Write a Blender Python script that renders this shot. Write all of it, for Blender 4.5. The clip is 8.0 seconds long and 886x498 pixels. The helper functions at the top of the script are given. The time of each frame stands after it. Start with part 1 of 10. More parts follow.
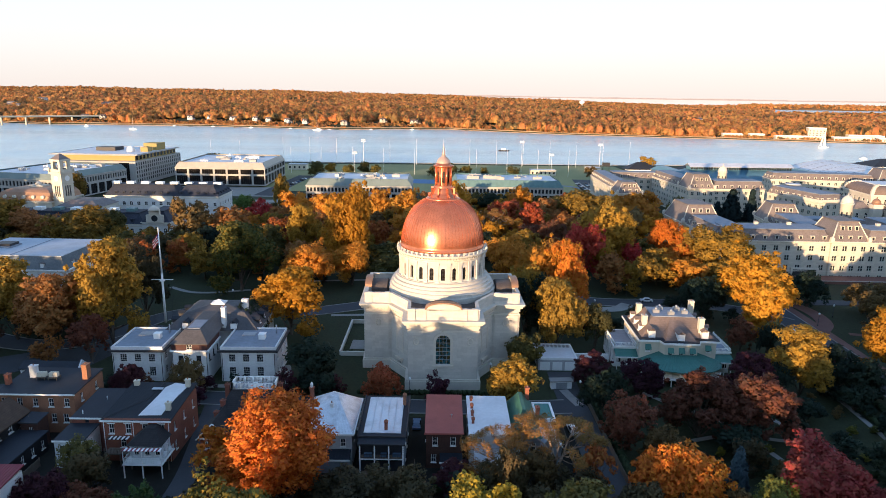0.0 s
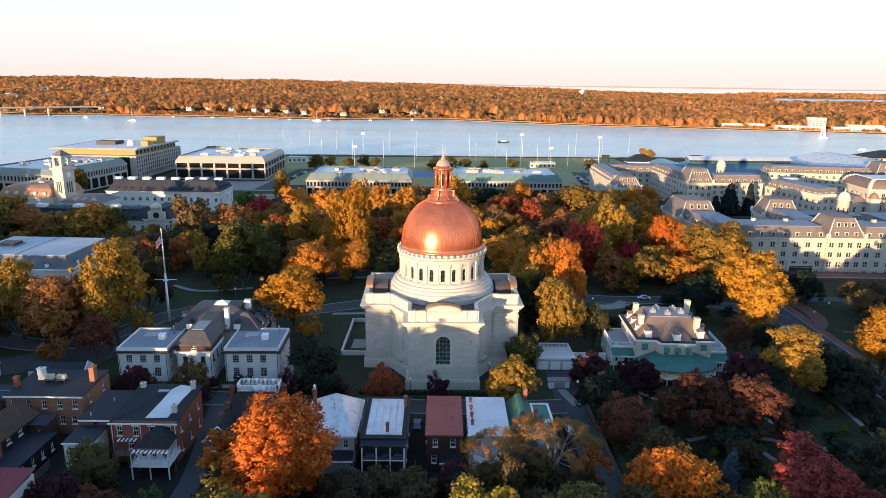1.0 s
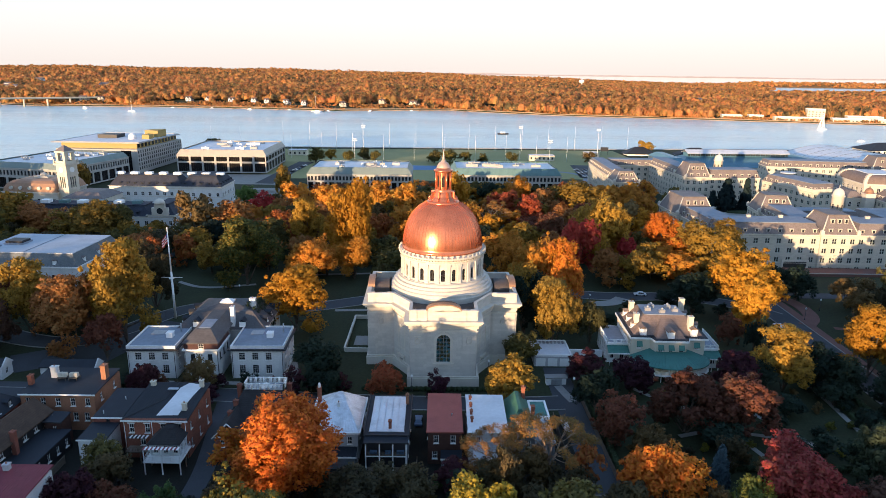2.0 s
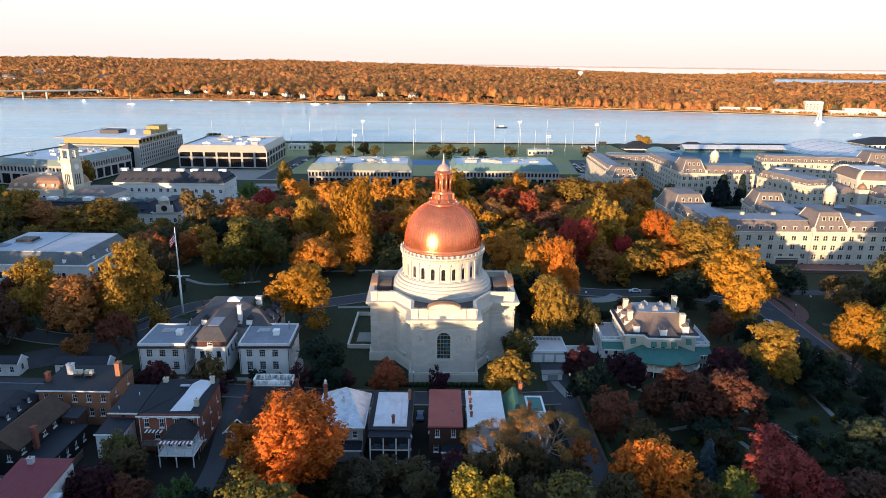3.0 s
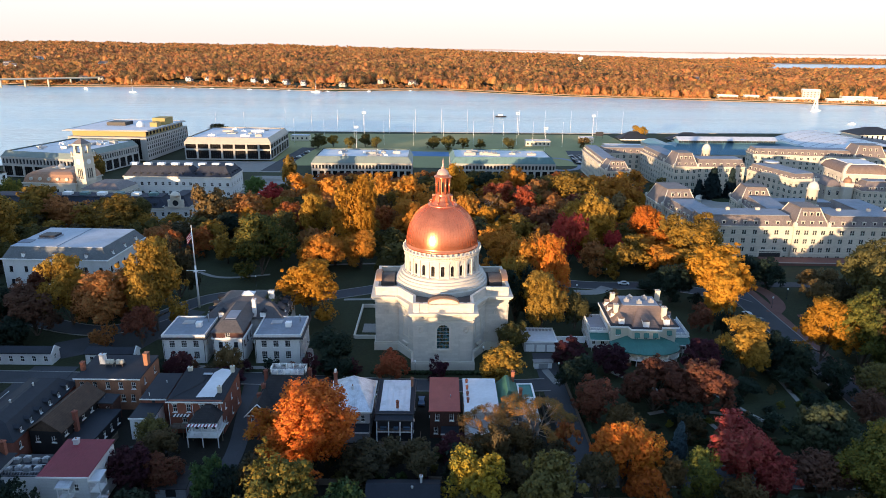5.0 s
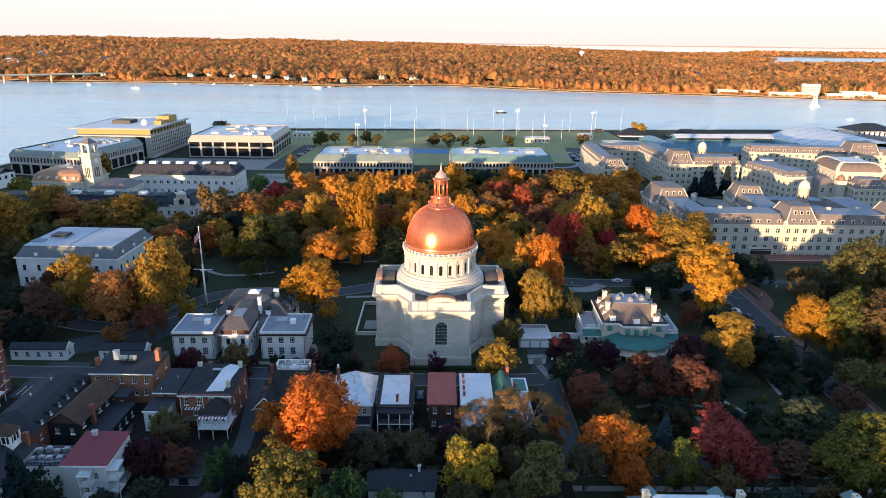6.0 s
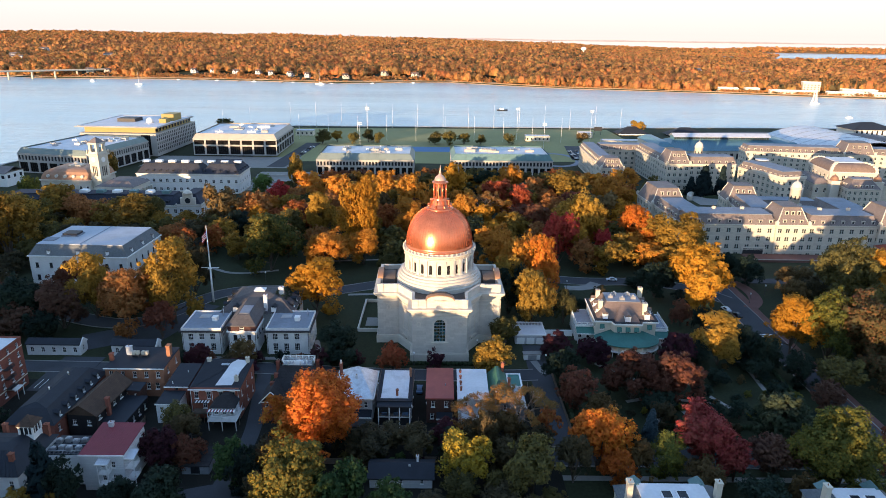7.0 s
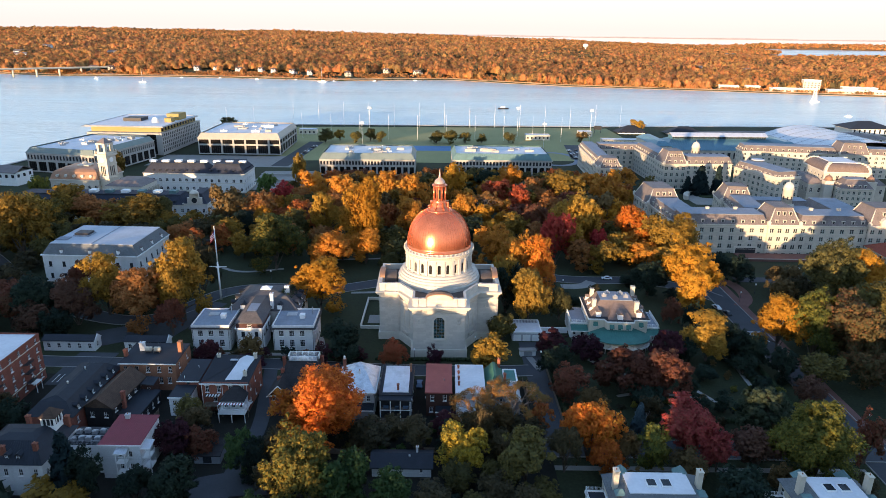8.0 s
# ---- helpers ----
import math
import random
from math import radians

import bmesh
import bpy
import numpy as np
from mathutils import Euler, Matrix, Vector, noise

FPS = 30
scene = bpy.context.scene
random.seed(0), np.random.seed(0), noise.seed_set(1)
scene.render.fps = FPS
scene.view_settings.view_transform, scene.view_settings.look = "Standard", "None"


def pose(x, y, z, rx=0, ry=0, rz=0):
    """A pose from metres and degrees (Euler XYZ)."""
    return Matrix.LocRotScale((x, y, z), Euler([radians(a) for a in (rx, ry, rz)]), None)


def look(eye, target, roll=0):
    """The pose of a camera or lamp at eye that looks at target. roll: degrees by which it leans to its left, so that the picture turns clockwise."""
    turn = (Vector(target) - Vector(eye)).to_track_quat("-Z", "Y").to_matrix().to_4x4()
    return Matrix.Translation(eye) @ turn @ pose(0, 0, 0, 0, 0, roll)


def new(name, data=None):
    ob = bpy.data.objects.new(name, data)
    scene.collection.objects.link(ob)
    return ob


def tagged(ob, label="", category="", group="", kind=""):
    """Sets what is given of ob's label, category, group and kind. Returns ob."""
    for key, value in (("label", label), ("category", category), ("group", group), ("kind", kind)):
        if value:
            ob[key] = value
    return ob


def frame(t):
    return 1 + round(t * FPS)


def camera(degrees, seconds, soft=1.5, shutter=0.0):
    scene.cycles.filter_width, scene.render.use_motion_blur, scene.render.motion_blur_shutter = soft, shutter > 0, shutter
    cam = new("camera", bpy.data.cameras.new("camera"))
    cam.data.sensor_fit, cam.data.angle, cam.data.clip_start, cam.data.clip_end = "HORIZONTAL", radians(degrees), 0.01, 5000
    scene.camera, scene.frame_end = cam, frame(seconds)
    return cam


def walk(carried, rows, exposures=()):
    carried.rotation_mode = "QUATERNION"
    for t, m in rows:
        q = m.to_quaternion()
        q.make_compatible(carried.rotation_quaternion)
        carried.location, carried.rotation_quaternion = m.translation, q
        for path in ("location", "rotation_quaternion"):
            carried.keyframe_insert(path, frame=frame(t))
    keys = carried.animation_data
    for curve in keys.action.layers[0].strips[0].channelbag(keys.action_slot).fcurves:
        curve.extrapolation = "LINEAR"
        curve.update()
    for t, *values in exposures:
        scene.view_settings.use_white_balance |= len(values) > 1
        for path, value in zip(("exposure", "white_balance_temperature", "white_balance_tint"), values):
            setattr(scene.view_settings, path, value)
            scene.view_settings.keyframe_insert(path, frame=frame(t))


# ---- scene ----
cam = camera(67.8, 8.0, soft=0.7)
PATH = [
    (0, (-0.686, -174.741, 71.661), (-0.676, -172.795, 71.2), 0.9),
    (0.5, (-0.663, -175.297, 73.471), (-0.653, -173.355, 72.995), 0.8),
    (1, (-0.73, -176.365, 75.477), (-0.719, -174.427, 74.984), 0.8),
    (1.5, (-0.833, -177.902, 77.466), (-0.821, -175.969, 76.956), 0.8),
    (3, (-1.503, -185.017, 83.433), (-1.486, -183.094, 82.883), 0.8),
    (3.5, (-1.629, -188.098, 85.494), (-1.61, -186.179, 84.93), 0.7),
    (4, (-1.705, -191.325, 87.575), (-1.685, -189.41, 86.999), 0.7),
    (4.5, (-1.715, -194.567, 89.438), (-1.695, -192.655, 88.853), 0.8),
    (6, (-0.505, -205.116, 95.706), (-0.492, -203.212, 95.094), 0.7),
    (6.5, (-0.061, -208.66, 97.719), (-0.051, -206.758, 97.1), 0.8),
    (7, (0.365, -212.323, 99.775), (0.373, -210.423, 99.149), 0.8),
    (7.5, (0.795, -216.178, 101.771), (0.8, -214.281, 101.139), 0.8),
    (8, (1.197, -220.0, 103.837), (1.199, -218.104, 103.2), 0.8),
]
walk(cam, [(t, look(e, g, r)) for t, e, g, r in PATH], exposures=((0, 0.98), (4, 1.02), (8, 1.1)))

# ---- light ----
SUN_AZ, SUN_EL = radians(211), radians(4.7)          # azimuth clockwise from +y; the sun stands low behind the town
to_sun = Vector((math.sin(SUN_AZ) * math.cos(SUN_EL), math.cos(SUN_AZ) * math.cos(SUN_EL), math.sin(SUN_EL)))
world = bpy.data.worlds.new("evening_sky")
scene.world = world
world.use_nodes = True
wn = world.node_tree.nodes
sky = wn.new("ShaderNodeTexSky")
sky.sky_type, sky.sun_disc = "NISHITA", False
sky.sun_elevation, sky.sun_rotation = SUN_EL, SUN_AZ
sky.altitude, sky.air_density, sky.dust_density, sky.ozone_density = 0, 1.3, 0.2, 4.0
# thin evening haze: warm white along the horizon, pale higher up, clear blue overhead
geo_w, sep_w = wn.new("ShaderNodeTexCoord"), wn.new("ShaderNodeSeparateXYZ")
ramp_w, haze = wn.new("ShaderNodeValToRGB"), wn.new("ShaderNodeMix")
gain_w = wn.new("ShaderNodeMix")
haze.data_type = gain_w.data_type = "RGBA"
gain_w.blend_type = "MULTIPLY"
gain_w.inputs[0].default_value, gain_w.inputs[7].default_value = 1, (4.02, 4.02, 4.02, 1)
haze.inputs[0].default_value = 0.8
e = ramp_w.color_ramp.elements
e[0].position, e[0].color, e[1].position, e[1].color = 0.0, (0.93, 0.86, 0.84, 1), 1.0, (0.21, 0.37, 0.70, 1)
e.new(0.05).color = (0.98, 0.95, 0.96, 1)
e.new(0.13).color = (0.97, 1.0, 1.06, 1)
e.new(0.26).color = (0.74, 0.95, 1.12, 1)
e.new(0.55).color = (0.37, 0.60, 0.97, 1)
wl = world.node_tree.links.new
wl(geo_w.outputs["Generated"], sep_w.inputs[0])
wl(sep_w.outputs[2], ramp_w.inputs[0])
wl(ramp_w.outputs[0], gain_w.inputs[6])
wl(gain_w.outputs[2], haze.inputs[7])
wl(sky.outputs[0], haze.inputs[6])
wl(haze.outputs[2], wn["Background"].inputs["Color"])
wn["Background"].inputs["Strength"].default_value = 0.15
sun_data = bpy.data.lights.new("sun", "SUN")
sun_data.energy, sun_data.angle, sun_data.color = 5.0, radians(0.6), (1.0, 0.67, 0.38)
sun = new("sun", sun_data)
sun.matrix_world = look(to_sun * 300, (0, 0, 0))

# ---- materials ----


def mat(name, color, rough=0.8, scale=0.6, var=0.25, bump=0.0, metal=0.0, stain=0.0, per_object=0.0, spec=0.3, fine=8.0):
    """A painted or natural surface: colour with a broad and a fine variation, and a fine relief."""
    m = bpy.data.materials.new(name)
    m.use_nodes = True
    nt, nodes, link = m.node_tree, m.node_tree.nodes, m.node_tree.links.new
    p = nodes["Principled BSDF"]
    p.inputs["Roughness"].default_value, p.inputs["Metallic"].default_value = rough, metal
    p.inputs["Specular IOR Level"].default_value = spec
    tc = nodes.new("ShaderNodeTexCoord")
    big, small = nodes.new("ShaderNodeTexNoise"), nodes.new("ShaderNodeTexNoise")
    for n, s in ((big, scale), (small, scale * fine)):
        n.inputs["Scale"].default_value, n.inputs["Detail"].default_value = s, 4
        link(tc.outputs["Object"], n.inputs["Vector"])
    mix = nodes.new("ShaderNodeMix")
    mix.data_type = "RGBA"
    dark = tuple(c * (1 - var) for c in color)
    light = tuple(min(1, c * (1 + var)) for c in color)
    mix.inputs[6].default_value, mix.inputs[7].default_value = (*dark, 1), (*light, 1)
    add = nodes.new("ShaderNodeMath")
    add.operation = "ADD"
    half = nodes.new("ShaderNodeMath")
    half.operation = "MULTIPLY"
    half.inputs[1].default_value = 0.5
    link(big.outputs[0], add.inputs[0])
    link(small.outputs[0], add.inputs[1])
    link(add.outputs[0], half.inputs[0])
    ramp = nodes.new("ShaderNodeMapRange")
    ramp.inputs[1].default_value, ramp.inputs[2].default_value = 0.32, 0.68
    link(half.outputs[0], ramp.inputs[0])
    link(ramp.outputs[0], mix.inputs[0])
    out = mix.outputs[2]
    if stain:
        st = nodes.new("ShaderNodeTexNoise")
        st.inputs["Scale"].default_value, st.inputs["Detail"].default_value = scale * 0.35, 6
        mp = nodes.new("ShaderNodeMapping")
        mp.inputs["Scale"].default_value = (3, 3, 0.6)
        link(tc.outputs["Object"], mp.inputs[0])
        link(mp.outputs[0], st.inputs["Vector"])
        sr = nodes.new("ShaderNodeMapRange")
        sr.inputs[1].default_value, sr.inputs[2].default_value, sr.inputs[4].default_value = 0.5, 0.75, stain
        link(st.outputs[0], sr.inputs[0])
        m2 = nodes.new("ShaderNodeMix")
        m2.data_type = "RGBA"
        m2.inputs[7].default_value = tuple(c * 0.55 for c in color) + (1,)
        link(sr.outputs[0], m2.inputs[0])
        link(out, m2.inputs[6])
        out = m2.outputs[2]
    if per_object:
        info = nodes.new("ShaderNodeObjectInfo")
        hsv = nodes.new("ShaderNodeHueSaturation")
        mr = nodes.new("ShaderNodeMapRange")
        mr.inputs[3].default_value, mr.inputs[4].default_value = 1 - per_object, 1 + per_object
        link(info.outputs["Random"], mr.inputs[0])
        link(mr.outputs[0], hsv.inputs["Value"])
        link(out, hsv.inputs["Color"])
        out = hsv.outputs[0]
    link(out, p.inputs["Base Color"])
    if bump:
        b = nodes.new("ShaderNodeBump")
        b.inputs["Strength"].default_value, b.inputs["Distance"].default_value = bump, 0.05
        link(small.outputs[0], b.inputs["Height"])
        link(b.outputs[0], p.inputs["Normal"])
    return m


def courses(m, length, height, mortar, joint):
    """Lays brick or block courses over a material's colour; joints follow the wall's own x+y and z."""
    nodes, link = m.node_tree.nodes, m.node_tree.links.new
    p = nodes["Principled BSDF"]
    src = p.inputs["Base Color"].links[0].from_socket
    tc, sep, comb, sm = (nodes.new("ShaderNode" + k) for k in ("TexCoord", "SeparateXYZ", "CombineXYZ", "Math"))
    br = nodes.new("ShaderNodeTexBrick")
    link(tc.outputs["Object"], sep.inputs[0])
    link(sep.outputs[0], sm.inputs[0])
    link(sep.outputs[1], sm.inputs[1])
    link(sm.outputs[0], comb.inputs[0])
    link(sep.outputs[2], comb.inputs[1])
    link(comb.outputs[0], br.inputs["Vector"])
    br.inputs["Scale"].default_value = 1.0
    br.inputs["Brick Width"].default_value, br.inputs["Row Height"].default_value = length, height
    br.inputs["Mortar Size"].default_value = joint
    br.inputs["Color1"].default_value, br.inputs["Color2"].default_value = (1, 1, 1, 1), (0.86, 0.86, 0.86, 1)
    br.inputs["Mortar"].default_value = (mortar, mortar, mortar, 1)
    mul = nodes.new("ShaderNodeMix")
    mul.data_type, mul.blend_type = "RGBA", "MULTIPLY"
    mul.inputs[0].default_value = 1
    link(src, mul.inputs[6])
    link(br.outputs[0], mul.inputs[7])
    link(mul.outputs[2], p.inputs["Base Color"])
    return m


def leaf_mat(name, a, b, c, trans=0.3):
    """Foliage of three colours, mixed leaf by leaf and in drifts through the crown."""
    a, b, c = ((x * 0.94, y, z + 0.014) for x, y, z in (a, b, c))
    m = bpy.data.materials.new(name)
    m.use_nodes = True
    nodes, link = m.node_tree.nodes, m.node_tree.links.new
    p = nodes["Principled BSDF"]
    p.inputs["Roughness"].default_value, p.inputs["Specular IOR Level"].default_value = 0.7, 0.15
    geo, info, tc = nodes.new("ShaderNodeNewGeometry"), nodes.new("ShaderNodeObjectInfo"), nodes.new("ShaderNodeTexCoord")
    n = nodes.new("ShaderNodeTexNoise")
    n.noise_dimensions = "4D"
    n.inputs["Scale"].default_value = 0.22
    wm = nodes.new("ShaderNodeMath")
    wm.operation = "MULTIPLY"
    wm.inputs[1].default_value = 37.0
    link(info.outputs["Random"], wm.inputs[0])
    link(wm.outputs[0], n.inputs["W"])
    link(tc.outputs["Object"], n.inputs["Vector"])
    mr = nodes.new("ShaderNodeMapRange")
    mr.inputs[1].default_value, mr.inputs[2].default_value = 0.3, 0.7
    link(n.outputs[0], mr.inputs[0])
    av = nodes.new("ShaderNodeMix")
    av.inputs[0].default_value = 0.45
    link(mr.outputs[0], av.inputs[2])
    link(geo.outputs["Random Per Island"], av.inputs[3])
    ramp = nodes.new("ShaderNodeValToRGB")
    ramp.color_ramp.elements[0].color, ramp.color_ramp.elements[1].color = (*a, 1), (*c, 1)
    ramp.color_ramp.elements[0].position, ramp.color_ramp.elements[1].position = 0.15, 0.85
    ramp.color_ramp.elements.new(0.5).color = (*b, 1)
    link(av.outputs[0], ramp.inputs[0])
    hsv = nodes.new("ShaderNodeHueSaturation")
    vr = nodes.new("ShaderNodeMapRange")
    vr.inputs[3].default_value, vr.inputs[4].default_value = 0.8, 1.2
    link(info.outputs["Random"], vr.inputs[0])
    link(vr.outputs[0], hsv.inputs["Value"])
    link(ramp.outputs[0], hsv.inputs["Color"])
    link(hsv.outputs[0], p.inputs["Base Color"])
    tr, ms = nodes.new("ShaderNodeBsdfTranslucent"), nodes.new("ShaderNodeMixShader")
    link(hsv.outputs[0], tr.inputs[0])
    ms.inputs[0].default_value = trans
    link(p.outputs[0], ms.inputs[1])
    link(tr.outputs[0], ms.inputs[2])
    link(ms.outputs[0], nodes["Material Output"].inputs[0])
    return m


def soft_normals(me, n):
    """Lets leaf sprays take the light as the rounded crown does that they belong to."""
    n = n / np.linalg.norm(n, axis=1, keepdims=True)
    me.attributes.new("custom_normal", "FLOAT_VECTOR", "POINT").data.foreach_set("vector", n.astype(np.float32).ravel())
    me.update()


def forest_mat(name, cols, size, cell=0.5):
    """Far woods: one colour a tree, from cells of the trees' size, over broad drifts."""
    m = bpy.data.materials.new(name)
    m.use_nodes = True
    nodes, link = m.node_tree.nodes, m.node_tree.links.new
    p = nodes["Principled BSDF"]
    p.inputs["Roughness"].default_value, p.inputs["Specular IOR Level"].default_value = 0.85, 0.1
    tc, vor, noi, geo = (nodes.new("ShaderNode" + k) for k in ("TexCoord", "TexVoronoi", "TexNoise", "NewGeometry"))
    flat = nodes.new("ShaderNodeMapping")
    flat.inputs["Scale"].default_value = (1, 1, 0)
    link(tc.outputs["Object"], flat.inputs[0])
    vor.inputs["Scale"].default_value, noi.inputs["Scale"].default_value, noi.inputs["Detail"].default_value = 1 / size, 1 / 300, 5
    link(flat.outputs[0], vor.inputs["Vector"])
    link(flat.outputs[0], noi.inputs["Vector"])
    sep = nodes.new("ShaderNodeSeparateColor")
    link(vor.outputs["Color"], sep.inputs[0])
    a, b = nodes.new("ShaderNodeMix"), nodes.new("ShaderNodeMix")
    a.inputs[0].default_value, b.inputs[0].default_value = 1 - cell, 0.1
    link(sep.outputs[0], a.inputs[2])
    wide = nodes.new("ShaderNodeMapRange")
    wide.inputs[1].default_value, wide.inputs[2].default_value = 0.36, 0.64
    link(noi.outputs[0], wide.inputs[0])
    link(wide.outputs[0], a.inputs[3])
    link(a.outputs[0], b.inputs[2])
    link(geo.outputs["Random Per Island"], b.inputs[3])
    ramp = nodes.new("ShaderNodeValToRGB")
    e = ramp.color_ramp.elements
    e[0].position, e[0].color, e[1].position, e[1].color = 0.2, (*cols[0], 1), 0.8, (*cols[-1], 1)
    for k, c in enumerate(cols[1:-1]):
        e.new(0.2 + 0.6 * (k + 1) / (len(cols) - 1)).color = (*c, 1)
    link(b.outputs[0], ramp.inputs[0])
    link(ramp.outputs[0], p.inputs["Base Color"])
    tr, ms = nodes.new("ShaderNodeBsdfTranslucent"), nodes.new("ShaderNodeMixShader")
    link(ramp.outputs[0], tr.inputs[0])
    ms.inputs[0].default_value = 0.4
    link(p.outputs[0], ms.inputs[1])
    link(tr.outputs[0], ms.inputs[2])
    link(ms.outputs[0], nodes["Material Output"].inputs[0])
    return m


LIMESTONE = courses(mat("limestone", (0.59, 0.555, 0.505), 0.75, 0.25, 0.07, 0.15, stain=0.25), 2.2, 0.75, 0.86, 0.02)
TRIM_STONE = mat("carved_limestone", (0.60, 0.555, 0.485), 0.7, 0.5, 0.08, 0.2, stain=0.2)
COPPER = mat("copper_sheet", (0.66, 0.225, 0.12), 0.27, 0.35, 0.22, 0.05, metal=0.72, stain=0.45)
PALE_COPPER = mat("pale_weathered_copper", (0.56, 0.38, 0.31), 0.42, 0.4, 0.15, 0.05, metal=0.3, stain=0.4)
GLAZED_ROOF = mat("blue_green_glazing", (0.09, 0.20, 0.26), 0.35, 0.3, 0.14, 0.08, stain=0.4)
OLD_COPPER = mat("browned_copper", (0.33, 0.19, 0.12), 0.5, 0.4, 0.2, 0.1, metal=0.25, stain=0.3)
BRONZE_ROOF = mat("dark_roof_membrane", (0.09, 0.075, 0.07), 0.7, 0.4, 0.3, 0.1)
GREY_ROOF = mat("grey_roof_membrane", (0.23, 0.26, 0.31), 0.8, 0.15, 0.15, 0.1, stain=0.35)
WHITE_ROOF = mat("white_roof_membrane", (0.66, 0.67, 0.70), 0.7, 0.15, 0.08, 0.05, stain=0.3)
PALE_ROOF = mat("pale_grey_roof_membrane", (0.42, 0.46, 0.52), 0.75, 0.15, 0.1, 0.05, stain=0.35)
# grey slate toned blue-grey, the shade of its roofs put into the colour
SHADE_SLATE = courses(mat("shade_toned_slate", (0.15, 0.165, 0.175), 0.7, 0.25, 0.2, 0.2, stain=0.3), 0.6, 0.35, 0.8, 0.03)
TIN = mat("painted_tin_roof", (0.62, 0.64, 0.68), 0.45, 0.4, 0.12, 0.1, metal=0.25, stain=0.5)
TIN_SHINY = mat("aluminium_coated_roof", (0.66, 0.69, 0.73), 0.38, 0.5, 0.2, 0.2, metal=0.4, stain=0.7)
RED_TIN = mat("red_metal_roof", (0.37, 0.10, 0.085), 0.55, 0.4, 0.15, 0.1, stain=0.3)
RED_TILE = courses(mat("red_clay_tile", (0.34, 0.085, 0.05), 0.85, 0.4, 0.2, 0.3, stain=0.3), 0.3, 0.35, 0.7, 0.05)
MAROON_TIN = mat("maroon_metal_roof", (0.24, 0.045, 0.06), 0.5, 0.4, 0.12, 0.1, stain=0.2)
GREEN_TIN = mat("green_metal_roof", (0.045, 0.14, 0.10), 0.5, 0.4, 0.15, 0.1, stain=0.3)
VERDIGRIS = mat("verdigris_copper", (0.125, 0.22, 0.225), 0.6, 0.3, 0.12, 0.1, stain=0.4)
PORCH_GREEN = mat("sea_green_porch_roof", (0.06, 0.19, 0.165), 0.6, 0.4, 0.15, 0.1, stain=0.3)
DARK_TIN = mat("dark_grey_metal_roof", (0.020, 0.024, 0.033), 0.65, 0.4, 0.2, 0.1, stain=0.3)
SHINGLE = courses(mat("asphalt_shingle", (0.034, 0.032, 0.034), 0.9, 0.6, 0.3, 0.3), 0.9, 0.25, 0.7, 0.03)
BROWN_SHINGLE = courses(mat("brown_shingle", (0.085, 0.055, 0.04), 0.9, 0.6, 0.3, 0.3), 0.9, 0.25, 0.75, 0.03)
SLATE = courses(mat("grey_slate", (0.195, 0.165, 0.16), 0.6, 0.25, 0.22, 0.2, stain=0.3), 0.6, 0.35, 0.8, 0.03)
DARK_SLATE = courses(mat("dark_blue_slate", (0.046, 0.052, 0.072), 0.7, 0.25, 0.25, 0.2, stain=0.3, spec=0.12), 0.6, 0.35, 0.8, 0.03)
PURPLE_SLATE = courses(mat("red_brown_slate", (0.075, 0.034, 0.032), 0.7, 0.3, 0.2, 0.2), 0.6, 0.35, 0.8, 0.03)
HALL_SLATE = courses(mat("weathered_hall_slate", (0.095, 0.09, 0.095), 0.65, 0.25, 0.25, 0.2, stain=0.35), 0.6, 0.35, 0.8, 0.03)
MANSION_SLATE = courses(mat("brown_slate", (0.20, 0.15, 0.13), 0.7, 0.3, 0.2, 0.2, stain=0.3), 0.6, 0.35, 0.8, 0.03)
BRICK = courses(mat("red_brick", (0.25, 0.09, 0.058), 0.9, 0.5, 0.2, 0.2, stain=0.2), 0.44, 0.15, 1.25, 0.03)
BRICK_DARK = courses(mat("dark_red_brick", (0.20, 0.07, 0.05), 0.9, 0.5, 0.2, 0.2, stain=0.2), 0.44, 0.15, 1.3, 0.03)
BRICK_ORANGE = courses(mat("orange_brick", (0.29, 0.135, 0.08), 0.9, 0.5, 0.2, 0.2, stain=0.2), 0.44, 0.15, 1.2, 0.03)
WHITE_BRICK = courses(mat("white_painted_brick", (0.74, 0.74, 0.74), 0.8, 0.5, 0.06, 0.2, stain=0.25), 0.44, 0.15, 0.92, 0.03)
GREY_BRICK = courses(mat("grey_painted_brick", (0.50, 0.50, 0.52), 0.8, 0.5, 0.06, 0.2, stain=0.3), 0.44, 0.15, 0.92, 0.03)
GRANITE = courses(mat("pale_granite", (0.58, 0.535, 0.46), 0.8, 0.3, 0.07, 0.15, stain=0.3), 1.6, 0.7, 0.86, 0.03)
TOWER_STONE = mat("weathered_tower_stone", (0.60, 0.55, 0.46), 0.8, 0.4, 0.1, 0.2, stain=0.35)
CONCRETE = mat("precast_concrete", (0.40, 0.385, 0.365), 0.85, 0.2, 0.08, 0.1, stain=0.3)
PANEL_METAL = mat("grey_green_metal_panel", (0.20, 0.25, 0.24), 0.5, 0.2, 0.08, 0.05, metal=0.2, stain=0.3)
TAN_METAL = mat("tan_metal_panel", (0.42, 0.38, 0.33), 0.55, 0.2, 0.08, 0.05, stain=0.3)
YELLOW_PANEL = mat("ochre_panel", (0.33, 0.25, 0.09), 0.6, 0.3, 0.08, 0.05)
WHITE_PAINT = mat("white_paint", (0.84, 0.84, 0.83), 0.55, 0.8, 0.05, 0.05, stain=0.12)
CREAM_PAINT = mat("cream_stucco", (0.62, 0.57, 0.47), 0.8, 0.5, 0.06, 0.1, stain=0.2)
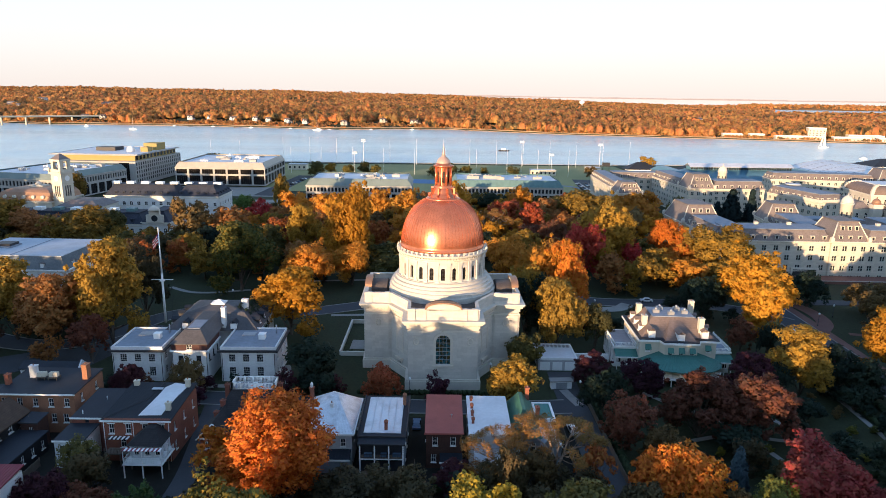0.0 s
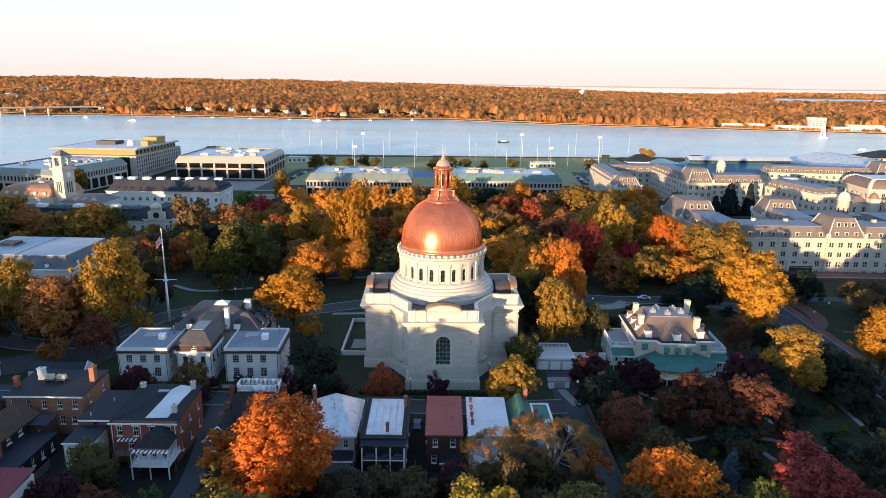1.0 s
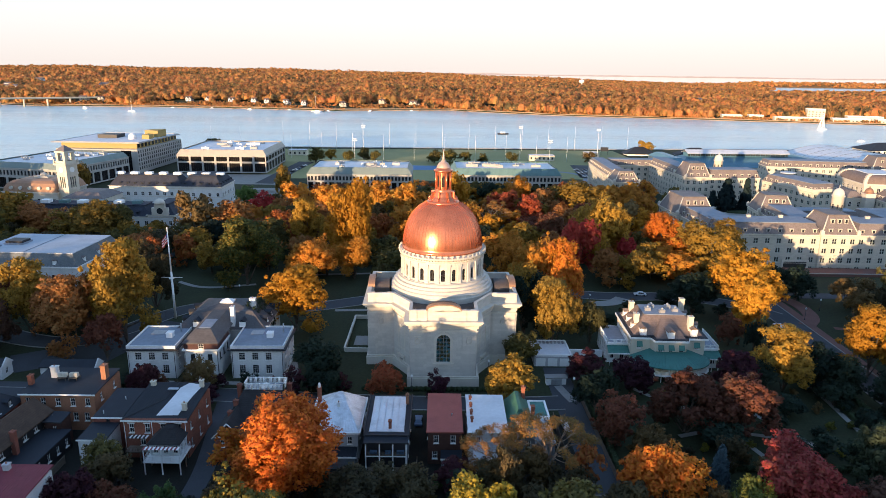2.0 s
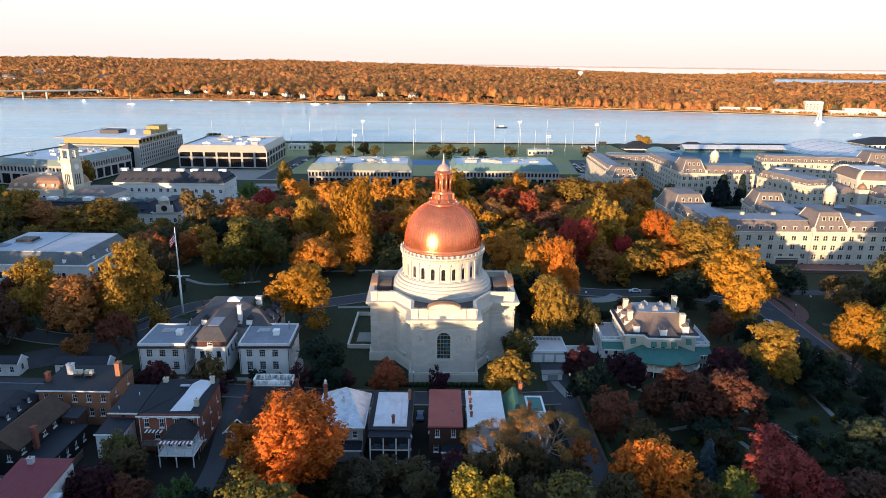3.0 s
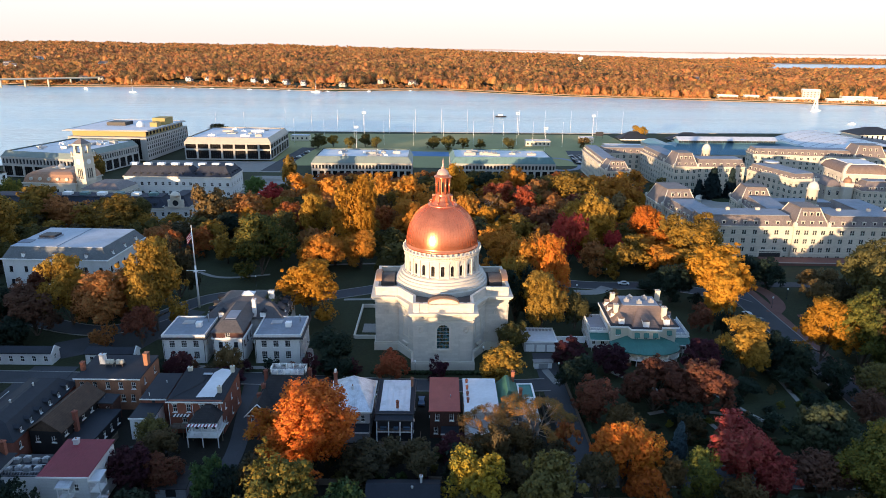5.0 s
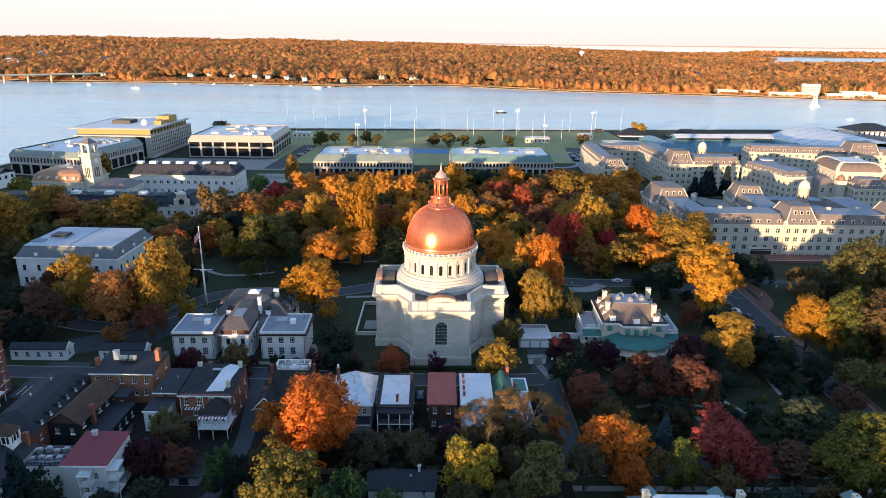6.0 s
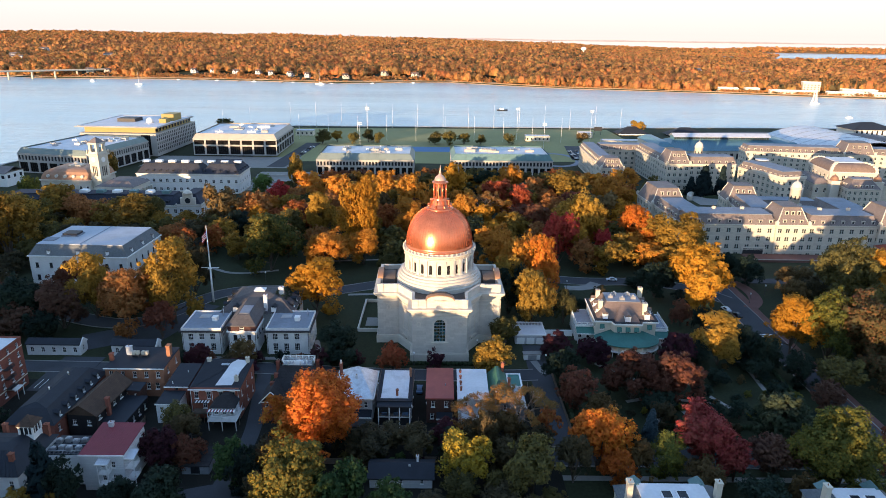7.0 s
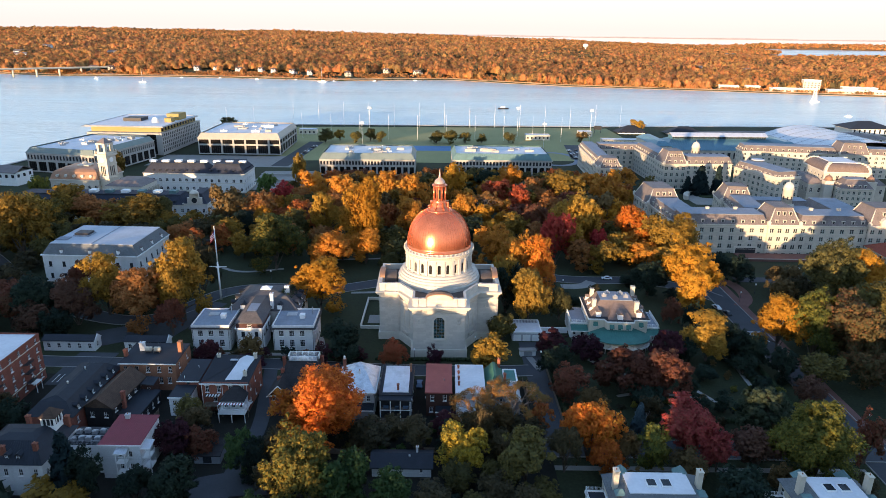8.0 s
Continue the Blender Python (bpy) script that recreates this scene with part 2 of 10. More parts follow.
CLAPBOARD = courses(mat("white_clapboard", (0.74, 0.75, 0.76), 0.7, 0.5, 0.05, 0.1, stain=0.15), 60.0, 0.18, 0.75, 0.03)
DARK_SIDING = courses(mat("near_black_siding", (0.018, 0.017, 0.019), 0.8, 0.5, 0.2, 0.1), 60.0, 0.18, 0.6, 0.03)
BROWN_SIDING = courses(mat("brown_wood_shingle", (0.085, 0.04, 0.03), 0.85, 0.5, 0.25, 0.2), 0.3, 0.18, 0.6, 0.03)
GREY_SIDING = courses(mat("blue_grey_siding", (0.25, 0.28, 0.32), 0.75, 0.5, 0.1, 0.1), 60.0, 0.18, 0.75, 0.03)
DARK_METAL = mat("dark_painted_metal", (0.035, 0.035, 0.04), 0.5, 1.0, 0.2)
GREY_METAL = mat("galvanised_metal", (0.42, 0.43, 0.45), 0.45, 1.0, 0.15, metal=0.6)
WOOD = mat("weathered_wood", (0.17, 0.13, 0.10), 0.85, 1.2, 0.25, 0.2)
ASPHALT = mat("asphalt", (0.062, 0.065, 0.072), 0.9, 0.12, 0.2, 0.2, stain=0.25, fine=30)
PAVING = mat("brick_paving", (0.17, 0.085, 0.07), 0.9, 0.2, 0.2, 0.2, stain=0.3, fine=20)
CONCRETE_PATH = mat("concrete_path", (0.26, 0.25, 0.235), 0.9, 0.3, 0.12, 0.1, stain=0.3)
# dark earth, taken near black so that its colour holds the yard shade
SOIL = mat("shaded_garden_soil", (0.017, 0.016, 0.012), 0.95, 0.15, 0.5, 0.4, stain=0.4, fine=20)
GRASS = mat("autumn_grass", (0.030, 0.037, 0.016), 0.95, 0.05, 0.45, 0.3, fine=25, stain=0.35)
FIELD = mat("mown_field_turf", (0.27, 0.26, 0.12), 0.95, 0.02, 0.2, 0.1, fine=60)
BLUE_TRACK = mat("blue_running_track", (0.10, 0.20, 0.36), 0.8, 0.1, 0.1)
TRACK = mat("grey_running_track", (0.20, 0.22, 0.27), 0.8, 0.1, 0.1)
BARK = mat("bark", (0.10, 0.078, 0.062), 0.95, 1.5, 0.3, 0.5)
PALE_BARK = mat("pale_bare_bark", (0.30, 0.22, 0.17), 0.9, 1.5, 0.25, 0.4)
HEDGE = mat("clipped_hedge", (0.03, 0.045, 0.018), 0.9, 2.0, 0.5, 0.6)
ROCK = mat("riprap_rock", (0.22, 0.20, 0.18), 0.9, 0.3, 0.3, 0.4)
CAR_WHITE = mat("white_car_paint", (0.70, 0.72, 0.75), 0.25, 1.0, 0.02, spec=0.5)
CAR_DARK = mat("dark_car_paint", (0.03, 0.035, 0.045), 0.25, 1.0, 0.05, spec=0.5)
CAR_BLUE = mat("blue_car_paint", (0.10, 0.16, 0.25), 0.25, 1.0, 0.05, spec=0.5)
RUBBER = mat("tyre_rubber", (0.02, 0.02, 0.02), 0.8, 1.0, 0.1)
FLAG_RED, FLAG_BLUE = mat("flag_red", (0.55, 0.06, 0.06), 0.9, 1.0, 0.1), mat("flag_blue", (0.03, 0.05, 0.2), 0.9, 1.0, 0.1)
SAILCLOTH = mat("white_sailcloth", (0.82, 0.81, 0.78), 0.8, 0.4, 0.05)


SAGE_PAINT = mat("pale_sage_window_paint", (0.42, 0.47, 0.42), 0.6, 0.8, 0.06)


def glass(name, tint, rough=0.08):
    m = mat(name, tint, rough, 0.4, 0.4, spec=0.22)
    return m


GLASS = glass("window_glass", (0.028, 0.032, 0.038))
DARK_GLASS = glass("smoked_glass", (0.012, 0.011, 0.011), 0.12)
STAINED = mat("stained_glass", (0.05, 0.10, 0.12), 0.15, 1.1, 0.5, spec=0.6)
ramp_s = STAINED.node_tree.nodes.new("ShaderNodeValToRGB")
tex_s = STAINED.node_tree.nodes.new("ShaderNodeTexVoronoi")
tex_s.inputs["Scale"].default_value = 1.6
e = ramp_s.color_ramp.elements
e[0].color, e[1].color = (0.02, 0.05, 0.07, 1), (0.16, 0.12, 0.035, 1)
e.new(0.35).color = (0.05, 0.15, 0.18, 1)
e.new(0.6).color = (0.025, 0.03, 0.025, 1)
STAINED.node_tree.links.new(STAINED.node_tree.nodes["Texture Coordinate"].outputs["Object"], tex_s.inputs["Vector"])
STAINED.node_tree.links.new(tex_s.outputs["Color"], ramp_s.inputs[0])
STAINED.node_tree.links.new(ramp_s.outputs[0], STAINED.node_tree.nodes["Principled BSDF"].inputs["Base Color"])

LAMP_GLOW = bpy.data.materials.new("porch_lamp_glow")
LAMP_GLOW.use_nodes = True
LAMP_GLOW.node_tree.nodes["Principled BSDF"].inputs["Emission Color"].default_value = (1, 0.85, 0.6, 1)
LAMP_GLOW.node_tree.nodes["Principled BSDF"].inputs["Emission Strength"].default_value = 6.0

# ---- building helpers ----


def box(bm, x0, x1, y0, y1, z0, z1, mi=0):
    v = [bm.verts.new((x, y, z)) for z in (z0, z1) for x, y in ((x0, y0), (x1, y0), (x1, y1), (x0, y1))]
    for q in ((3, 2, 1, 0), (4, 5, 6, 7), (0, 1, 5, 4), (1, 2, 6, 5), (2, 3, 7, 6), (3, 0, 4, 7)):
        bm.faces.new([v[i] for i in q]).material_index = mi


def frustum(bm, a, b, mi=0, cap=True):
    """From the rectangle a = (x0, x1, y0, y1, z) to the rectangle b above it: hips, mansards, gables, skirts."""
    v = [bm.verts.new((x, y, r[4])) for r in (a, b) for x, y in ((r[0], r[2]), (r[1], r[2]), (r[1], r[3]), (r[0], r[3]))]
    quads = [(0, 1, 5, 4), (1, 2, 6, 5), (2, 3, 7, 6), (3, 0, 4, 7)] + ([(3, 2, 1, 0), (4, 5, 6, 7)] if cap else [])
    for q in quads:
        bm.faces.new([v[i] for i in q]).material_index = mi


def prism(bm, pts, z0, z1, mi=0):
    lo, hi = ([bm.verts.new((x, y, z)) for x, y in pts] for z in (z0, z1))
    n = len(pts)
    for i in range(n):
        bm.faces.new((lo[i], lo[(i + 1) % n], hi[(i + 1) % n], hi[i])).material_index = mi
    bm.faces.new(hi).material_index = mi
    bm.faces.new(lo[::-1]).material_index = mi


def lathe(bm, profile, n=48, cx=0, cy=0, smooth=True, mi=0, a0=0.0):
    rings = [[bm.verts.new((cx + r * math.cos(a0 + 2 * math.pi * k / n), cy + r * math.sin(a0 + 2 * math.pi * k / n), z)) for k in range(n)] for r, z in profile]
    for a, b in zip(rings, rings[1:]):
        for k in range(n):
            f = bm.faces.new((a[k], a[(k + 1) % n], b[(k + 1) % n], b[k]))
            f.smooth, f.material_index = smooth, mi
    bm.faces.new(rings[0][::-1]), bm.faces.new(rings[-1])


def tube(bm, p, q, r0, r1=None, n=6, mi=0):
    p, q, r1 = Vector(p), Vector(q), r0 if r1 is None else r1
    turn = (q - p).to_track_quat("Z", "Y")
    a, b = ([bm.verts.new(c + turn @ Vector((r * math.cos(2 * math.pi * k / n), r * math.sin(2 * math.pi * k / n), 0))) for k in range(n)] for c, r in ((p, r0), (q, r1)))
    for k in range(n):
        f = bm.faces.new((a[k], a[(k + 1) % n], b[(k + 1) % n], b[k]))
        f.smooth, f.material_index = True, mi
    bm.faces.new(a[::-1]), bm.faces.new(b)


def gable(bm, x0, x1, y0, y1, z0, z1, along="y", thick=0.25, mi=0):
    """Two roof slopes of some thickness with their ridge along one axis."""
    if along == "y":
        xm = (x0 + x1) / 2
        sec = [(x0, z0), (xm, z1), (x1, z0), (x1, z0 - thick), (xm, z1 - thick), (x0, z0 - thick)]
        ends = [[bm.verts.new((a, y, z)) for a, z in sec] for y in (y0, y1)]
    else:
        ym = (y0 + y1) / 2
        sec = [(y0, z0), (ym, z1), (y1, z0), (y1, z0 - thick), (ym, z1 - thick), (y0, z0 - thick)]
        ends = [[bm.verts.new((x, a, z)) for a, z in sec] for x in (x0, x1)]
    a, b = ends
    for k in range(6):
        bm.faces.new((a[k], a[(k + 1) % 6], b[(k + 1) % 6], b[k])).material_index = mi
    for e in ends:
        bm.faces.new((e[0], e[1], e[4], e[5])), bm.faces.new((e[1], e[2], e[3], e[4]))


def gable_wall(bm, x0, x1, y, z0, z1, t=0.25, along="y"):
    if along == "y":
        prism_xz = [(x0, z0), (x1, z0), ((x0 + x1) / 2, z1)]
        a, b = ([bm.verts.new((p, yy, q)) for p, q in prism_xz] for yy in (y, y + t))
    else:
        prism_xz = [(x0, z0), (x1, z0), ((x0 + x1) / 2, z1)]
        a, b = ([bm.verts.new((yy, p, q)) for p, q in prism_xz] for yy in (y, y + t))
    bm.faces.new(a), bm.faces.new(b[::-1])
    for k in range(3):
        bm.faces.new((a[k], a[(k + 1) % 3], b[(k + 1) % 3], b[k]))


def facade(bm, place, us, vs, holes, d):
    """A wall face over the lines us and vs with holes (u0, u1, v0, v1, arched) that go d deep; place(u, v, depth) gives the point."""
    us, vs = set(us), set(vs)
    for u0, u1, v0, v1, arched in holes:
        us |= {u0, u1}
        vs |= {v0, v1} | ({v1 - (u1 - u0) / 2} if arched else set())
    us, vs = sorted(us), sorted(vs)
    grid = {}

    def at(u, v):
        key = (u, v)
        if key not in grid:
            grid[key] = bm.verts.new(place(u, v, 0))
        return grid[key]

    for u0, u1 in zip(us, us[1:]):
        for v0, v1 in zip(vs, vs[1:]):
            um, vm = (u0 + u1) / 2, (v0 + v1) / 2
            if not any(h[0] < um < h[1] and h[2] < vm < h[3] for h in holes):
                bm.faces.new((at(u0, v0), at(u1, v0), at(u1, v1), at(u0, v1)))
    for u0, u1, v0, v1, arched in holes:
        if arched:
            r, uc = (u1 - u0) / 2, (u0 + u1) / 2
            arc = [(uc - r * math.cos(math.pi * k / 8), v1 - r + r * math.sin(math.pi * k / 8)) for k in range(9)]
            bm.faces.new([bm.verts.new(place(u, v, 0)) for u, v in arc[:5] + [(u0, v1)]])
            bm.faces.new([bm.verts.new(place(u, v, 0)) for u, v in arc[4:] + [(u1, v1)]])
            ring = [(u0, v0)] + arc + [(u1, v0)]
        else:
            ring = [(u0, v0), (u0, v1), (u1, v1), (u1, v0)]
        outer, inner = ([bm.verts.new(place(u, v, dd)) for u, v in ring] for dd in (0, d))
        n = len(ring)
        for k in range(n):
            bm.faces.new((outer[k], outer[(k + 1) % n], inner[(k + 1) % n], inner[k]))


def part(name, bm, material, parent, label="", at=None):
    """Links a bmesh as one mesh object under a thing or a part."""
    me = bm if isinstance(bm, bpy.types.Mesh) else bpy.data.meshes.new(name)
    if me is not bm:
        bm.to_mesh(me)
        bm.free()
        for m in material if isinstance(material, (list, tuple)) else (material,):
            me.materials.append(m)
    ob = new(name, me)
    ob.parent = parent
    if at is not None:
        ob.matrix_local = at
    return tagged(ob, label) if label else ob


def seam_part(bm, material, parent):
    """Fine standing seams of one roof, joined."""
    ob = part("seams", bm, material, parent)
    ob["kind"] = "stuff"
    return ob


def thing(name, label, category, at=None, group="", kind=""):
    ob = new(name)
    ob.empty_display_size = 1
    if at is not None:
        ob.matrix_world = at
    return tagged(ob, label, category, group, kind)


def solid(name, bm, material, label, category="", kind="", group="", at=None):
    ob = part(name, bm, material, None)
    if at is not None:
        ob.matrix_world = at
    return tagged(ob, label, category, group, kind)


WINDOWS = {}


def window_mesh(w, h, style):
    """Frame and pane meshes of a window of that size, made once. Origin at the middle of the sill, the front towards -y."""
    key = (round(w, 2), round(h, 2), style)
    if key in WINDOWS:
        return WINDOWS[key]
    t = {"plain": 0.06, "hall": 0.06}.get(style, 0.10)
    cols = {"curtain": max(2, round(w / 1.6)), "plain": 1, "hall": 3}.get(style, 2)
    panes_up = {"curtain": 1, "plain": 1, "hall": 4}.get(style, 2)
    gap_u, gap_v = {"pair": 0.28, "hall": 0.035}.get(style, 0.045), (0.035 if style == "hall" else 0.07)
    cw, ch = (w - 2 * t - gap_u * (cols - 1)) / cols, (h - 2 * t - gap_v * (panes_up - 1)) / panes_up
    fr = bmesh.new()
    lights = [(u, u + cw, v, v + ch, False) for u in (-w / 2 + t + i * (cw + gap_u) for i in range(cols)) for v in (t + j * (ch + gap_v) for j in range(panes_up))]
    facade(fr, lambda u, v, d: (u, d, v), (-w / 2, w / 2), (0, h), lights, 0.1)
    bmesh.ops.remove_doubles(fr, verts=fr.verts, dist=0.001)
    if style in ("sash", "dark", "pair", "hall"):
        box(fr, -w / 2 - 0.1, w / 2 + 0.1, -0.32, 0.02, -0.12, 0)
    gl = bmesh.new()
    box(gl, -w / 2 + t * 0.5, w / 2 - t * 0.5, 0.05, 0.06, t * 0.5, h - t * 0.5)
    mf, mg = bpy.data.meshes.new("window_frame"), bpy.data.meshes.new("pane")
    fr.to_mesh(mf), gl.to_mesh(mg)
    mf.materials.append(DARK_METAL if style in ("dark", "curtain", "plain") else SAGE_PAINT if style == "pair" else WHITE_PAINT)
    mg.materials.append(DARK_GLASS if style == "curtain" else GLASS)
    WINDOWS[key] = mf, mg
    return mf, mg


GLAZED = {}


def glazed(w, h, style):
    """Frame and pane in one piece, for windows too far off to tell the two apart."""
    key = (round(w, 2), round(h, 2), style)
    if key not in GLAZED:
        t = 0.10 if style != "plain" else 0.06
        cols = {"pair": 2, "curtain": max(2, round(w / 1.6))}.get(style, 1 if style == "plain" else 2)
        rows = 2 if style in ("sash", "arch", "pair", "dark") else 1
        mid = 0.28 if style == "pair" else 0.08
        cw, ch = (w - 2 * t - mid * (cols - 1)) / cols, (h - 2 * t - 0.08 * (rows - 1)) / rows
        holes = []
        for i in range(cols):
            for j in range(rows):
                u, v = -w / 2 + t + i * (cw + mid), t + j * (ch + 0.08)
                holes.append((u, u + cw, v, v + ch, False))
        bm = bmesh.new()
        facade(bm, lambda u, v, d: (u, d, v), (-w / 2, w / 2), (0, h), holes, 0.06)
        for u0, u1, v0, v1, _ in holes:
            bm.faces.new([bm.verts.new((u, 0.06, v)) for u, v in ((u0, v0), (u1, v0), (u1, v1), (u0, v1))]).material_index = 1
        bmesh.ops.remove_doubles(bm, verts=bm.verts, dist=0.001)
        me = bpy.data.meshes.new("window")
        bm.to_mesh(me)
        bm.free()
        mf, mg = window_mesh(w, h, style)
        me.materials.append(mf.materials[0])
        me.materials.append(mg.materials[0])
        GLAZED[key] = me
    return GLAZED[key]


TURN = {"S": 0, "N": 180, "W": -90, "E": 90}


def walls(parent, material, rect, z0, z1, rows=(), name="wall", depth=0.22, panes=True, extra=None, floor_lines=()):
    """Four outer walls with real openings and a window in each. rows: (side, count, width, sill, head, style[, from, to]) with the
    count spread evenly along the side, or between the two offsets given."""
    x0, x1, y0, y1 = rect
    bm = bmesh.new()
    fit_in = []
    for side in "SNWE":
        holes, lo, hi = [], (x0 if side in "SN" else y0), (x1 if side in "SN" else y1)
        for row in rows:
            if row[0] != side:
                continue
            _, n, w, v0, v1, style = row[:6]
            a, b = (lo + row[6], lo + row[7]) if len(row) > 6 else (lo, hi)
            for k in range(n):
                u = a + (b - a) * (k + 0.5) / n
                holes.append((u - w / 2, u + w / 2, v0, v1, style == "arch"))
                fit_in.append((side, u, w, v0, v1, style))
        place = {
            "S": lambda u, v, d: (u, y0 + d, v), "N": lambda u, v, d: (u, y1 - d, v),
            "W": lambda u, v, d: (x0 + d, u, v), "E": lambda u, v, d: (x1 - d, u, v)}[side]
        facade(bm, place, (lo, hi), (z0, z1), holes, depth)
    lid = [bm.verts.new(p) for p in ((x0, y0, z1 - 0.02), (x1, y0, z1 - 0.02), (x1, y1, z1 - 0.02), (x0, y1, z1 - 0.02))]
    bm.faces.new(lid)
    if extra:
        extra(bm)
    bmesh.ops.remove_doubles(bm, verts=bm.verts, dist=0.001)
    wall = part(name, bm, material, parent)
    for side, u, w, v0, v1, style in fit_in:
        p = {"S": (u, y0 + depth - 0.1, v0), "N": (u, y1 - depth + 0.1, v0), "W": (x0 + depth - 0.1, u, v0), "E": (x1 - depth + 0.1, u, v0)}[side]
        mf, mg = window_mesh(w, v1 - v0, style)
        if not panes:
            part("window", glazed(w, v1 - v0, style), None, parent, at=pose(*p, 0, 0, TURN[side]))
            continue
        win = part("window", mf, None, parent, at=pose(*p, 0, 0, TURN[side]))
        part("pane", mg, None, win)
    return wall


def chimney(parent, x, y, z0, z1, w=0.7, d=0.9, material=None):
    bm = bmesh.new()
    box(bm, x - w / 2, x + w / 2, y - d / 2, y + d / 2, z0, z1 - 0.25)
    box(bm, x - w / 2 - 0.1, x + w / 2 + 0.1, y - d / 2 - 0.1, y + d / 2 + 0.1, z1 - 0.25, z1)
    c = part("chimney", bm, material or BRICK, parent)
    bm = bmesh.new()
    lathe(bm, [(0.14, z1), (0.11, z1 + 0.35)], 8, x, y)
    part("chimney_pot", bm, BRICK_ORANGE, c)


def seams(bm, x0, x1, y0, y1, z_of, step=0.6, along="y", h=0.06):
    """Standing seams down a metal roof whose height is z_of(x, y)."""
    lo, hi = (x0, x1) if along == "y" else (y0, y1)
    n = max(1, round((hi - lo) / step))
    for k in range(n + 1):
        u = lo + (hi - lo) * k / n
        p, q = ((u, y0), (u, y1)) if along == "y" else ((x0, u), (x1, u))
        a, b = Vector((*p, z_of(*p))), Vector((*q, z_of(*q)))
        s = Vector((0.025, 0, 0)) if along == "y" else Vector((0, 0.025, 0))
        up = Vector((0, 0, h))
        v = [bm.verts.new(c) for c in (a - s, a + s, a + s + up, a - s + up, b - s, b + s, b + s + up, b - s + up)]
        for qd in ((0, 1, 2, 3), (4, 7, 6, 5), (1, 5, 6, 2), (0, 3, 7, 4), (3, 2, 6, 7)):
            bm.faces.new([v[i] for i in qd])


def railing(bm, p, q, z, h=1.0, step=0.3, posts=2.0, r=0.03):
    p, q = Vector((*p, z)), Vector((*q, z))
    n, m = max(1, round((q - p).length / step)), max(1, round((q - p).length / posts))
    up = Vector((0, 0, 1))
    tube(bm, p + up * h, q + up * h, r * 1.6, n=4), tube(bm, p + up * 0.12, q + up * 0.12, r * 1.3, n=4)
    for k in range(n + 1):
        c = p.lerp(q, k / n)
        tube(bm, c + up * 0.12, c + up * h, r, n=4)
    for k in range(m + 1):
        c = p.lerp(q, k / m)
        tube(bm, c, c + up * (h + 0.12), r * 2.6, n=4)

# ---- ground, river, far shore ----
NEAR = [(-5000, 150), (-420, 215), (-345, 262), (-335, 330), (-262, 400), (-215, 470), (-165, 536), (180, 550), (330, 566), (520, 575), (620, 520), (900, 300), (5000, 100)]
FAR = [(-5000, 1700), (-1500, 1420), (-830, 1225), (-710, 1240), (-466, 1236), (-330, 1215), (-217, 1190), (-90, 1235), (18, 1256), (130, 1190), (242, 1134), (500, 1072), (730, 1005), (1500, 860), (5000, 700)]
WATER_Z = -4.6


def along_line(pts, x):
    for (xa, ya), (xb, yb) in zip(pts, pts[1:]):
        if xa <= x <= xb:
            return ya + (yb - ya) * (x - xa) / (xb - xa)
    return pts[-1][1]


def near_z(y):
    """The campus falls gently to the sea wall."""
    return -max(0.0, min(3.0, (y - 60) / 80))


def bay(x, y):
    """How deep a place lies inside the open bay far off to the east (0 to 1)."""
    shore = 2620 + 90 * math.sin(x / 240.0)
    side = 0.455 * (y + 200) + 110 * math.sin(y / 230.0)
    head = 4330 + 60 * math.sin(x / 260.0)
    inside = min(1, max(0, (y - shore) / 60)) * min(1, max(0, (x - side) / 60))
    return inside * (1 - min(1, max(0, (y - head) / 60)))


def far_z(x, y):
    """Low wooded hills beyond the river."""
    d = y - along_line(FAR, x)
    rise = 1 - math.exp(-max(0, d) / 260)
    n = 1.6 * noise.noise(Vector((x / 420, y / 420, 0))) + 0.8 * noise.noise(Vector((x / 170, y / 170, 3)))
    west = min(1, max(0, (1300 - x) / 2600))
    n += 0.9 * noise.noise(Vector((x / 105, y / 150, 6))) * min(1, max(0, (1500 - d) / 700))
    hill = (8 + 9 * n * (0.4 + 0.6 * west) + 5 * west) * rise + (9 + 33 * west) * min(1, max(0, (d - 300) / 3300))
    hill += 8 * (1 - math.exp(-max(0, d - 4) / 35)) * min(1, max(0, (260 - x) / 120))
    low = min(1, max(0, (x - 0.16 * (y + 200)) / 900)) * min(1, max(0, (y - 1500) / 1000))
    hill *= 1 - 0.95 * low
    b = bay(x, y)
    hill += 15 * min(1, max(0, (y - 4330) / 90)) * min(1, max(0, (x - 0.4 * (y + 200)) / 300))
    return (-3.6 + max(1.3, hill)) * (1 - b) - 9 * b


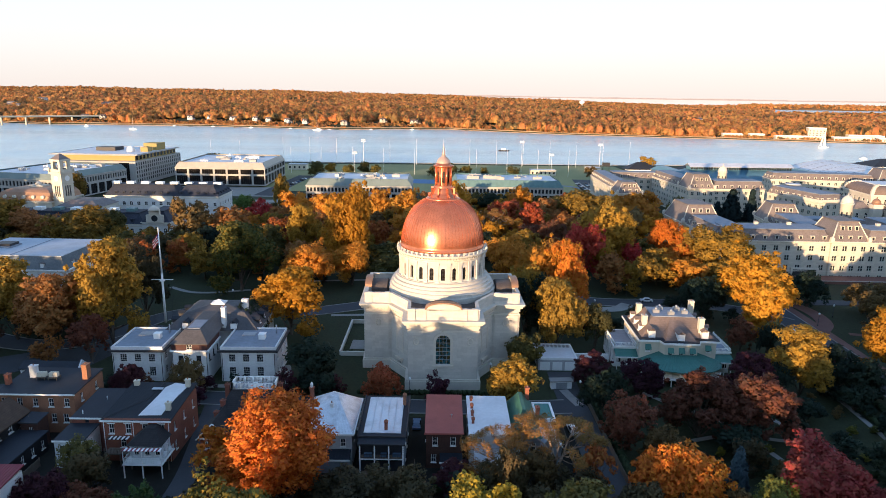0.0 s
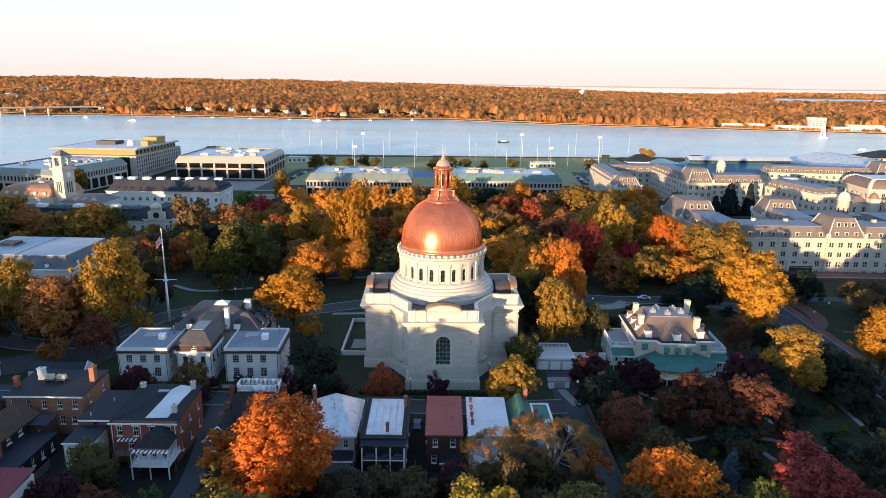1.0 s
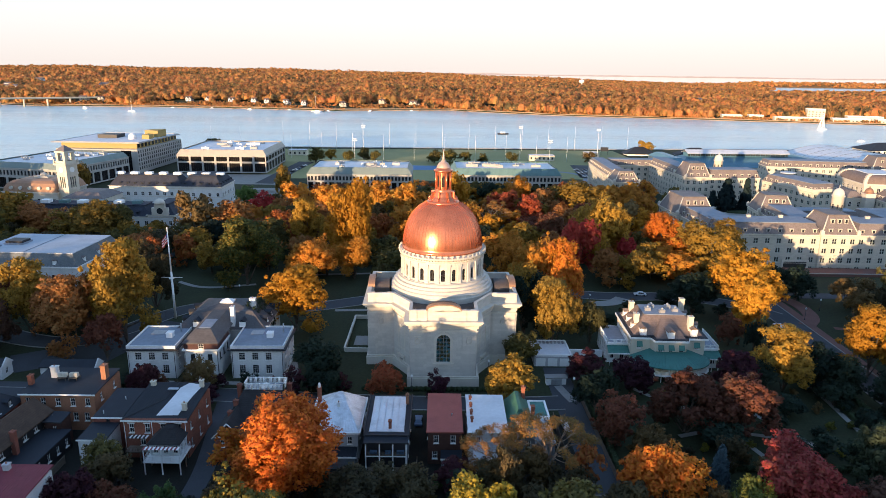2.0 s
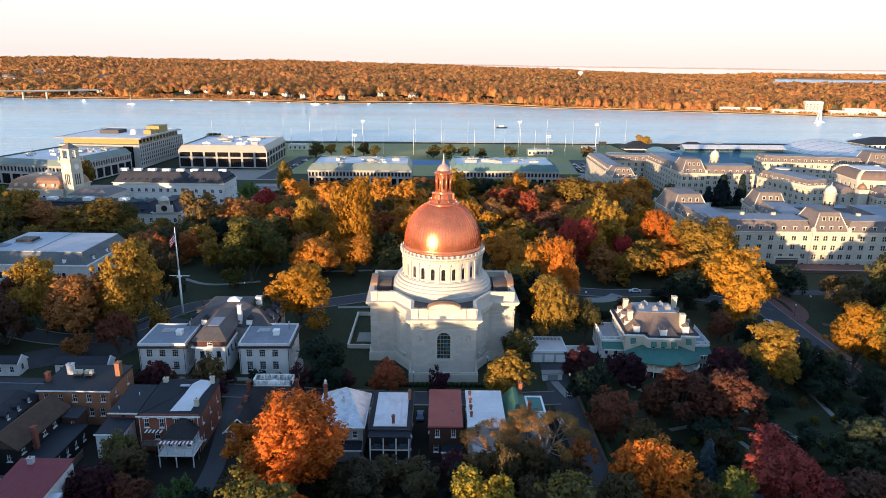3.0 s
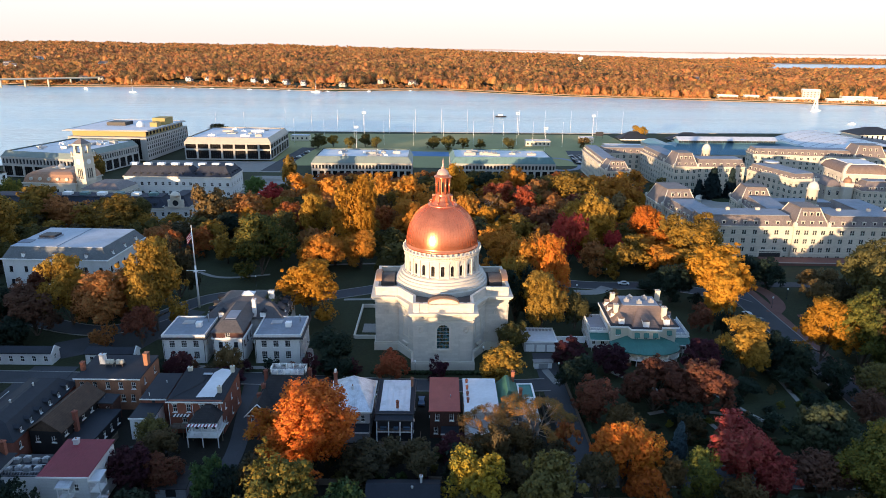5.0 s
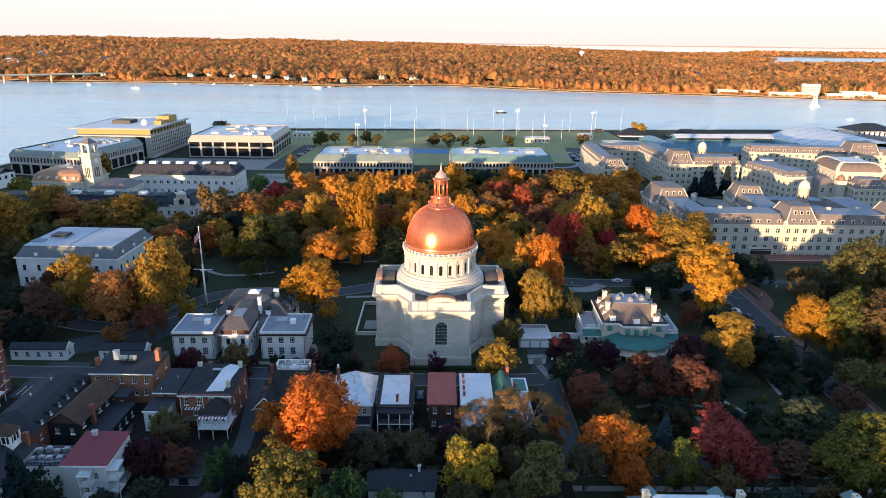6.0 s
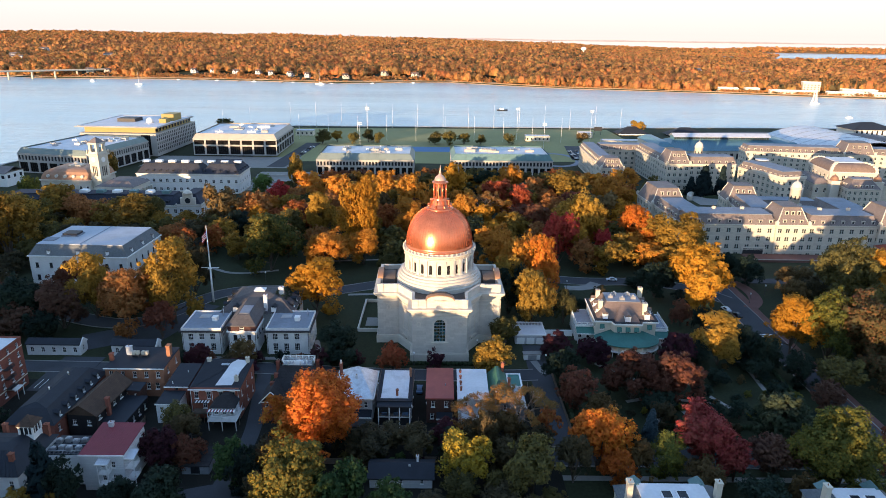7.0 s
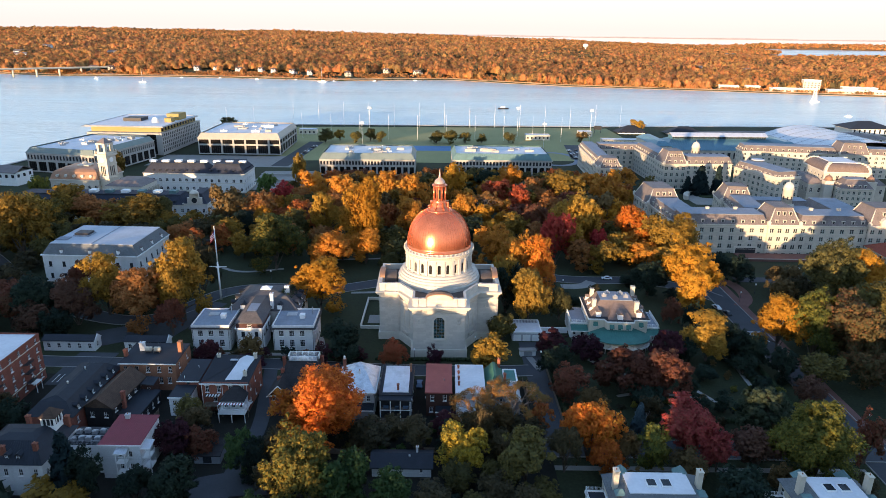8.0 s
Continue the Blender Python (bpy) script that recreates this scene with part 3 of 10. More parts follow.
xs = sorted({*np.linspace(-5000, -900, 24).round(0), *np.linspace(-900, 900, 91).round(0), *np.linspace(900, 5000, 42).round(0), -345, -335, -262, -215, -165, 180})
me = bpy.data.meshes.new("ground")
verts, faces, rows_n = [], [], 0
near_rows = [-5000, -1500, -600, -300, -200, -120, -60, 0, 60, 100, 140, 180, 220, 260, 300]
far_steps = [0, 12, 30, 60, 100, 160, 230, 310, 400, 520, 660, 820, 1000, 1200, 1400, 1600, 1800, 1950, 2050, 2150, 2250, 2350, 2500, 2700, 2900, 3100, 3300, 3420, 3500, 3560, 3650, 3750, 3850, 4000, 4200]
for x in xs:
    col = []
    yn, yf = along_line(NEAR, x), along_line(FAR, x)
    top = min(yn - 4, 300)
    for y in near_rows:
        yy = y if y <= 60 else 60 + (top - 60) * (y - 60) / 240
        col.append((x, yy, near_z(yy)))
    for y in (yn - 1.5, yn + 1.5, yn + 40, yf - 40, yf - 3):
        col.append((x, y, near_z(yn) if y < yn else (-10 if yn + 2 < y < yf - 4 else -5.6)))
    for d in far_steps:
        y = min(yf + d, 4690)
        col.append((x, y, far_z(x, y)))
    rows_n = len(col)
    verts += col
for i in range(len(xs) - 1):
    for j in range(rows_n - 1):
        a = i * rows_n + j
        faces.append((a, a + rows_n, a + rows_n + 1, a + 1))
me.from_pydata(verts, [], faces)
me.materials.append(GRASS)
me.materials.append(mat("leaf_litter", (0.26, 0.15, 0.06), 0.95, 0.05, 0.4, 0.3))
me.polygons.foreach_set("material_index", np.array([1 if j > 23 else 0 for i in range(len(xs) - 1) for j in range(rows_n - 1)], dtype=np.int32))
tagged(new("ground", me), "autumn lawns and earth falling gently to the river", "ground", kind="structure")


def water_mat():
    m = bpy.data.materials.new("river_water")
    m.use_nodes = True
    nodes, link = m.node_tree.nodes, m.node_tree.links.new
    p = nodes["Principled BSDF"]
    p.inputs["Base Color"].default_value = (0.48, 0.65, 0.69, 1)
    p.inputs["Roughness"].default_value, p.inputs["IOR"].default_value = 0.22, 1.33
    tc, mp = nodes.new("ShaderNodeTexCoord"), nodes.new("ShaderNodeMapping")
    mp.inputs["Scale"].default_value = (0.3, 1.0, 1.0)
    link(tc.outputs["Object"], mp.inputs[0])
    small, broad = nodes.new("ShaderNodeTexNoise"), nodes.new("ShaderNodeTexNoise")
    small.inputs["Scale"].default_value, small.inputs["Detail"].default_value = 0.3, 6
    broad.inputs["Scale"].default_value, broad.inputs["Detail"].default_value = 0.006, 5
    mb = nodes.new("ShaderNodeMapping")
    mb.inputs["Scale"].default_value = (0.1, 1.0, 1.0)
    link(tc.outputs["Object"], mb.inputs[0])
    link(mp.outputs[0], small.inputs["Vector"])
    link(mb.outputs[0], broad.inputs["Vector"])
    mr = nodes.new("ShaderNodeMapRange")
    mr.inputs[1].default_value, mr.inputs[2].default_value, mr.inputs[3].default_value, mr.inputs[4].default_value = 0.35, 0.65, 0.15, 0.27
    link(broad.outputs[0], mr.inputs[0])
    link(mr.outputs[0], p.inputs["Roughness"])
    b = nodes.new("ShaderNodeBump")
    b.inputs["Strength"].default_value, b.inputs["Distance"].default_value = 0.45, 1.5
    link(small.outputs[0], b.inputs["Height"])
    # wind streaks: long ruffled bands lying across the river
    streak, ms = nodes.new("ShaderNodeTexNoise"), nodes.new("ShaderNodeMapping")
    ms.inputs["Scale"].default_value = (0.16, 1.0, 1.0)
    streak.inputs["Scale"].default_value, streak.inputs["Detail"].default_value, streak.inputs["Roughness"].default_value = 0.035, 7, 0.62
    link(tc.outputs["Object"], ms.inputs[0])
    link(ms.outputs[0], streak.inputs["Vector"])
    b2 = nodes.new("ShaderNodeBump")
    b2.inputs["Strength"].default_value, b2.inputs["Distance"].default_value = 0.55, 2.2
    link(streak.outputs[0], b2.inputs["Height"])
    link(b.outputs[0], b2.inputs["Normal"])
    link(b2.outputs[0], p.inputs["Normal"])
    return m


WATER = water_mat()
bm = bmesh.new()
vs = [bm.verts.new((x, y, WATER_Z)) for x, y in ((-5000, 100), (5000, 50), (5000, 4680), (-5000, 4680))]
bm.faces.new(vs)
solid("water", bm, WATER, "pale blue rippled tidal river", "river", kind="structure")

# distance beyond the woods: an upright strip, haze painted into its bay and land colours
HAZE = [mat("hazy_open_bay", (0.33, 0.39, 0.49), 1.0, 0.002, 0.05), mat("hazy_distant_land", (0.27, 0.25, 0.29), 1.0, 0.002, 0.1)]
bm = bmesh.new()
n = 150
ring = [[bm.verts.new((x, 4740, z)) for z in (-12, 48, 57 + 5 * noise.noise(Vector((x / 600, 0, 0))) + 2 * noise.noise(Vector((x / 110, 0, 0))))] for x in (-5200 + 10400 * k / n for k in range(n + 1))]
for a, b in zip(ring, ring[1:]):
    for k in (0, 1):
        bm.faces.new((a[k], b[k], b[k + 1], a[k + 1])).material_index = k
solid("backdrop", bm, HAZE, "far shore on the horizon, haze in its colour", "distance", kind="structure")


def woods(name, label, n_trees, sample, size, quads, leaf, cols, seed, tall=1.0, cell=0.5, core=0):
    """Far woodland: thousands of crowns, each a lumpy dense heart under crossed leaf masses, in one mesh."""
    rng = np.random.default_rng(seed)
    pts = [p for p in (sample(rng) for _ in range(n_trees)) if p is not None]
    k = len(pts)
    base = np.array([(x, y, z) for x, y, z in pts])
    r = size * rng.uniform(0.5, 1.45, k) ** 1.2
    h = r * rng.uniform(1.1, 1.7, k) * tall
    u = rng.normal(size=(k, quads, 3))
    u[:, :, 2] = np.abs(u[:, :, 2]) * 0.9 + 0.05
    u /= np.linalg.norm(u, axis=2, keepdims=True)
    lump = 0.84 + 0.22 * rng.random((k, quads, 1))
    c = base[:, None] + u * lump * np.stack([r, r, h], 1)[:, None] + np.stack([0 * h, 0 * h, h * 0.55], 1)[:, None]
    nrm = u + 0.2 * rng.normal(size=u.shape)
    nrm /= np.linalg.norm(nrm, axis=2, keepdims=True)
    nrm *= np.sign((nrm * u).sum(2, keepdims=True))
    t1 = np.cross(nrm, rng.normal(size=u.shape))
    t1 /= np.linalg.norm(t1, axis=2, keepdims=True)
    t2 = np.cross(nrm, t1)
    s = (leaf * rng.uniform(0.6, 1.3, (k, quads, 1))) * (r / size)[:, None, None]
    s = s * 1.25
    q = np.stack([c - t1 * s, c + t1 * s * 0.5 - t2 * s * 0.85, c + t1 * s * 0.5 + t2 * s * 0.85], 2).reshape(-1, 3)
    nors = np.repeat((u + 0.15 * nrm).reshape(-1, 3), 3, axis=0)
    if core:
        ring = [[(math.cos(e) * math.cos(a), math.cos(e) * math.sin(a), math.sin(e)) for a in (2 * math.pi * (j + 0.5 * i) / core for j in range(core))] for i, e in enumerate((-0.25, 0.35, 0.9))]
        unit = np.array([p for row in ring for p in row] + [(0, 0, 1)])
        tri = []
        for j in range(core):
            jn = (j + 1) % core
            for i in (0, 1):
                a, b, d, f = i * core + j, i * core + jn, (i + 1) * core + j, (i + 1) * core + jn
                tri += [(a, b, d), (b, f, d)]
            tri.append((2 * core + j, 2 * core + jn, 3 * core))
        tri = np.array(tri).ravel()
        bump = rng.uniform(0.62, 1.0, (k, len(unit), 1))
        v = base[:, None] + unit[None] * bump * np.stack([r, r, h], 1)[:, None] + np.stack([0 * h, 0 * h, h * 0.55], 1)[:, None]
        way = unit[None] * bump ** 2 + 0.3 * rng.normal(size=v.shape)
        q = np.concatenate([q, v[:, tri].reshape(-1, 3)])
        nors = np.concatenate([nors, way[:, tri].reshape(-1, 3)])
    me = bpy.data.meshes.new(name)
    nq = len(q) // 3
    me.vertices.add(3 * nq)
    me.vertices.foreach_set("co", q.ravel())
    me.loops.add(3 * nq)
    me.loops.foreach_set("vertex_index", np.arange(3 * nq, dtype=np.int32))
    me.polygons.add(nq)
    me.polygons.foreach_set("loop_start", np.arange(0, 3 * nq, 3, dtype=np.int32))
    me.update()
    soft_normals(me, nors)
    me.materials.append(forest_mat(name + "_leaves", cols, size * 1.7, cell))
    tagged(new(name, me), label, "woodland", kind="stuff")


# leaf colours lifted paler and duller: distance haze is put into them
HAZED_RUSSET = ((0.17, 0.13, 0.065), (0.40, 0.20, 0.085), (0.70, 0.29, 0.10), (0.32, 0.215, 0.08), (0.72, 0.37, 0.12), (0.62, 0.21, 0.09), (0.28, 0.19, 0.08), (0.66, 0.355, 0.125), (0.52, 0.235, 0.105))


BANK = [(-552, 1300, 9), (-505, 1296, 10), (-455, 1290, 11), (-404, 1282, 8), (-374, 1270, 8), (-330, 1262, 9), (-291, 1250, 8), (-206, 1232, 9), (-60, 1290, 13), (-130, 1300, 10), (-774, 1285, 12), (-735, 1282, 9),
        (551, 1100, 22), (600, 1104, 16), (715, 1075, 15), (748, 1035, 46), (850, 1010, 55), (790, 1080, 40), (663, 1055, 52)]


def belt(d0, d1, x_of):
    def sample(rng):
        d = d0 + (d1 - d0) * rng.random()
        x = rng.uniform(-1, 1) * x_of(d)
        y = along_line(FAR, x) + d
        z = far_z(x, y)
        clear = noise.noise(Vector((x / 90, y / 90, 8)))
        if any(-75 < y - hy < 12 and abs(x - hx - 0.35 * min(0, y - hy)) < hw + 14 for hx, hy, hw in BANK):
            return None
        if y > 4660 or z < -2.9 or (d < 60 and -780 < x < 120 and clear > 0.0) or (d < 40 and x > 480 and clear > 0.1):
            return None
        return x, y, z - 0.5
    return sample


bm = bmesh.new()
rows = []
for k in range(141):
    x = -1400 + 20 * k
    y = along_line(FAR, x)
    rows.append([bm.verts.new((x, y + dy + 1.5 * noise.noise(Vector((x / 23, dy, 0))), z)) for dy, z in ((-4, -6), (-2.8, -4.2), (0.5, -3.1), (5, -0.9 + 1.4 * noise.noise(Vector((x / 40, 3, 0)))), (16, far_z(x, y + 16) + 0.3))])
for a, b in zip(rows, rows[1:]):
    for k in range(4):
        bm.faces.new((a[k], a[k + 1], b[k + 1], b[k]))
solid("river_bank", bm, mat("sandy_bank", (0.46, 0.30, 0.17), 0.95, 0.05, 0.4, 0.3), "tan earth and rubble bank of the far shore", "bank", kind="structure")
woods("shore_woods", "russet and gold autumn woods along the far river bank", 9600, belt(9, 330, lambda d: 1080 + 0.68 * d), 6.6, 62, 0.95, HAZED_RUSSET, 5, 0.95, 0.6, 7)
woods("hill_woods", "russet autumn woods over the low far hills", 26000, belt(310, 1500, lambda d: 1080 + 0.68 * d), 8.2, 18, 1.5, HAZED_RUSSET, 6, 0.9, 0.5, 6)
# colours vary less here, standing in for the flat contrast of haze
woods("distant_woods", "autumn woods on the farthest hills, haze in their colour", 52000, belt(1450, 3950, lambda d: 1080 + 0.68 * d), 8.8, 9, 4.4, HAZED_RUSSET, 7, 0.7, 0.3)


def scrub(rng):
    x, d = rng.uniform(-1150, 1100), rng.uniform(5, 46)
    y = along_line(FAR, x) + d
    if noise.noise(Vector((x / 45, y / 30, 5))) > 0.25 or any(abs(x - hx) < hw + 3 and hy - 9 < y < hy + 9 for hx, hy, hw in BANK):
        return None
    return x, y, far_z(x, y) - 0.3


woods("bank_scrub", "low russet scrub over the far river bank", 6500, scrub, 1.9, 14, 1.0, HAZED_RUSSET, 8, 0.9, 0.6)

# ---- the chapel ----


def rail_path(bm, pts, half_in, half_out, z0, z1):
    """A band that follows a closed outline pts (counter-clockwise), from half_in inside to half_out outside it."""
    n = len(pts)

    def offset(d):
        out = []
        for i in range(n):
            p, a, b = Vector(pts[i]), Vector(pts[i - 1]), Vector(pts[(i + 1) % n])
            e0, e1 = (p - a).normalized(), (b - p).normalized()
            n0, n1 = Vector((e0.y, -e0.x)), Vector((e1.y, -e1.x))
            m = (n0 + n1).normalized()
            out.append(p + m * (d / max(0.3, m.dot(n0))))
        return out

    inner, outer = offset(-half_in), offset(half_out)
    rings = [[bm.verts.new((p.x, p.y, z)) for p in o] for o, z in ((inner, z0), (outer, z0), (outer, z1), (inner, z1))]
    for a, b in zip(rings, rings[1:] + rings[:1]):
        for k in range(n):
            bm.faces.new((a[k], a[(k + 1) % n], b[(k + 1) % n], b[k]))


def chapel():
    top = thing("chapel", "pale limestone domed chapel with copper dome and lantern", "chapel", pose(0, 0, 0, 0, 0, 1.2))
    half = [(8.6, -23.2), (8.6, -17.0), (13.3, -9.8), (20.2, -9.8), (20.2, 9.8), (13.3, 9.8), (8.6, 17.0), (8.6, 23.2)]
    plan = half + [(-x, y) for x, y in half[::-1]]
    # walls, with the openings of the front, the diagonals and the wings
    bm = bmesh.new()
    wins = []
    for i, a in enumerate(plan):
        b = plan[(i + 1) % len(plan)]
        a, b = Vector(a), Vector(b)
        e = (b - a).normalized()
        nrm = Vector((e.y, -e.x))
        ln = (b - a).length
        holes = []
        if ln > 17 and abs(nrm.y) > 0.9:
            holes = [(ln / 2 - 1.75, ln / 2 + 1.75, 6.5, 14.2, True)]
        elif ln > 17:
            holes = [(ln / 2 - 1.75, ln / 2 + 1.75, 6.5, 14.2, True)]
        elif 8 < ln < 9:
            holes = [(ln / 2 - 0.6, ln / 2 + 0.6, 0.9, 3.6, False)]
        place = (lambda a, e, nrm: lambda u, v, d: (*(a + e * u - nrm * d), v))(a, e, nrm)
        facade(bm, place, (0, ln), (0, 17.4), holes, 0.5)
        wins += [(a, e, nrm, h) for h in holes]
    bmesh.ops.remove_doubles(bm, verts=bm.verts, dist=0.001)
    part("wall", bm, LIMESTONE, top)
    for a, e, nrm, (u0, u1, v0, v1, arched) in wins:
        c = a + e * (u0 + u1) / 2
        m = pose(c.x, c.y, v0, 0, 0, math.degrees(math.atan2(nrm.x, -nrm.y)))
        w, h = u1 - u0, v1 - v0
        fr = bmesh.new()
        if arched:
            for s in (-1, 1):
                box(fr, s * (w / 2 + 0.35) - 0.3, s * (w / 2 + 0.35) + 0.3, -0.28, 0.1, -0.1, h - w / 2)
            for k in range(9):
                a0, a1 = math.pi * k / 9, math.pi * (k + 1) / 9
                quad = []
                for yy in (-0.28, 0.1):
                    quad += [fr.verts.new((r * math.cos(t), yy, h - w / 2 + r * math.sin(t))) for r, t in ((w / 2 + 0.02, a0), (w / 2 + 0.68, a0), (w / 2 + 0.68, a1), (w / 2 + 0.02, a1))]
                for q in ((0, 1, 2, 3), (7, 6, 5, 4), (0, 4, 5, 1), (1, 5, 6, 2), (2, 6, 7, 3), (3, 7, 4, 0)):
                    fr.faces.new([quad[j] for j in q])
            box(fr, -0.35, 0.35, -0.45, 0.1, h, h + 1.1)
            box(fr, -w / 2 - 1.0, w / 2 + 1.0, -0.45, 0.1, -0.55, -0.1)
            for s in (-1, 1):
                box(fr, s * (w / 2 + 0.55) - 0.25, s * (w / 2 + 0.55) + 0.25, -0.35, 0.1, -1.0, -0.55)
            win = part("window", fr, TRIM_STONE, top, "tall round-headed stone-framed window", at=m)
            gl = bmesh.new()
            box(gl, -w / 2, w / 2, 0.42, 0.46, 0, h)
            part("pane", gl, STAINED, win, "dark stained glass")
            br = bmesh.new()
            for k in range(1, 4):
                box(br, -w / 2 + w * k / 4 - 0.035, -w / 2 + w * k / 4 + 0.035, 0.34, 0.42, 0, h)
            for k in range(1, 7):
                box(br, -w / 2, w / 2, 0.30, 0.41, h * k / 7 - 0.05, h * k / 7 + 0.05)
            part("glazing_bar", br, GREY_METAL, win)
        else:
            for s in (-1, 1):
                box(fr, s * (w / 2 + 0.25) - 0.2, s * (w / 2 + 0.25) + 0.2, -0.2, 0.1, 0, h)
            box(fr, -w / 2 - 0.7, w / 2 + 0.7, -0.5, 0.1, h, h + 0.5)
            box(fr, -w / 2 - 1.0, w / 2 + 1.0, -0.7, 0.1, h + 0.5, h + 0.8)
            door = part("door_case", fr, TRIM_STONE, top, at=m)
            lf = bmesh.new()
            box(lf, -w / 2, -0.02, 0.3, 0.38, 0, h), box(lf, 0.02, w / 2, 0.3, 0.38, 0, h)
            part("door_leaf", lf, DARK_METAL, door, "dark double door")
            pn = bmesh.new()
            box(pn, -1.7, 1.7, -0.14, 0.05, 5.2, 5.5), box(pn, -1.7, 1.7, -0.14, 0.05, 11.4, 11.7)
            box(pn, -1.7, -1.4, -0.14, 0.05, 5.5, 11.4), box(pn, 1.4, 1.7, -0.14, 0.05, 5.5, 11.4)
            box(pn, -1.0, 1.0, -0.2, 0.05, 11.7, 12.1)
            part("wall_panel", pn, TRIM_STONE, top, at=m)
    # plinth, belt courses, pilasters
    bm = bmesh.new()
    rail_path(bm, plan, 0.1, 0.75, 0, 2.3)
    rail_path(bm, plan, 0.1, 0.55, 2.3, 2.7)
    part("plinth", bm, TRIM_STONE, top)
    for s in (-1, 1):
        strips = [(s * 4.9, s * 8.3, -23.5, -23.1)] + [(s * x0, s * x1, -10.05, -9.7) for x0, x1 in ((13.9, 15.4), (18.2, 20.0))] + [(s * 20.1, s * 20.5, y0, y1) for y0, y1 in ((-9.6, -7.6), (7.6, 9.6))]
        for x0, x1, y0, y1 in strips:
            bm = bmesh.new()
            box(bm, min(x0, x1), max(x0, x1), y0, y1, 2.7, 14.9)
            box(bm, min(x0, x1) - 0.12, max(x0, x1) + 0.12, y0 - 0.1, y1 + 0.1, 14.2, 14.85)
            part("pilaster", bm, LIMESTONE, top)
    # wreath ornaments
    for x, y in ((-6.6, -23.5), (6.6, -23.5), (-16.8, -9.8), (16.8, -9.8)):
        bm = bmesh.new()
        for k in range(14):
            a0, a1 = 2 * math.pi * k / 14, 2 * math.pi * (k + 1) / 14
            tube(bm, (x + 0.62 * math.cos(a0), y - 0.1, 12.6 + 0.85 * math.sin(a0)), (x + 0.62 * math.cos(a1), y - 0.1, 12.6 + 0.85 * math.sin(a1)), 0.16, n=5)
        box(bm, x - 0.9, x + 0.9, y - 0.12, y + 0.05, 13.7, 13.95)
        part("wreath", bm, TRIM_STONE, top)
    bm = bmesh.new()
    rail_path(bm, plan, 0.1, 0.25, 14.9, 15.3)
    rail_path(bm, plan, 0.1, 0.35, 15.9, 16.9)
    rail_path(bm, plan, 0.1, 0.9, 16.9, 17.4)
    rail_path(bm, plan, 0.1, 1.25, 17.4, 17.75)
    rail_path(bm, plan, 0.1, 1.45, 17.75, 18.1)
    for i, a in enumerate(plan):
        b = Vector(plan[(i + 1) % len(plan)])
        a = Vector(a)
        e = (b - a).normalized()
        nrm = Vector((e.y, -e.x))
        m = round((b - a).length / 0.9)
        for k in range(m):
            c = a + e * ((k + 0.5) * (b - a).length / m)
            p = [c - e * 0.2, c + e * 0.2, c + e * 0.2 + nrm * 0.8, c - e * 0.2 + nrm * 0.8]
            prism(bm, [(q.x, q.y) for q in p], 16.55, 16.9)
    part("cornice", bm, TRIM_STONE, top)
    bm = bmesh.new()
    rail_path(bm, plan, 0.55, 0.1, 18.1, 20.4)
    rail_path(bm, plan, 0.65, 0.2, 20.4, 20.8)
    for s in (-1, 1):
        for x in (7.6, 5.0):
            box(bm, s * x - 0.75, s * x + 0.75, -23.55, -22.55, 18.1, 20.9)
        box(bm, s * 19.2 - 0.8, s * 19.2 + 0.8, -10.1, -9.1, 18.1, 20.9)
        box(bm, s * 14.4 - 0.6, s * 14.4 + 0.6, -10.1, -9.1, 18.1, 20.9)
    part("parapet", bm, LIMESTONE, top)
    bm = bmesh.new()
    prism(bm, plan, 18.0, 19.0)
    part("roof", bm, BRONZE_ROOF, top, "dark flat roof behind the parapet")
    # low vaulted roofs of the four arms, each with a curved stone pediment at its end
    for ang, out in ((0, 23.3), (90, 20.3), (180, 23.3), (270, 20.3)):
        turn = pose(0, 0, 0, 0, 0, ang)
        arc = [(4.3 * math.cos(math.pi * k / 12), 1.55 * math.sin(math.pi * k / 12)) for k in range(13)]
        ped, cap, vault = bmesh.new(), bmesh.new(), bmesh.new()
        for bmx, grow, y0, y1, zb in ((ped, 0.0, -out - 0.1, -out + 1.3, 20.6), (cap, 0.22, -out - 0.35, -out + 1.5, 20.75), (vault, -0.25, -out + 1.3, -out + 5.5, 20.2)):
            sec = [(x * (1 + grow / 4.3), z + (grow if z > 0.01 else 0)) for x, z in arc]
            if bmx is cap:
                sec = sec + [(x * 1.0, z + 0.02) for x, z in arc[::-1]]
            else:
                sec = sec + [(-4.3 - grow, -1.4), (4.3 + grow, -1.4)]
            ea, eb = ([bmx.verts.new((x, y, zb + z)) for x, z in sec] for y in (y0, y1))
            for k in range(len(sec)):
                bmx.faces.new((ea[k], ea[(k + 1) % len(sec)], eb[(k + 1) % len(sec)], eb[k]))
            bmx.faces.new(ea), bmx.faces.new(eb[::-1])
        part("pediment", ped, LIMESTONE, top, at=turn)
        part("pediment_cap", cap, OLD_COPPER, top, "browned copper coping", at=turn)
        part("vaulted_roof", vault, BRONZE_ROOF, top, at=turn)
    # stepped base of the drum
    bm = bmesh.new()
    lathe(bm, [(14.6, 18.6), (14.6, 20.3), (14.2, 20.45), (14.2, 21.3), (13.7, 21.45), (13.7, 22.2), (13.2, 22.35), (13.2, 23.0), (12.5, 23.1), (12.5, 23.8), (12.0, 23.9), (12.0, 24.0)], 96, smooth=False)
    part("drum_base", bm, LIMESTONE, top)
    # drum with 24 round-headed windows
    R = 11.4
    bm = bmesh.new()
    step = 2 * math.pi * R / 24
    us = [step * k / 4 for k in range(97)]
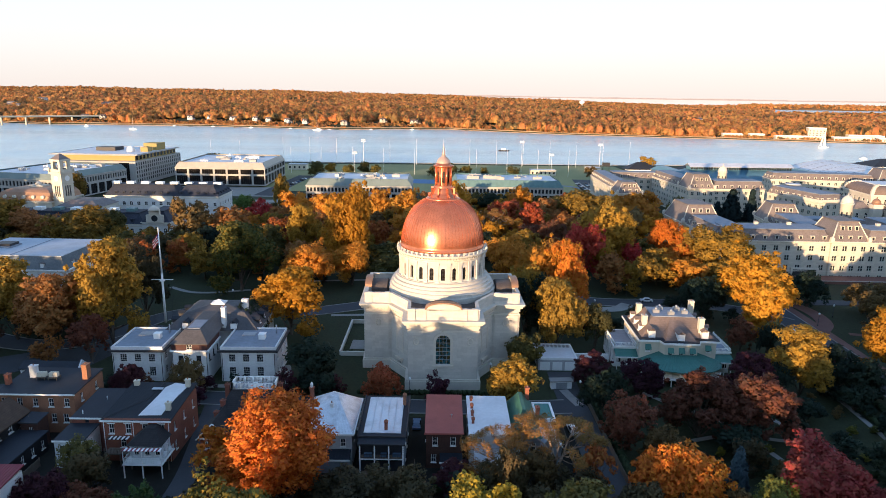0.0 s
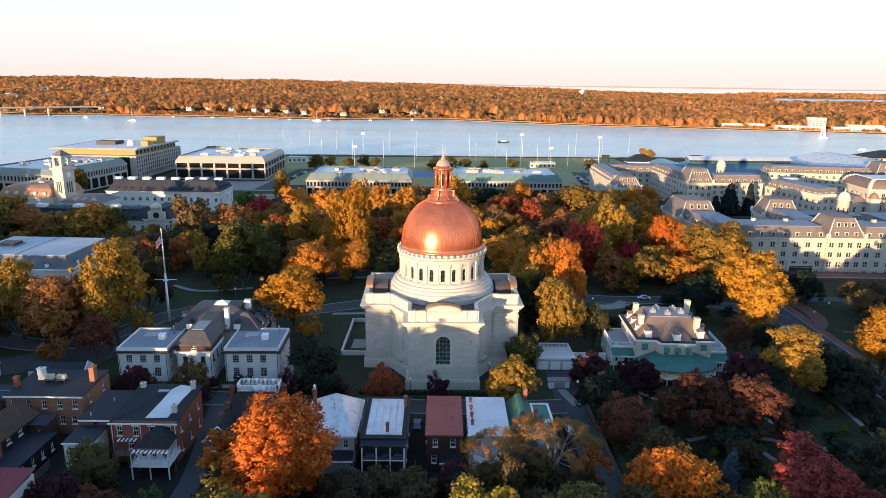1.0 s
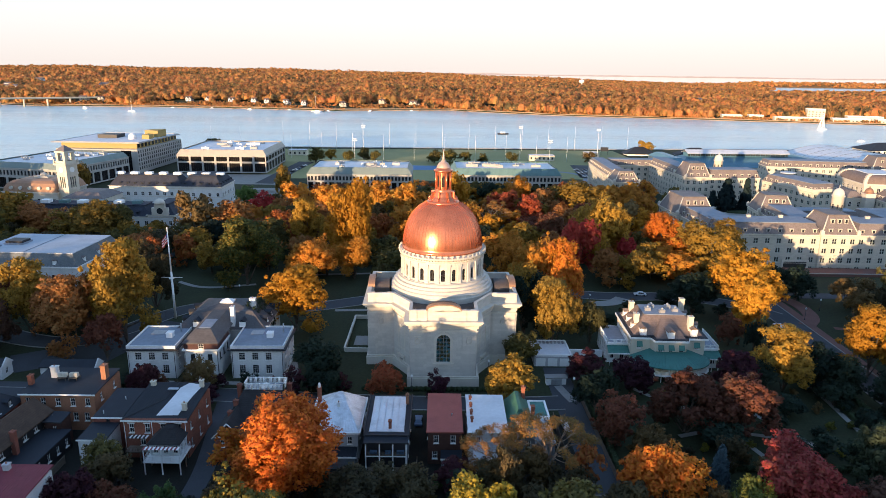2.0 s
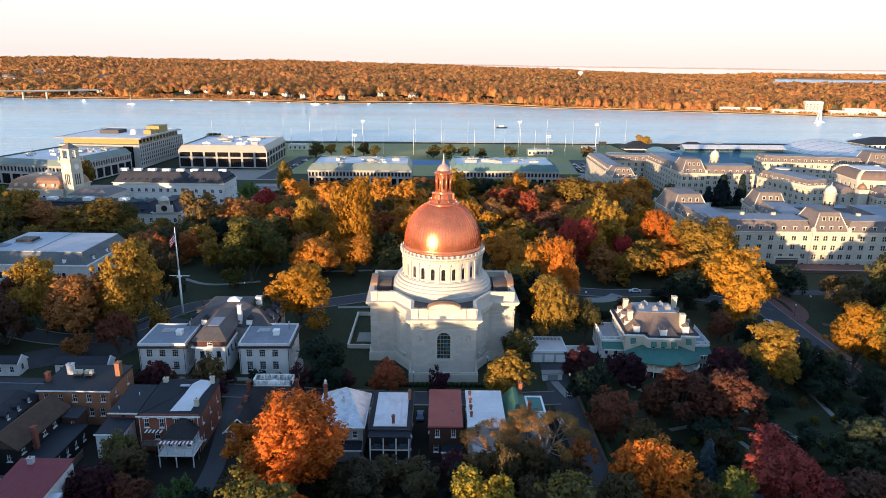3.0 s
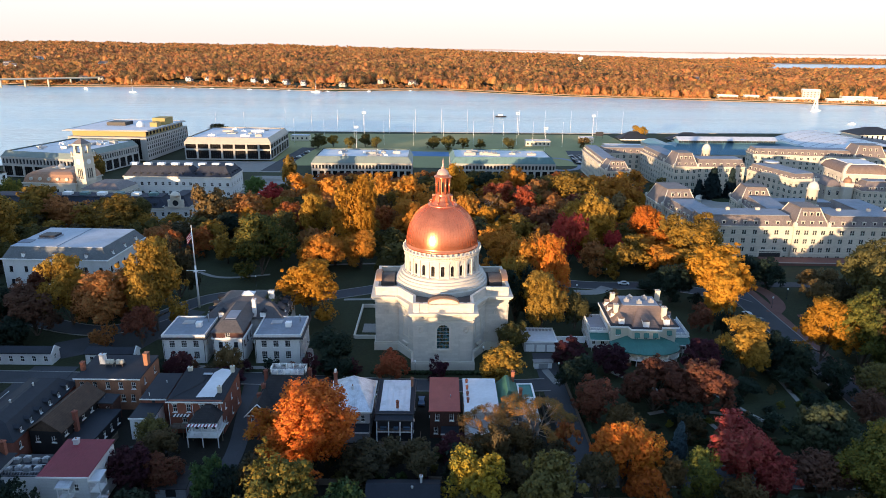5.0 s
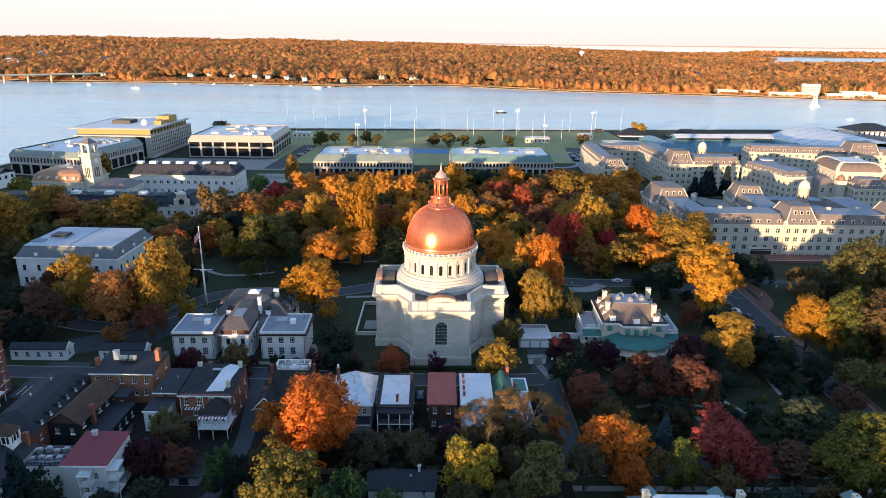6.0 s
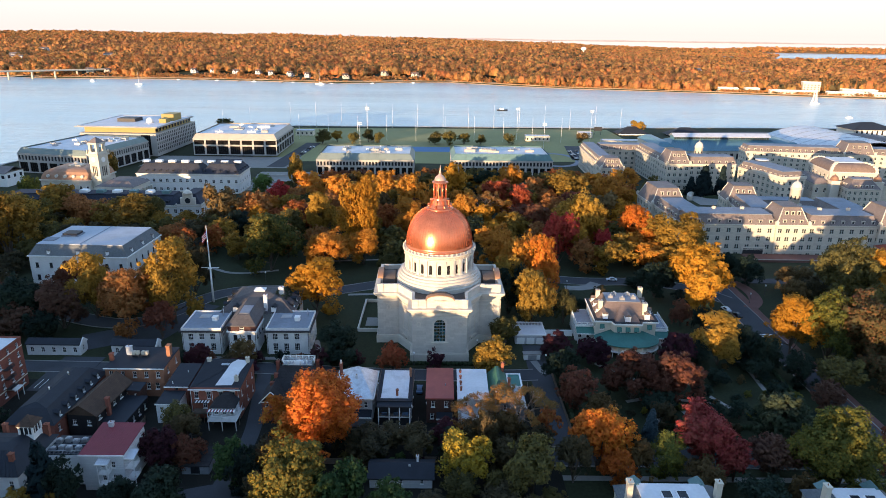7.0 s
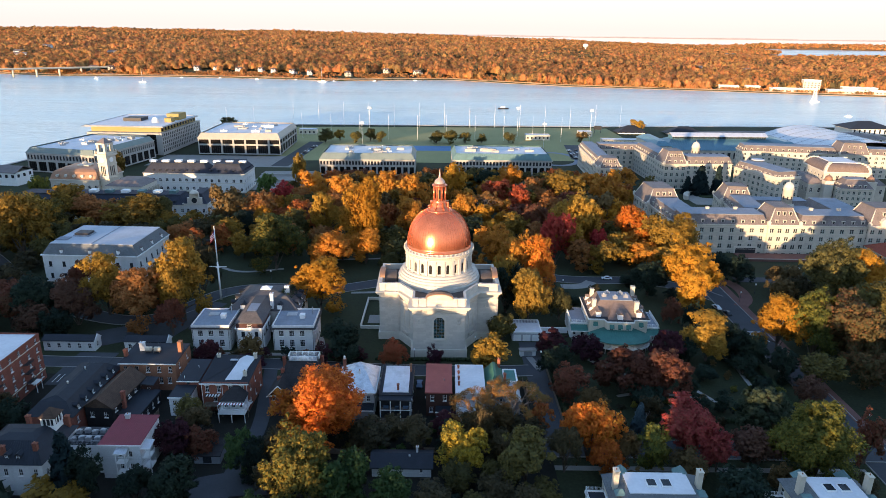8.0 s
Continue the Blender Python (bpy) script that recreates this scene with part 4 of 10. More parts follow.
    holes = [(step * (k + 0.5) - 0.55, step * (k + 0.5) + 0.55, 24.5, 27.8, True) for k in range(24)]
    a_off = -math.pi / 2 - step * 0.5 / R
    facade(bm, lambda u, v, d: ((R - d) * math.cos(u / R + a_off), (R - d) * math.sin(u / R + a_off), v), us, (24.0, 29.2), holes, 0.55)
    part("drum", bm, LIMESTONE, top)
    gl = bmesh.new()
    box(gl, -0.6, 0.6, 0.0, 0.05, 0, 3.3)
    glm = bpy.data.meshes.new("pane")
    gl.to_mesh(glm), glm.materials.append(DARK_GLASS)
    lv = bmesh.new()
    for k in range(9):
        box(lv, -0.55, 0.55, -0.1, 0.0, 0.2 + 0.35 * k, 0.27 + 0.35 * k)
    box(lv, -0.04, 0.04, -0.12, 0.0, 0, 3.3)
    lvm = bpy.data.meshes.new("window")
    lv.to_mesh(lvm), lvm.materials.append(DARK_METAL)
    pl = bmesh.new()
    box(pl, -0.42, 0.42, -0.28, 0.2, 24.0, 28.6), box(pl, -0.55, 0.55, -0.4, 0.2, 28.6, 29.2), box(pl, -0.5, 0.5, -0.36, 0.2, 24.0, 24.4)
    plm = bpy.data.meshes.new("drum_pilaster")
    pl.to_mesh(plm), plm.materials.append(LIMESTONE)
    for k in range(24):
        a = -90 + 15 * k
        c, s = math.cos(radians(a)), math.sin(radians(a))
        w = part("drum_window", lvm, None, top, at=pose((R - 0.5) * c, (R - 0.5) * s, 24.5, 0, 0, a + 90))
        part("pane", glm, None, w)
        c, s = math.cos(radians(a + 7.5)), math.sin(radians(a + 7.5))
        part("drum_pilaster", plm, None, top, at=pose(R * c, R * s, 0, 0, 0, a + 97.5))
    bm = bmesh.new()
    lathe(bm, [(11.3, 29.1), (11.75, 29.2), (11.75, 29.6), (11.55, 29.65), (11.55, 30.2), (12.0, 30.35), (12.3, 30.6), (12.35, 31.0), (11.2, 31.1), (11.2, 31.5), (10.7, 31.6)], 96, smooth=False)
    for k in range(96):
        a = 2 * math.pi * k / 96
        p = [(r * math.cos(a + t), r * math.sin(a + t)) for r, t in ((11.5, -0.014), (12.1, -0.014), (12.1, 0.014), (11.5, 0.014))]
        prism(bm, p, 30.05, 30.35)
    part("drum_cornice", bm, TRIM_STONE, top)
    # cresting of small antefixes on the rim
    af = bmesh.new()
    box(af, -0.22, 0.22, -0.1, 0.1, 0, 0.45), frustum(af, (-0.22, 0.22, -0.1, 0.1, 0.45), (-0.04, 0.04, -0.03, 0.03, 0.8))
    afm = bpy.data.meshes.new("antefix")
    af.to_mesh(afm), afm.materials.append(TRIM_STONE)
    for k in range(48):
        a = 7.5 * k + 3.75
        part("antefix", afm, None, top, at=pose(12.15 * math.cos(radians(a)), 12.15 * math.sin(radians(a)), 31.0, 0, 0, a + 90))
    # dome
    bm = bmesh.new()
    prof = [(11.3, 31.5), (11.3, 32.0), (11.1, 32.15)] + [(11.1 * math.cos(t) ** 0.82, 32.15 + 12.7 * math.sin(t)) for t in (radians(3 * k) for k in range(1, 25))] + [(4.1, 44.4)]
    prof = [p for i, p in enumerate(prof) if i == 0 or p[0] <= prof[i - 1][0] + 1e-6 and p[1] >= prof[i - 1][1] - 1e-6]
    lathe(bm, prof, 96)
    dome = part("dome", bm, COPPER, top, "bright copper sheet dome")
    rib = bmesh.new()
    for wdt, dd in ((0.035, 0.08),):
        rows = []
        for t in (radians(4 + 67 * k / 20) for k in range(21)):
            r, z = 11.1 * math.cos(t) ** 0.82, 32.15 + 12.7 * math.sin(t)
            nr = Vector((math.cos(t) / 10.75, 0, math.sin(t) / 12.9)).normalized() * dd
            rows.append([rib.verts.new((r + q * nr.x, s * wdt, z + q * nr.z)) for s, q in ((-1, -0.5), (-1, 1), (1, 1), (1, -0.5))])
        for a, b in zip(rows, rows[1:]):
            for k in range(3):
                rib.faces.new((a[k], a[k + 1], b[k + 1], b[k]))
    ribm = bpy.data.meshes.new("rib")
    rib.to_mesh(ribm), ribm.materials.append(COPPER)
    for k in range(72):
        part("rib", ribm, None, dome, at=pose(0, 0, 0, 0, 0, 5 * k + 2.5))
    # lantern
    bm = bmesh.new()
    lathe(bm, [(4.2, 43.6), (4.5, 43.9), (4.5, 44.4), (4.2, 44.6), (3.6, 44.7), (3.6, 45.2), (3.1, 45.5), (2.8, 46.0), (2.75, 46.6), (2.5, 46.9), (2.35, 47.3), (2.35, 47.7), (2.2, 47.9)], 48)
    lan = part("lantern", bm, COPPER, top, "copper lantern with arched openings and spire")
    for k in range(8):
        bm = bmesh.new()
        for j in range(6):
            a0, a1 = math.pi * j / 6, math.pi * (j + 1) / 6
            tube(bm, (3.7 + 0.5 * math.cos(a0), 0, 44.9 + 0.55 * math.sin(a0)), (3.7 + 0.5 * math.cos(a1), 0, 44.9 + 0.55 * math.sin(a1)), 0.28, n=6)
        box(bm, 2.2, 3.4, -0.22, 0.22, 45.0, 47.2)
        part("scroll_bracket", bm, COPPER, lan, at=pose(0, 0, 0, 0, 0, 45 * k + 22.5))
    bm = bmesh.new()
    Rl = 2.1
    st = 2 * math.pi * Rl / 8
    facade(bm, lambda u, v, d: ((Rl - d) * math.cos(u / Rl - math.pi / 2 - math.pi / 8), (Rl - d) * math.sin(u / Rl - math.pi / 2 - math.pi / 8), v), [st * k / 2 for k in range(17)], (47.8, 52.6), [(st * (k + 0.5) - 0.36, st * (k + 0.5) + 0.36, 48.6, 51.6, True) for k in range(8)], 0.3)
    for k in range(8):
        a = math.pi / 4 * k + math.pi / 8
        tube(bm, (2.22 * math.cos(a), 2.22 * math.sin(a), 47.8), (2.22 * math.cos(a), 2.22 * math.sin(a), 52.6), 0.2, n=8)
    part("lantern_stage", bm, COPPER, lan)
    # solid dark core: the shade inside the lantern put into its colour
    bm = bmesh.new()
    lathe(bm, [(1.62, 47.9), (1.62, 52.4)], 16)
    part("lantern_core", bm, DARK_METAL, lan, "dark core standing in for the shaded lantern inside")
    bm = bmesh.new()
    lathe(bm, [(2.2, 52.5), (2.65, 52.7), (2.7, 53.05), (2.1, 53.15), (1.95, 53.6)], 32)
    part("lantern_cornice", bm, COPPER, lan)
    bm = bmesh.new()
    lathe(bm, [(1.9, 53.6), (1.85, 53.8), (1.7, 54.25), (1.4, 54.75), (0.95, 55.15), (0.6, 55.3), (0.55, 55.6), (0.4, 55.75)], 32)
    part("lantern_cap", bm, PALE_COPPER, lan, "pale weathered copper lantern cap")
    bm = bmesh.new()
    lathe(bm, [(0.5, 55.7), (0.36, 56.1), (0.26, 56.8), (0.14, 57.8), (0.04, 58.7)], 16)
    part("finial", bm, PALE_COPPER, lan, "pale spire tip")


chapel()

# ---- town houses on the near street ----


def at_base(name, label, cx, cy, rz=0.0, category="house", group="town houses", z=0.0):
    return thing(name, label, category, pose(cx, cy, z, 0, 0, rz), group)


def flat_roof(parent, x0, x1, y0, y1, z, material, edge=None, lip=0.35, over=0.25):
    """A flat roof with a raised edge all round."""
    bm = bmesh.new()
    box(bm, x0 + 0.02, x1 - 0.02, y0 + 0.02, y1 - 0.02, z, z + 0.12)
    roof = part("roof", bm, material, parent)
    bm = bmesh.new()
    for a in ((x0 - over, x1 + over, y0 - over, y0 + 0.2), (x0 - over, x1 + over, y1 - 0.2, y1 + over), (x0 - over, x0 + 0.2, y0 + 0.2, y1 - 0.2), (x1 - 0.2, x1 + over, y0 + 0.2, y1 - 0.2)):
        box(bm, *a, z - 0.3, z + lip)
    part("roof_edge", bm, edge or WHITE_PAINT, parent)
    return roof


def shed_roof(parent, x0, x1, y0, y1, zf, zb, material, over=0.35, step=0.6, edge=None):
    """A metal roof that falls from the back (y1, zb) to the front (y0, zf), with standing seams and a gutter board."""
    bm = bmesh.new()
    v = [bm.verts.new(p) for p in ((x0 - over, y0 - over, zf), (x1 + over, y0 - over, zf), (x1 + over, y1 + over, zb), (x0 - over, y1 + over, zb),
                                   (x0 - over, y0 - over, zf - 0.2), (x1 + over, y0 - over, zf - 0.2), (x1 + over, y1 + over, zb - 0.2), (x0 - over, y1 + over, zb - 0.2))]
    for q in ((0, 1, 2, 3), (7, 6, 5, 4), (0, 4, 5, 1), (1, 5, 6, 2), (2, 6, 7, 3), (3, 7, 4, 0)):
        bm.faces.new([v[i] for i in q])
    roof = part("roof", bm, material, parent)
    if step:
        bm = bmesh.new()
        seams(bm, 0, 0, y0 - over, y1 + over, lambda x, y: zf + (zb - zf) * (y - y0 + over) / (y1 - y0 + 2 * over), 1)
        me = bpy.data.meshes.new("seam")
        bm.to_mesh(me)
        me.materials.append(material)
        n = round((x1 - x0 + 2 * over) / step)
        for k in range(n + 1):
            part("seam", me, None, roof, at=pose(x0 - over + (x1 - x0 + 2 * over) * k / n, 0, 0))
    bm = bmesh.new()
    box(bm, x0 - over - 0.12, x1 + over + 0.12, y0 - over - 0.12, y0 - over - 0.002, zf - 0.28, zf + 0.05)
    part("gutter", bm, edge or WHITE_PAINT, parent)
    return roof


def post(parent, x, y, z0, z1, w=0.16, material=None):
    bm = bmesh.new()
    box(bm, x - w / 2, x + w / 2, y - w / 2, y + w / 2, z0, z1)
    return part("post", bm, material or WHITE_PAINT, parent)


def rail_part(parent, p, q, z, material=None, h=1.0):
    bm = bmesh.new()
    railing(bm, p, q, z, h)
    return part("railing", bm, material or WHITE_PAINT, parent)


def slab(parent, name, x0, x1, y0, y1, z0, z1, material):
    bm = bmesh.new()
    box(bm, x0, x1, y0, y1, z0, z1)
    return part(name, bm, material, parent)


def dormer(parent, x, y, z, w=1.5, h=1.5, d=2.0, facing="S", roof=None, wall=None):
    """A gabled dormer whose front stands at x, y with its sill at z."""
    m = pose(x, y, z, 0, 0, TURN[facing])
    bm = bmesh.new()
    box(bm, -w / 2, w / 2, 0, d, -0.3, h)
    dm = part("dormer", bm, wall or WHITE_PAINT, parent, at=m)
    bm = bmesh.new()
    gable(bm, -w / 2 - 0.2, w / 2 + 0.2, -0.2, d + 0.3, h, h + w * 0.42, "y", 0.12)
    gable_wall(bm, -w / 2, w / 2, 0.0, h - 0.12, h + w * 0.34, 0.2)
    part("dormer_roof", bm, roof or SHINGLE, dm)
    mf, mg = window_mesh(w * 0.62, h * 0.8, "sash")
    part("dormer_window", mf, None, dm, at=pose(0, -0.03, 0.12))
    part("pane", mg, None, dm, at=pose(0, -0.04, 0.12))


def porch_house():
    h = at_base("house", "grey house with pale metal roof and two-storey white porch", -11.2, -52.8)
    walls(h, GREY_SIDING, (-4.3, 4.3, -7.5, 7.6), 0, 7.6, [("W", 3, 0.9, 4.6, 6.2, "sash"), ("E", 3, 0.9, 4.6, 6.2, "sash"), ("S", 2, 1.0, 4.7, 6.3, "sash"), ("E", 3, 0.9, 1.2, 2.8, "sash")])
    shed_roof(h, -4.3, 4.3, -7.2, 7.6, 7.6, 8.5, DARK_TIN, 0.3, 0, DARK_METAL)
    shed_roof(h, -3.5, 3.4, -6.3, 6.9, 7.76, 8.58, TIN, 0.1, 1.4, TIN)
    for x in (-4.75, 4.6):
        slab(h, "side_trim", x, x + 0.15, -7.6, 7.9, 7.3, 8.75, DARK_METAL)
    shed_roof(h, -4.2, 4.2, -9.3, -7.7, 7.05, 7.3, DARK_TIN, 0.25, 0.6, DARK_METAL)
    for z in (0.35, 3.9):
        slab(h, "porch_floor", -4.3, 4.3, -9.3, -7.55, z - 0.25, z, WOOD)
    # dark sheet across the back wall, standing in for the porch's inner shade
    slab(h, "porch_shade_sheet", -4.2, 4.2, -7.8, -7.56, 0.36, 6.7, DARK_METAL)
    for x in (-4.1, -1.3, 1.4, 4.1):
        post(h, x, -9.2, 0, 7.0, 0.26)
    for a, b in ((-4.0, -1.4), (-1.2, 1.3), (1.5, 4.0)):
        rail_part(h, (a, -9.2), (b, -9.2), 3.9, DARK_METAL, 0.8)
    for x, w in ((-2.6, 1.5), (0.4, 1.2), (2.9, 1.6)):
        slab(h, "bench", x - w / 2, x + w / 2, -8.7, -8.1, 3.9, 4.5, CAR_BLUE)
    slab(h, "beam", -4.2, 4.2, -9.32, -9.1, 6.7, 7.0, WHITE_PAINT)
    slab(h, "beam", -4.2, 4.2, -9.32, -9.1, 3.62, 3.88, WHITE_PAINT)
    chimney(h, 0.6, -5.2, 7.6, 9.6, 0.6, 0.6, BRICK)
    chimney(h, 3.7, 4.4, 8.0, 10.6, 0.6, 0.8, BRICK_ORANGE)


def red_roof_house():
    h = at_base("house", "narrow brown shingled house with faded red metal roof", 0.7, -51.5)
    walls(h, BROWN_SIDING, (-3.5, 3.5, -7.3, 7.3), 0, 7.6, [("S", 2, 1.0, 4.9, 6.7, "sash"), ("S", 1, 1.0, 1.3, 3.0, "sash", 0.4, 2.6), ("W", 3, 0.9, 4.6, 6.2, "sash"), ("E", 3, 0.9, 4.6, 6.2, "sash")])
    shed_roof(h, -3.5, 3.5, -7.3, 7.3, 7.7, 8.5, RED_TIN, 0.25, 0.55, RED_TIN)
    slab(h, "lean_to", -0.6, 3.4, -9.6, -7.35, 0, 2.7, GREY_SIDING)
    shed_roof(h, -0.6, 3.4, -9.4, -7.6, 2.7, 3.4, DARK_TIN, 0.2, 0.5)
    bm = bmesh.new()
    for z, r in ((9.1, 0.22),):
        lathe(bm, [(0.1, 8.2), (0.1, 8.7), (0.2, 8.75), (0.05, 8.95)], 8, 1.5, -2.0)
    part("roof_vent", bm, GREY_METAL, h)


def white_roof_house():
    h = at_base("house", "pale house with flat white roof and low rear wing", 9.6, -52.2)
    walls(h, CLAPBOARD, (-3.9, 3.9, -7.4, 7.4), 0, 7.9, [("S", 2, 0.9, 5.2, 6.9, "sash"), ("W", 4, 0.9, 4.8, 6.4, "sash"), ("E", 3, 0.9, 4.8, 6.4, "sash")])
    shed_roof(h, -3.9, 3.9, -7.4, 7.4, 8.1, 8.6, WHITE_ROOF, 0.3, 0, WHITE_PAINT)
    for y in (-3.6, -0.6, 2.4, 5.6):
        chimney(h, -3.2, y, 8.0, 9.3, 0.5, 0.6, BRICK)
    walls(h, CLAPBOARD, (-2.9, 2.6, -11.4, -7.45), 0, 4.6, [("S", 2, 0.9, 1.2, 2.8, "sash")], name="rear_wall")
    shed_roof(h, -2.9, 2.6, -11.4, -7.7, 4.7, 5.8, TIN, 0.3, 0.6)


def green_roof_house():
    h = at_base("house", "house with dark green gabled metal roof and dormer", 18.2, -51.0)
    walls(h, GREY_SIDING, (-4.1, 1.4, -7.0, 7.2), 0, 6.4, [("S", 2, 0.9, 3.6, 5.2, "sash"), ("W", 3, 0.9, 3.6, 5.2, "sash")])
    bm = bmesh.new()
    frustum(bm, (-4.4, 1.7, -7.3, 7.5, 6.3), (-1.7, -1.0, -1.6, 6.6, 9.6))
    rf = part("roof", bm, GREEN_TIN, h)
    bm = bmesh.new()
    for k in range(10):
        x = -4.2 + 0.6 * k
        tube(bm, (x, -7.2, 6.36), (-1.7 + 0.08 * k, -1.7, 9.62), 0.04, n=4)
    seam_part(bm, GREEN_TIN, rf)
    dormer(h, -2.0, -5.0, 7.2, 1.1, 1.4, 2.0, "S", GREEN_TIN)
    chimney(h, 1.4, -1.4, 6.3, 10.2, 0.7, 0.9, BRICK)
    chimney(h, 0.2, 6.2, 8.0, 10.9, 0.8, 0.8, BRICK)
    walls(h, GREY_SIDING, (1.6, 5.2, 0.0, 7.0), 0, 6.6, [("E", 2, 0.9, 3.6, 5.2, "sash")], name="side_wall")
    flat_roof(h, 1.6, 5.2, 0.0, 7.0, 6.6, PORCH_GREEN)
    walls(h, GREY_SIDING, (1.6, 5.6, -6.8, -0.05), 0, 4.4, [("S", 1, 0.9, 1.4, 3.0, "sash")], name="wing_wall")
    bm = bmesh.new()
    gable(bm, 1.3, 5.9, -7.1, 0.0, 4.4, 6.6)
    gable_wall(bm, 1.6, 5.6, -6.8, 4.35, 6.3)
    part("wing_roof", bm, TIN, h)


def tin_roof_house():
    h = at_base("house", "grey house with streaked silver hipped tin roof", -22.4, -51.4)
    walls(h, GREY_BRICK, (-5.2, 5.2, -7.2, 7.2), 0, 7.2, [("S", 3, 1.0, 4.3, 6.0, "sash"), ("S", 3, 1.0, 1.2, 2.9, "sash"), ("E", 3, 0.9, 4.3, 6.0, "sash"), ("W", 3, 0.9, 4.3, 6.0, "sash")])
    bm = bmesh.new()
    frustum(bm, (-5.6, 5.6, -7.6, 7.6, 7.2), (-0.5, 0.5, 4.6, 5.0, 10.0))
    frustum(bm, (-0.62, 0.62, 4.5, 5.1, 9.85), (-0.2, 0.2, 4.7, 4.9, 10.15))
    rf = part("roof", bm, TIN_SHINY, h, "streaked silver tin roof")
    bm = bmesh.new()
    for k in range(18):
        x = -5.4 + 10.8 * k / 17
        tube(bm, (x, -7.5, 7.27), (x * 0.1, 4.55, 9.98), 0.035, n=4)
        y = -7.2 + 14.4 * k / 17
        for s in (-1, 1):
            tube(bm, (s * 5.55, y, 7.25), (s * 0.55, 4.6 + 0.02 * k, 9.95), 0.03, n=4)
    seam_part(bm, TIN_SHINY, rf)
    bm = bmesh.new()
    for a in ((-5.7, 5.7, -7.75, -7.55), (-5.7, 5.7, 7.55, 7.75), (-5.75, -5.55, -7.55, 7.55), (5.55, 5.75, -7.55, 7.55)):
        box(bm, *a, 6.85, 7.25)
    part("gutter", bm, WHITE_PAINT, h)
    chimney(h, -4.6, 4.2, 7.2, 11.4, 0.8, 0.8, BRICK)
    bm = bmesh.new()
    lathe(bm, [(0.3, 11.3), (0.3, 12.2), (0.1, 12.5)], 10, -4.6, 4.2)
    part("chimney_cowl", bm, WHITE_PAINT, h)
    chimney(h, 0.2, 0.2, 8.4, 9.9, 0.6, 0.6, WHITE_BRICK)
    slab(h, "lean_to", -1.6, 4.8, -9.6, -7.25, 0, 2.9, GREY_SIDING)
    shed_roof(h, -1.6, 4.8, -9.5, -7.5, 2.9, 3.8, DARK_TIN, 0.25, 0.6)


def turreted_house():
    h = at_base("house", "large grey shingled Victorian house with white roof-walk", -39.8, -51.6)
    walls(h, GREY_SIDING, (-5.4, 5.6, -3.0, 7.8), 0, 7.0, [("S", 3, 1.0, 4.2, 5.9, "sash"), ("W", 4, 0.9, 4.2, 5.9, "sash"), ("E", 4, 0.9, 4.2, 5.9, "sash"), ("W", 3, 0.9, 1.2, 2.9, "sash")])
    bm = bmesh.new()
    frustum(bm, (-6.0, 6.2, -3.6, 8.4, 6.9), (-3.5, 5.4, 2.8, 6.2, 11.3))
    part("roof", bm, SHINGLE, h)
    slab(h, "roof_deck", -3.4, 5.3, 2.9, 6.1, 11.3, 11.45, GREY_ROOF)
    for p, q in (((-3.4, 2.9), (5.3, 2.9)), ((-3.4, 6.1), (5.3, 6.1)), ((-3.4, 2.9), (-3.4, 6.1)), ((5.3, 2.9), (5.3, 6.1))):
        bm = bmesh.new()
        railing(bm, p, q, 11.45, 1.3, 0.28, 1.9, 0.075)
        part("roof_walk_railing", bm, WHITE_PAINT, h)
    bm = bmesh.new()
    frustum(bm, (-0.4, 2.4, 3.6, 5.4, 11.45), (0.9, 1.1, 4.4, 4.5, 12.3))
    part("skylight", bm, WHITE_PAINT, h)
    for x, y, z in ((-5.0, 5.0, 11.6), (6.0, 5.4, 11.8), (-4.4, 0.0, 10.4), (-4.9, -2.6, 9.2)):
        chimney(h, x, y, 7.0, z, 0.9, 0.8, BRICK_DARK)
    # gabled wing with a timbered front
    walls(h, BRICK_DARK, (-6.8, -1.2, -7.4, -3.05), 0, 6.0, [("S", 2, 0.9, 3.6, 5.2, "sash"), ("W", 2, 0.9, 3.4, 5.0, "sash")], name="wing_wall")
    bm = bmesh.new()
    gable(bm, -7.3, -0.7, -8.0, 0.6, 6.0, 9.4)
    part("wing_roof", bm, SHINGLE, h)
    bm = bmesh.new()
    gable_wall(bm, -6.8, -1.2, -7.45, 5.8, 8.8)
    gb = part("gable", bm, BROWN_SIDING, h)
    bm = bmesh.new()
    for s in (-1, 1):
        tube(bm, (-4.0 + s * 3.3, -8.08, 5.85), (-4.0, -8.08, 9.3), 0.13, n=4)
    box(bm, -7.2, -0.8, -7.65, -7.47, 5.8, 6.05)
    part("bargeboard", bm, WHITE_PAINT, gb)
    mf, mg = window_mesh(1.1, 1.0, "sash")
    part("window", mf, None, h, at=pose(-4.0, -7.58, 6.7))
    part("pane", mg, None, h, at=pose(-4.0, -7.6, 6.7))
    dormer(h, 2.8, -1.6, 7.8, 1.9, 1.4, 3.0, "S", SHINGLE)
    dormer(h, -5.0, 2.4, 7.6, 1.5, 1.3, 2.4, "W", SHINGLE)
    # round-windowed stair bay
    bm = bmesh.new()
    lathe(bm, [(1.5, 6.8), (1.5, 8.6), (1.75, 8.7), (0.1, 10.4)], 16, 5.0, -1.4)
    part("turret", bm, WHITE_PAINT, h, "small white round turret")
    slab(h, "porch", 1.2, 5.6, -6.0, -3.05, 0, 3.1, GREY_SIDING)
    shed_roof(h, 1.2, 5.6, -5.8, -3.2, 3.1, 4.2, SHINGLE, 0.3, 0)


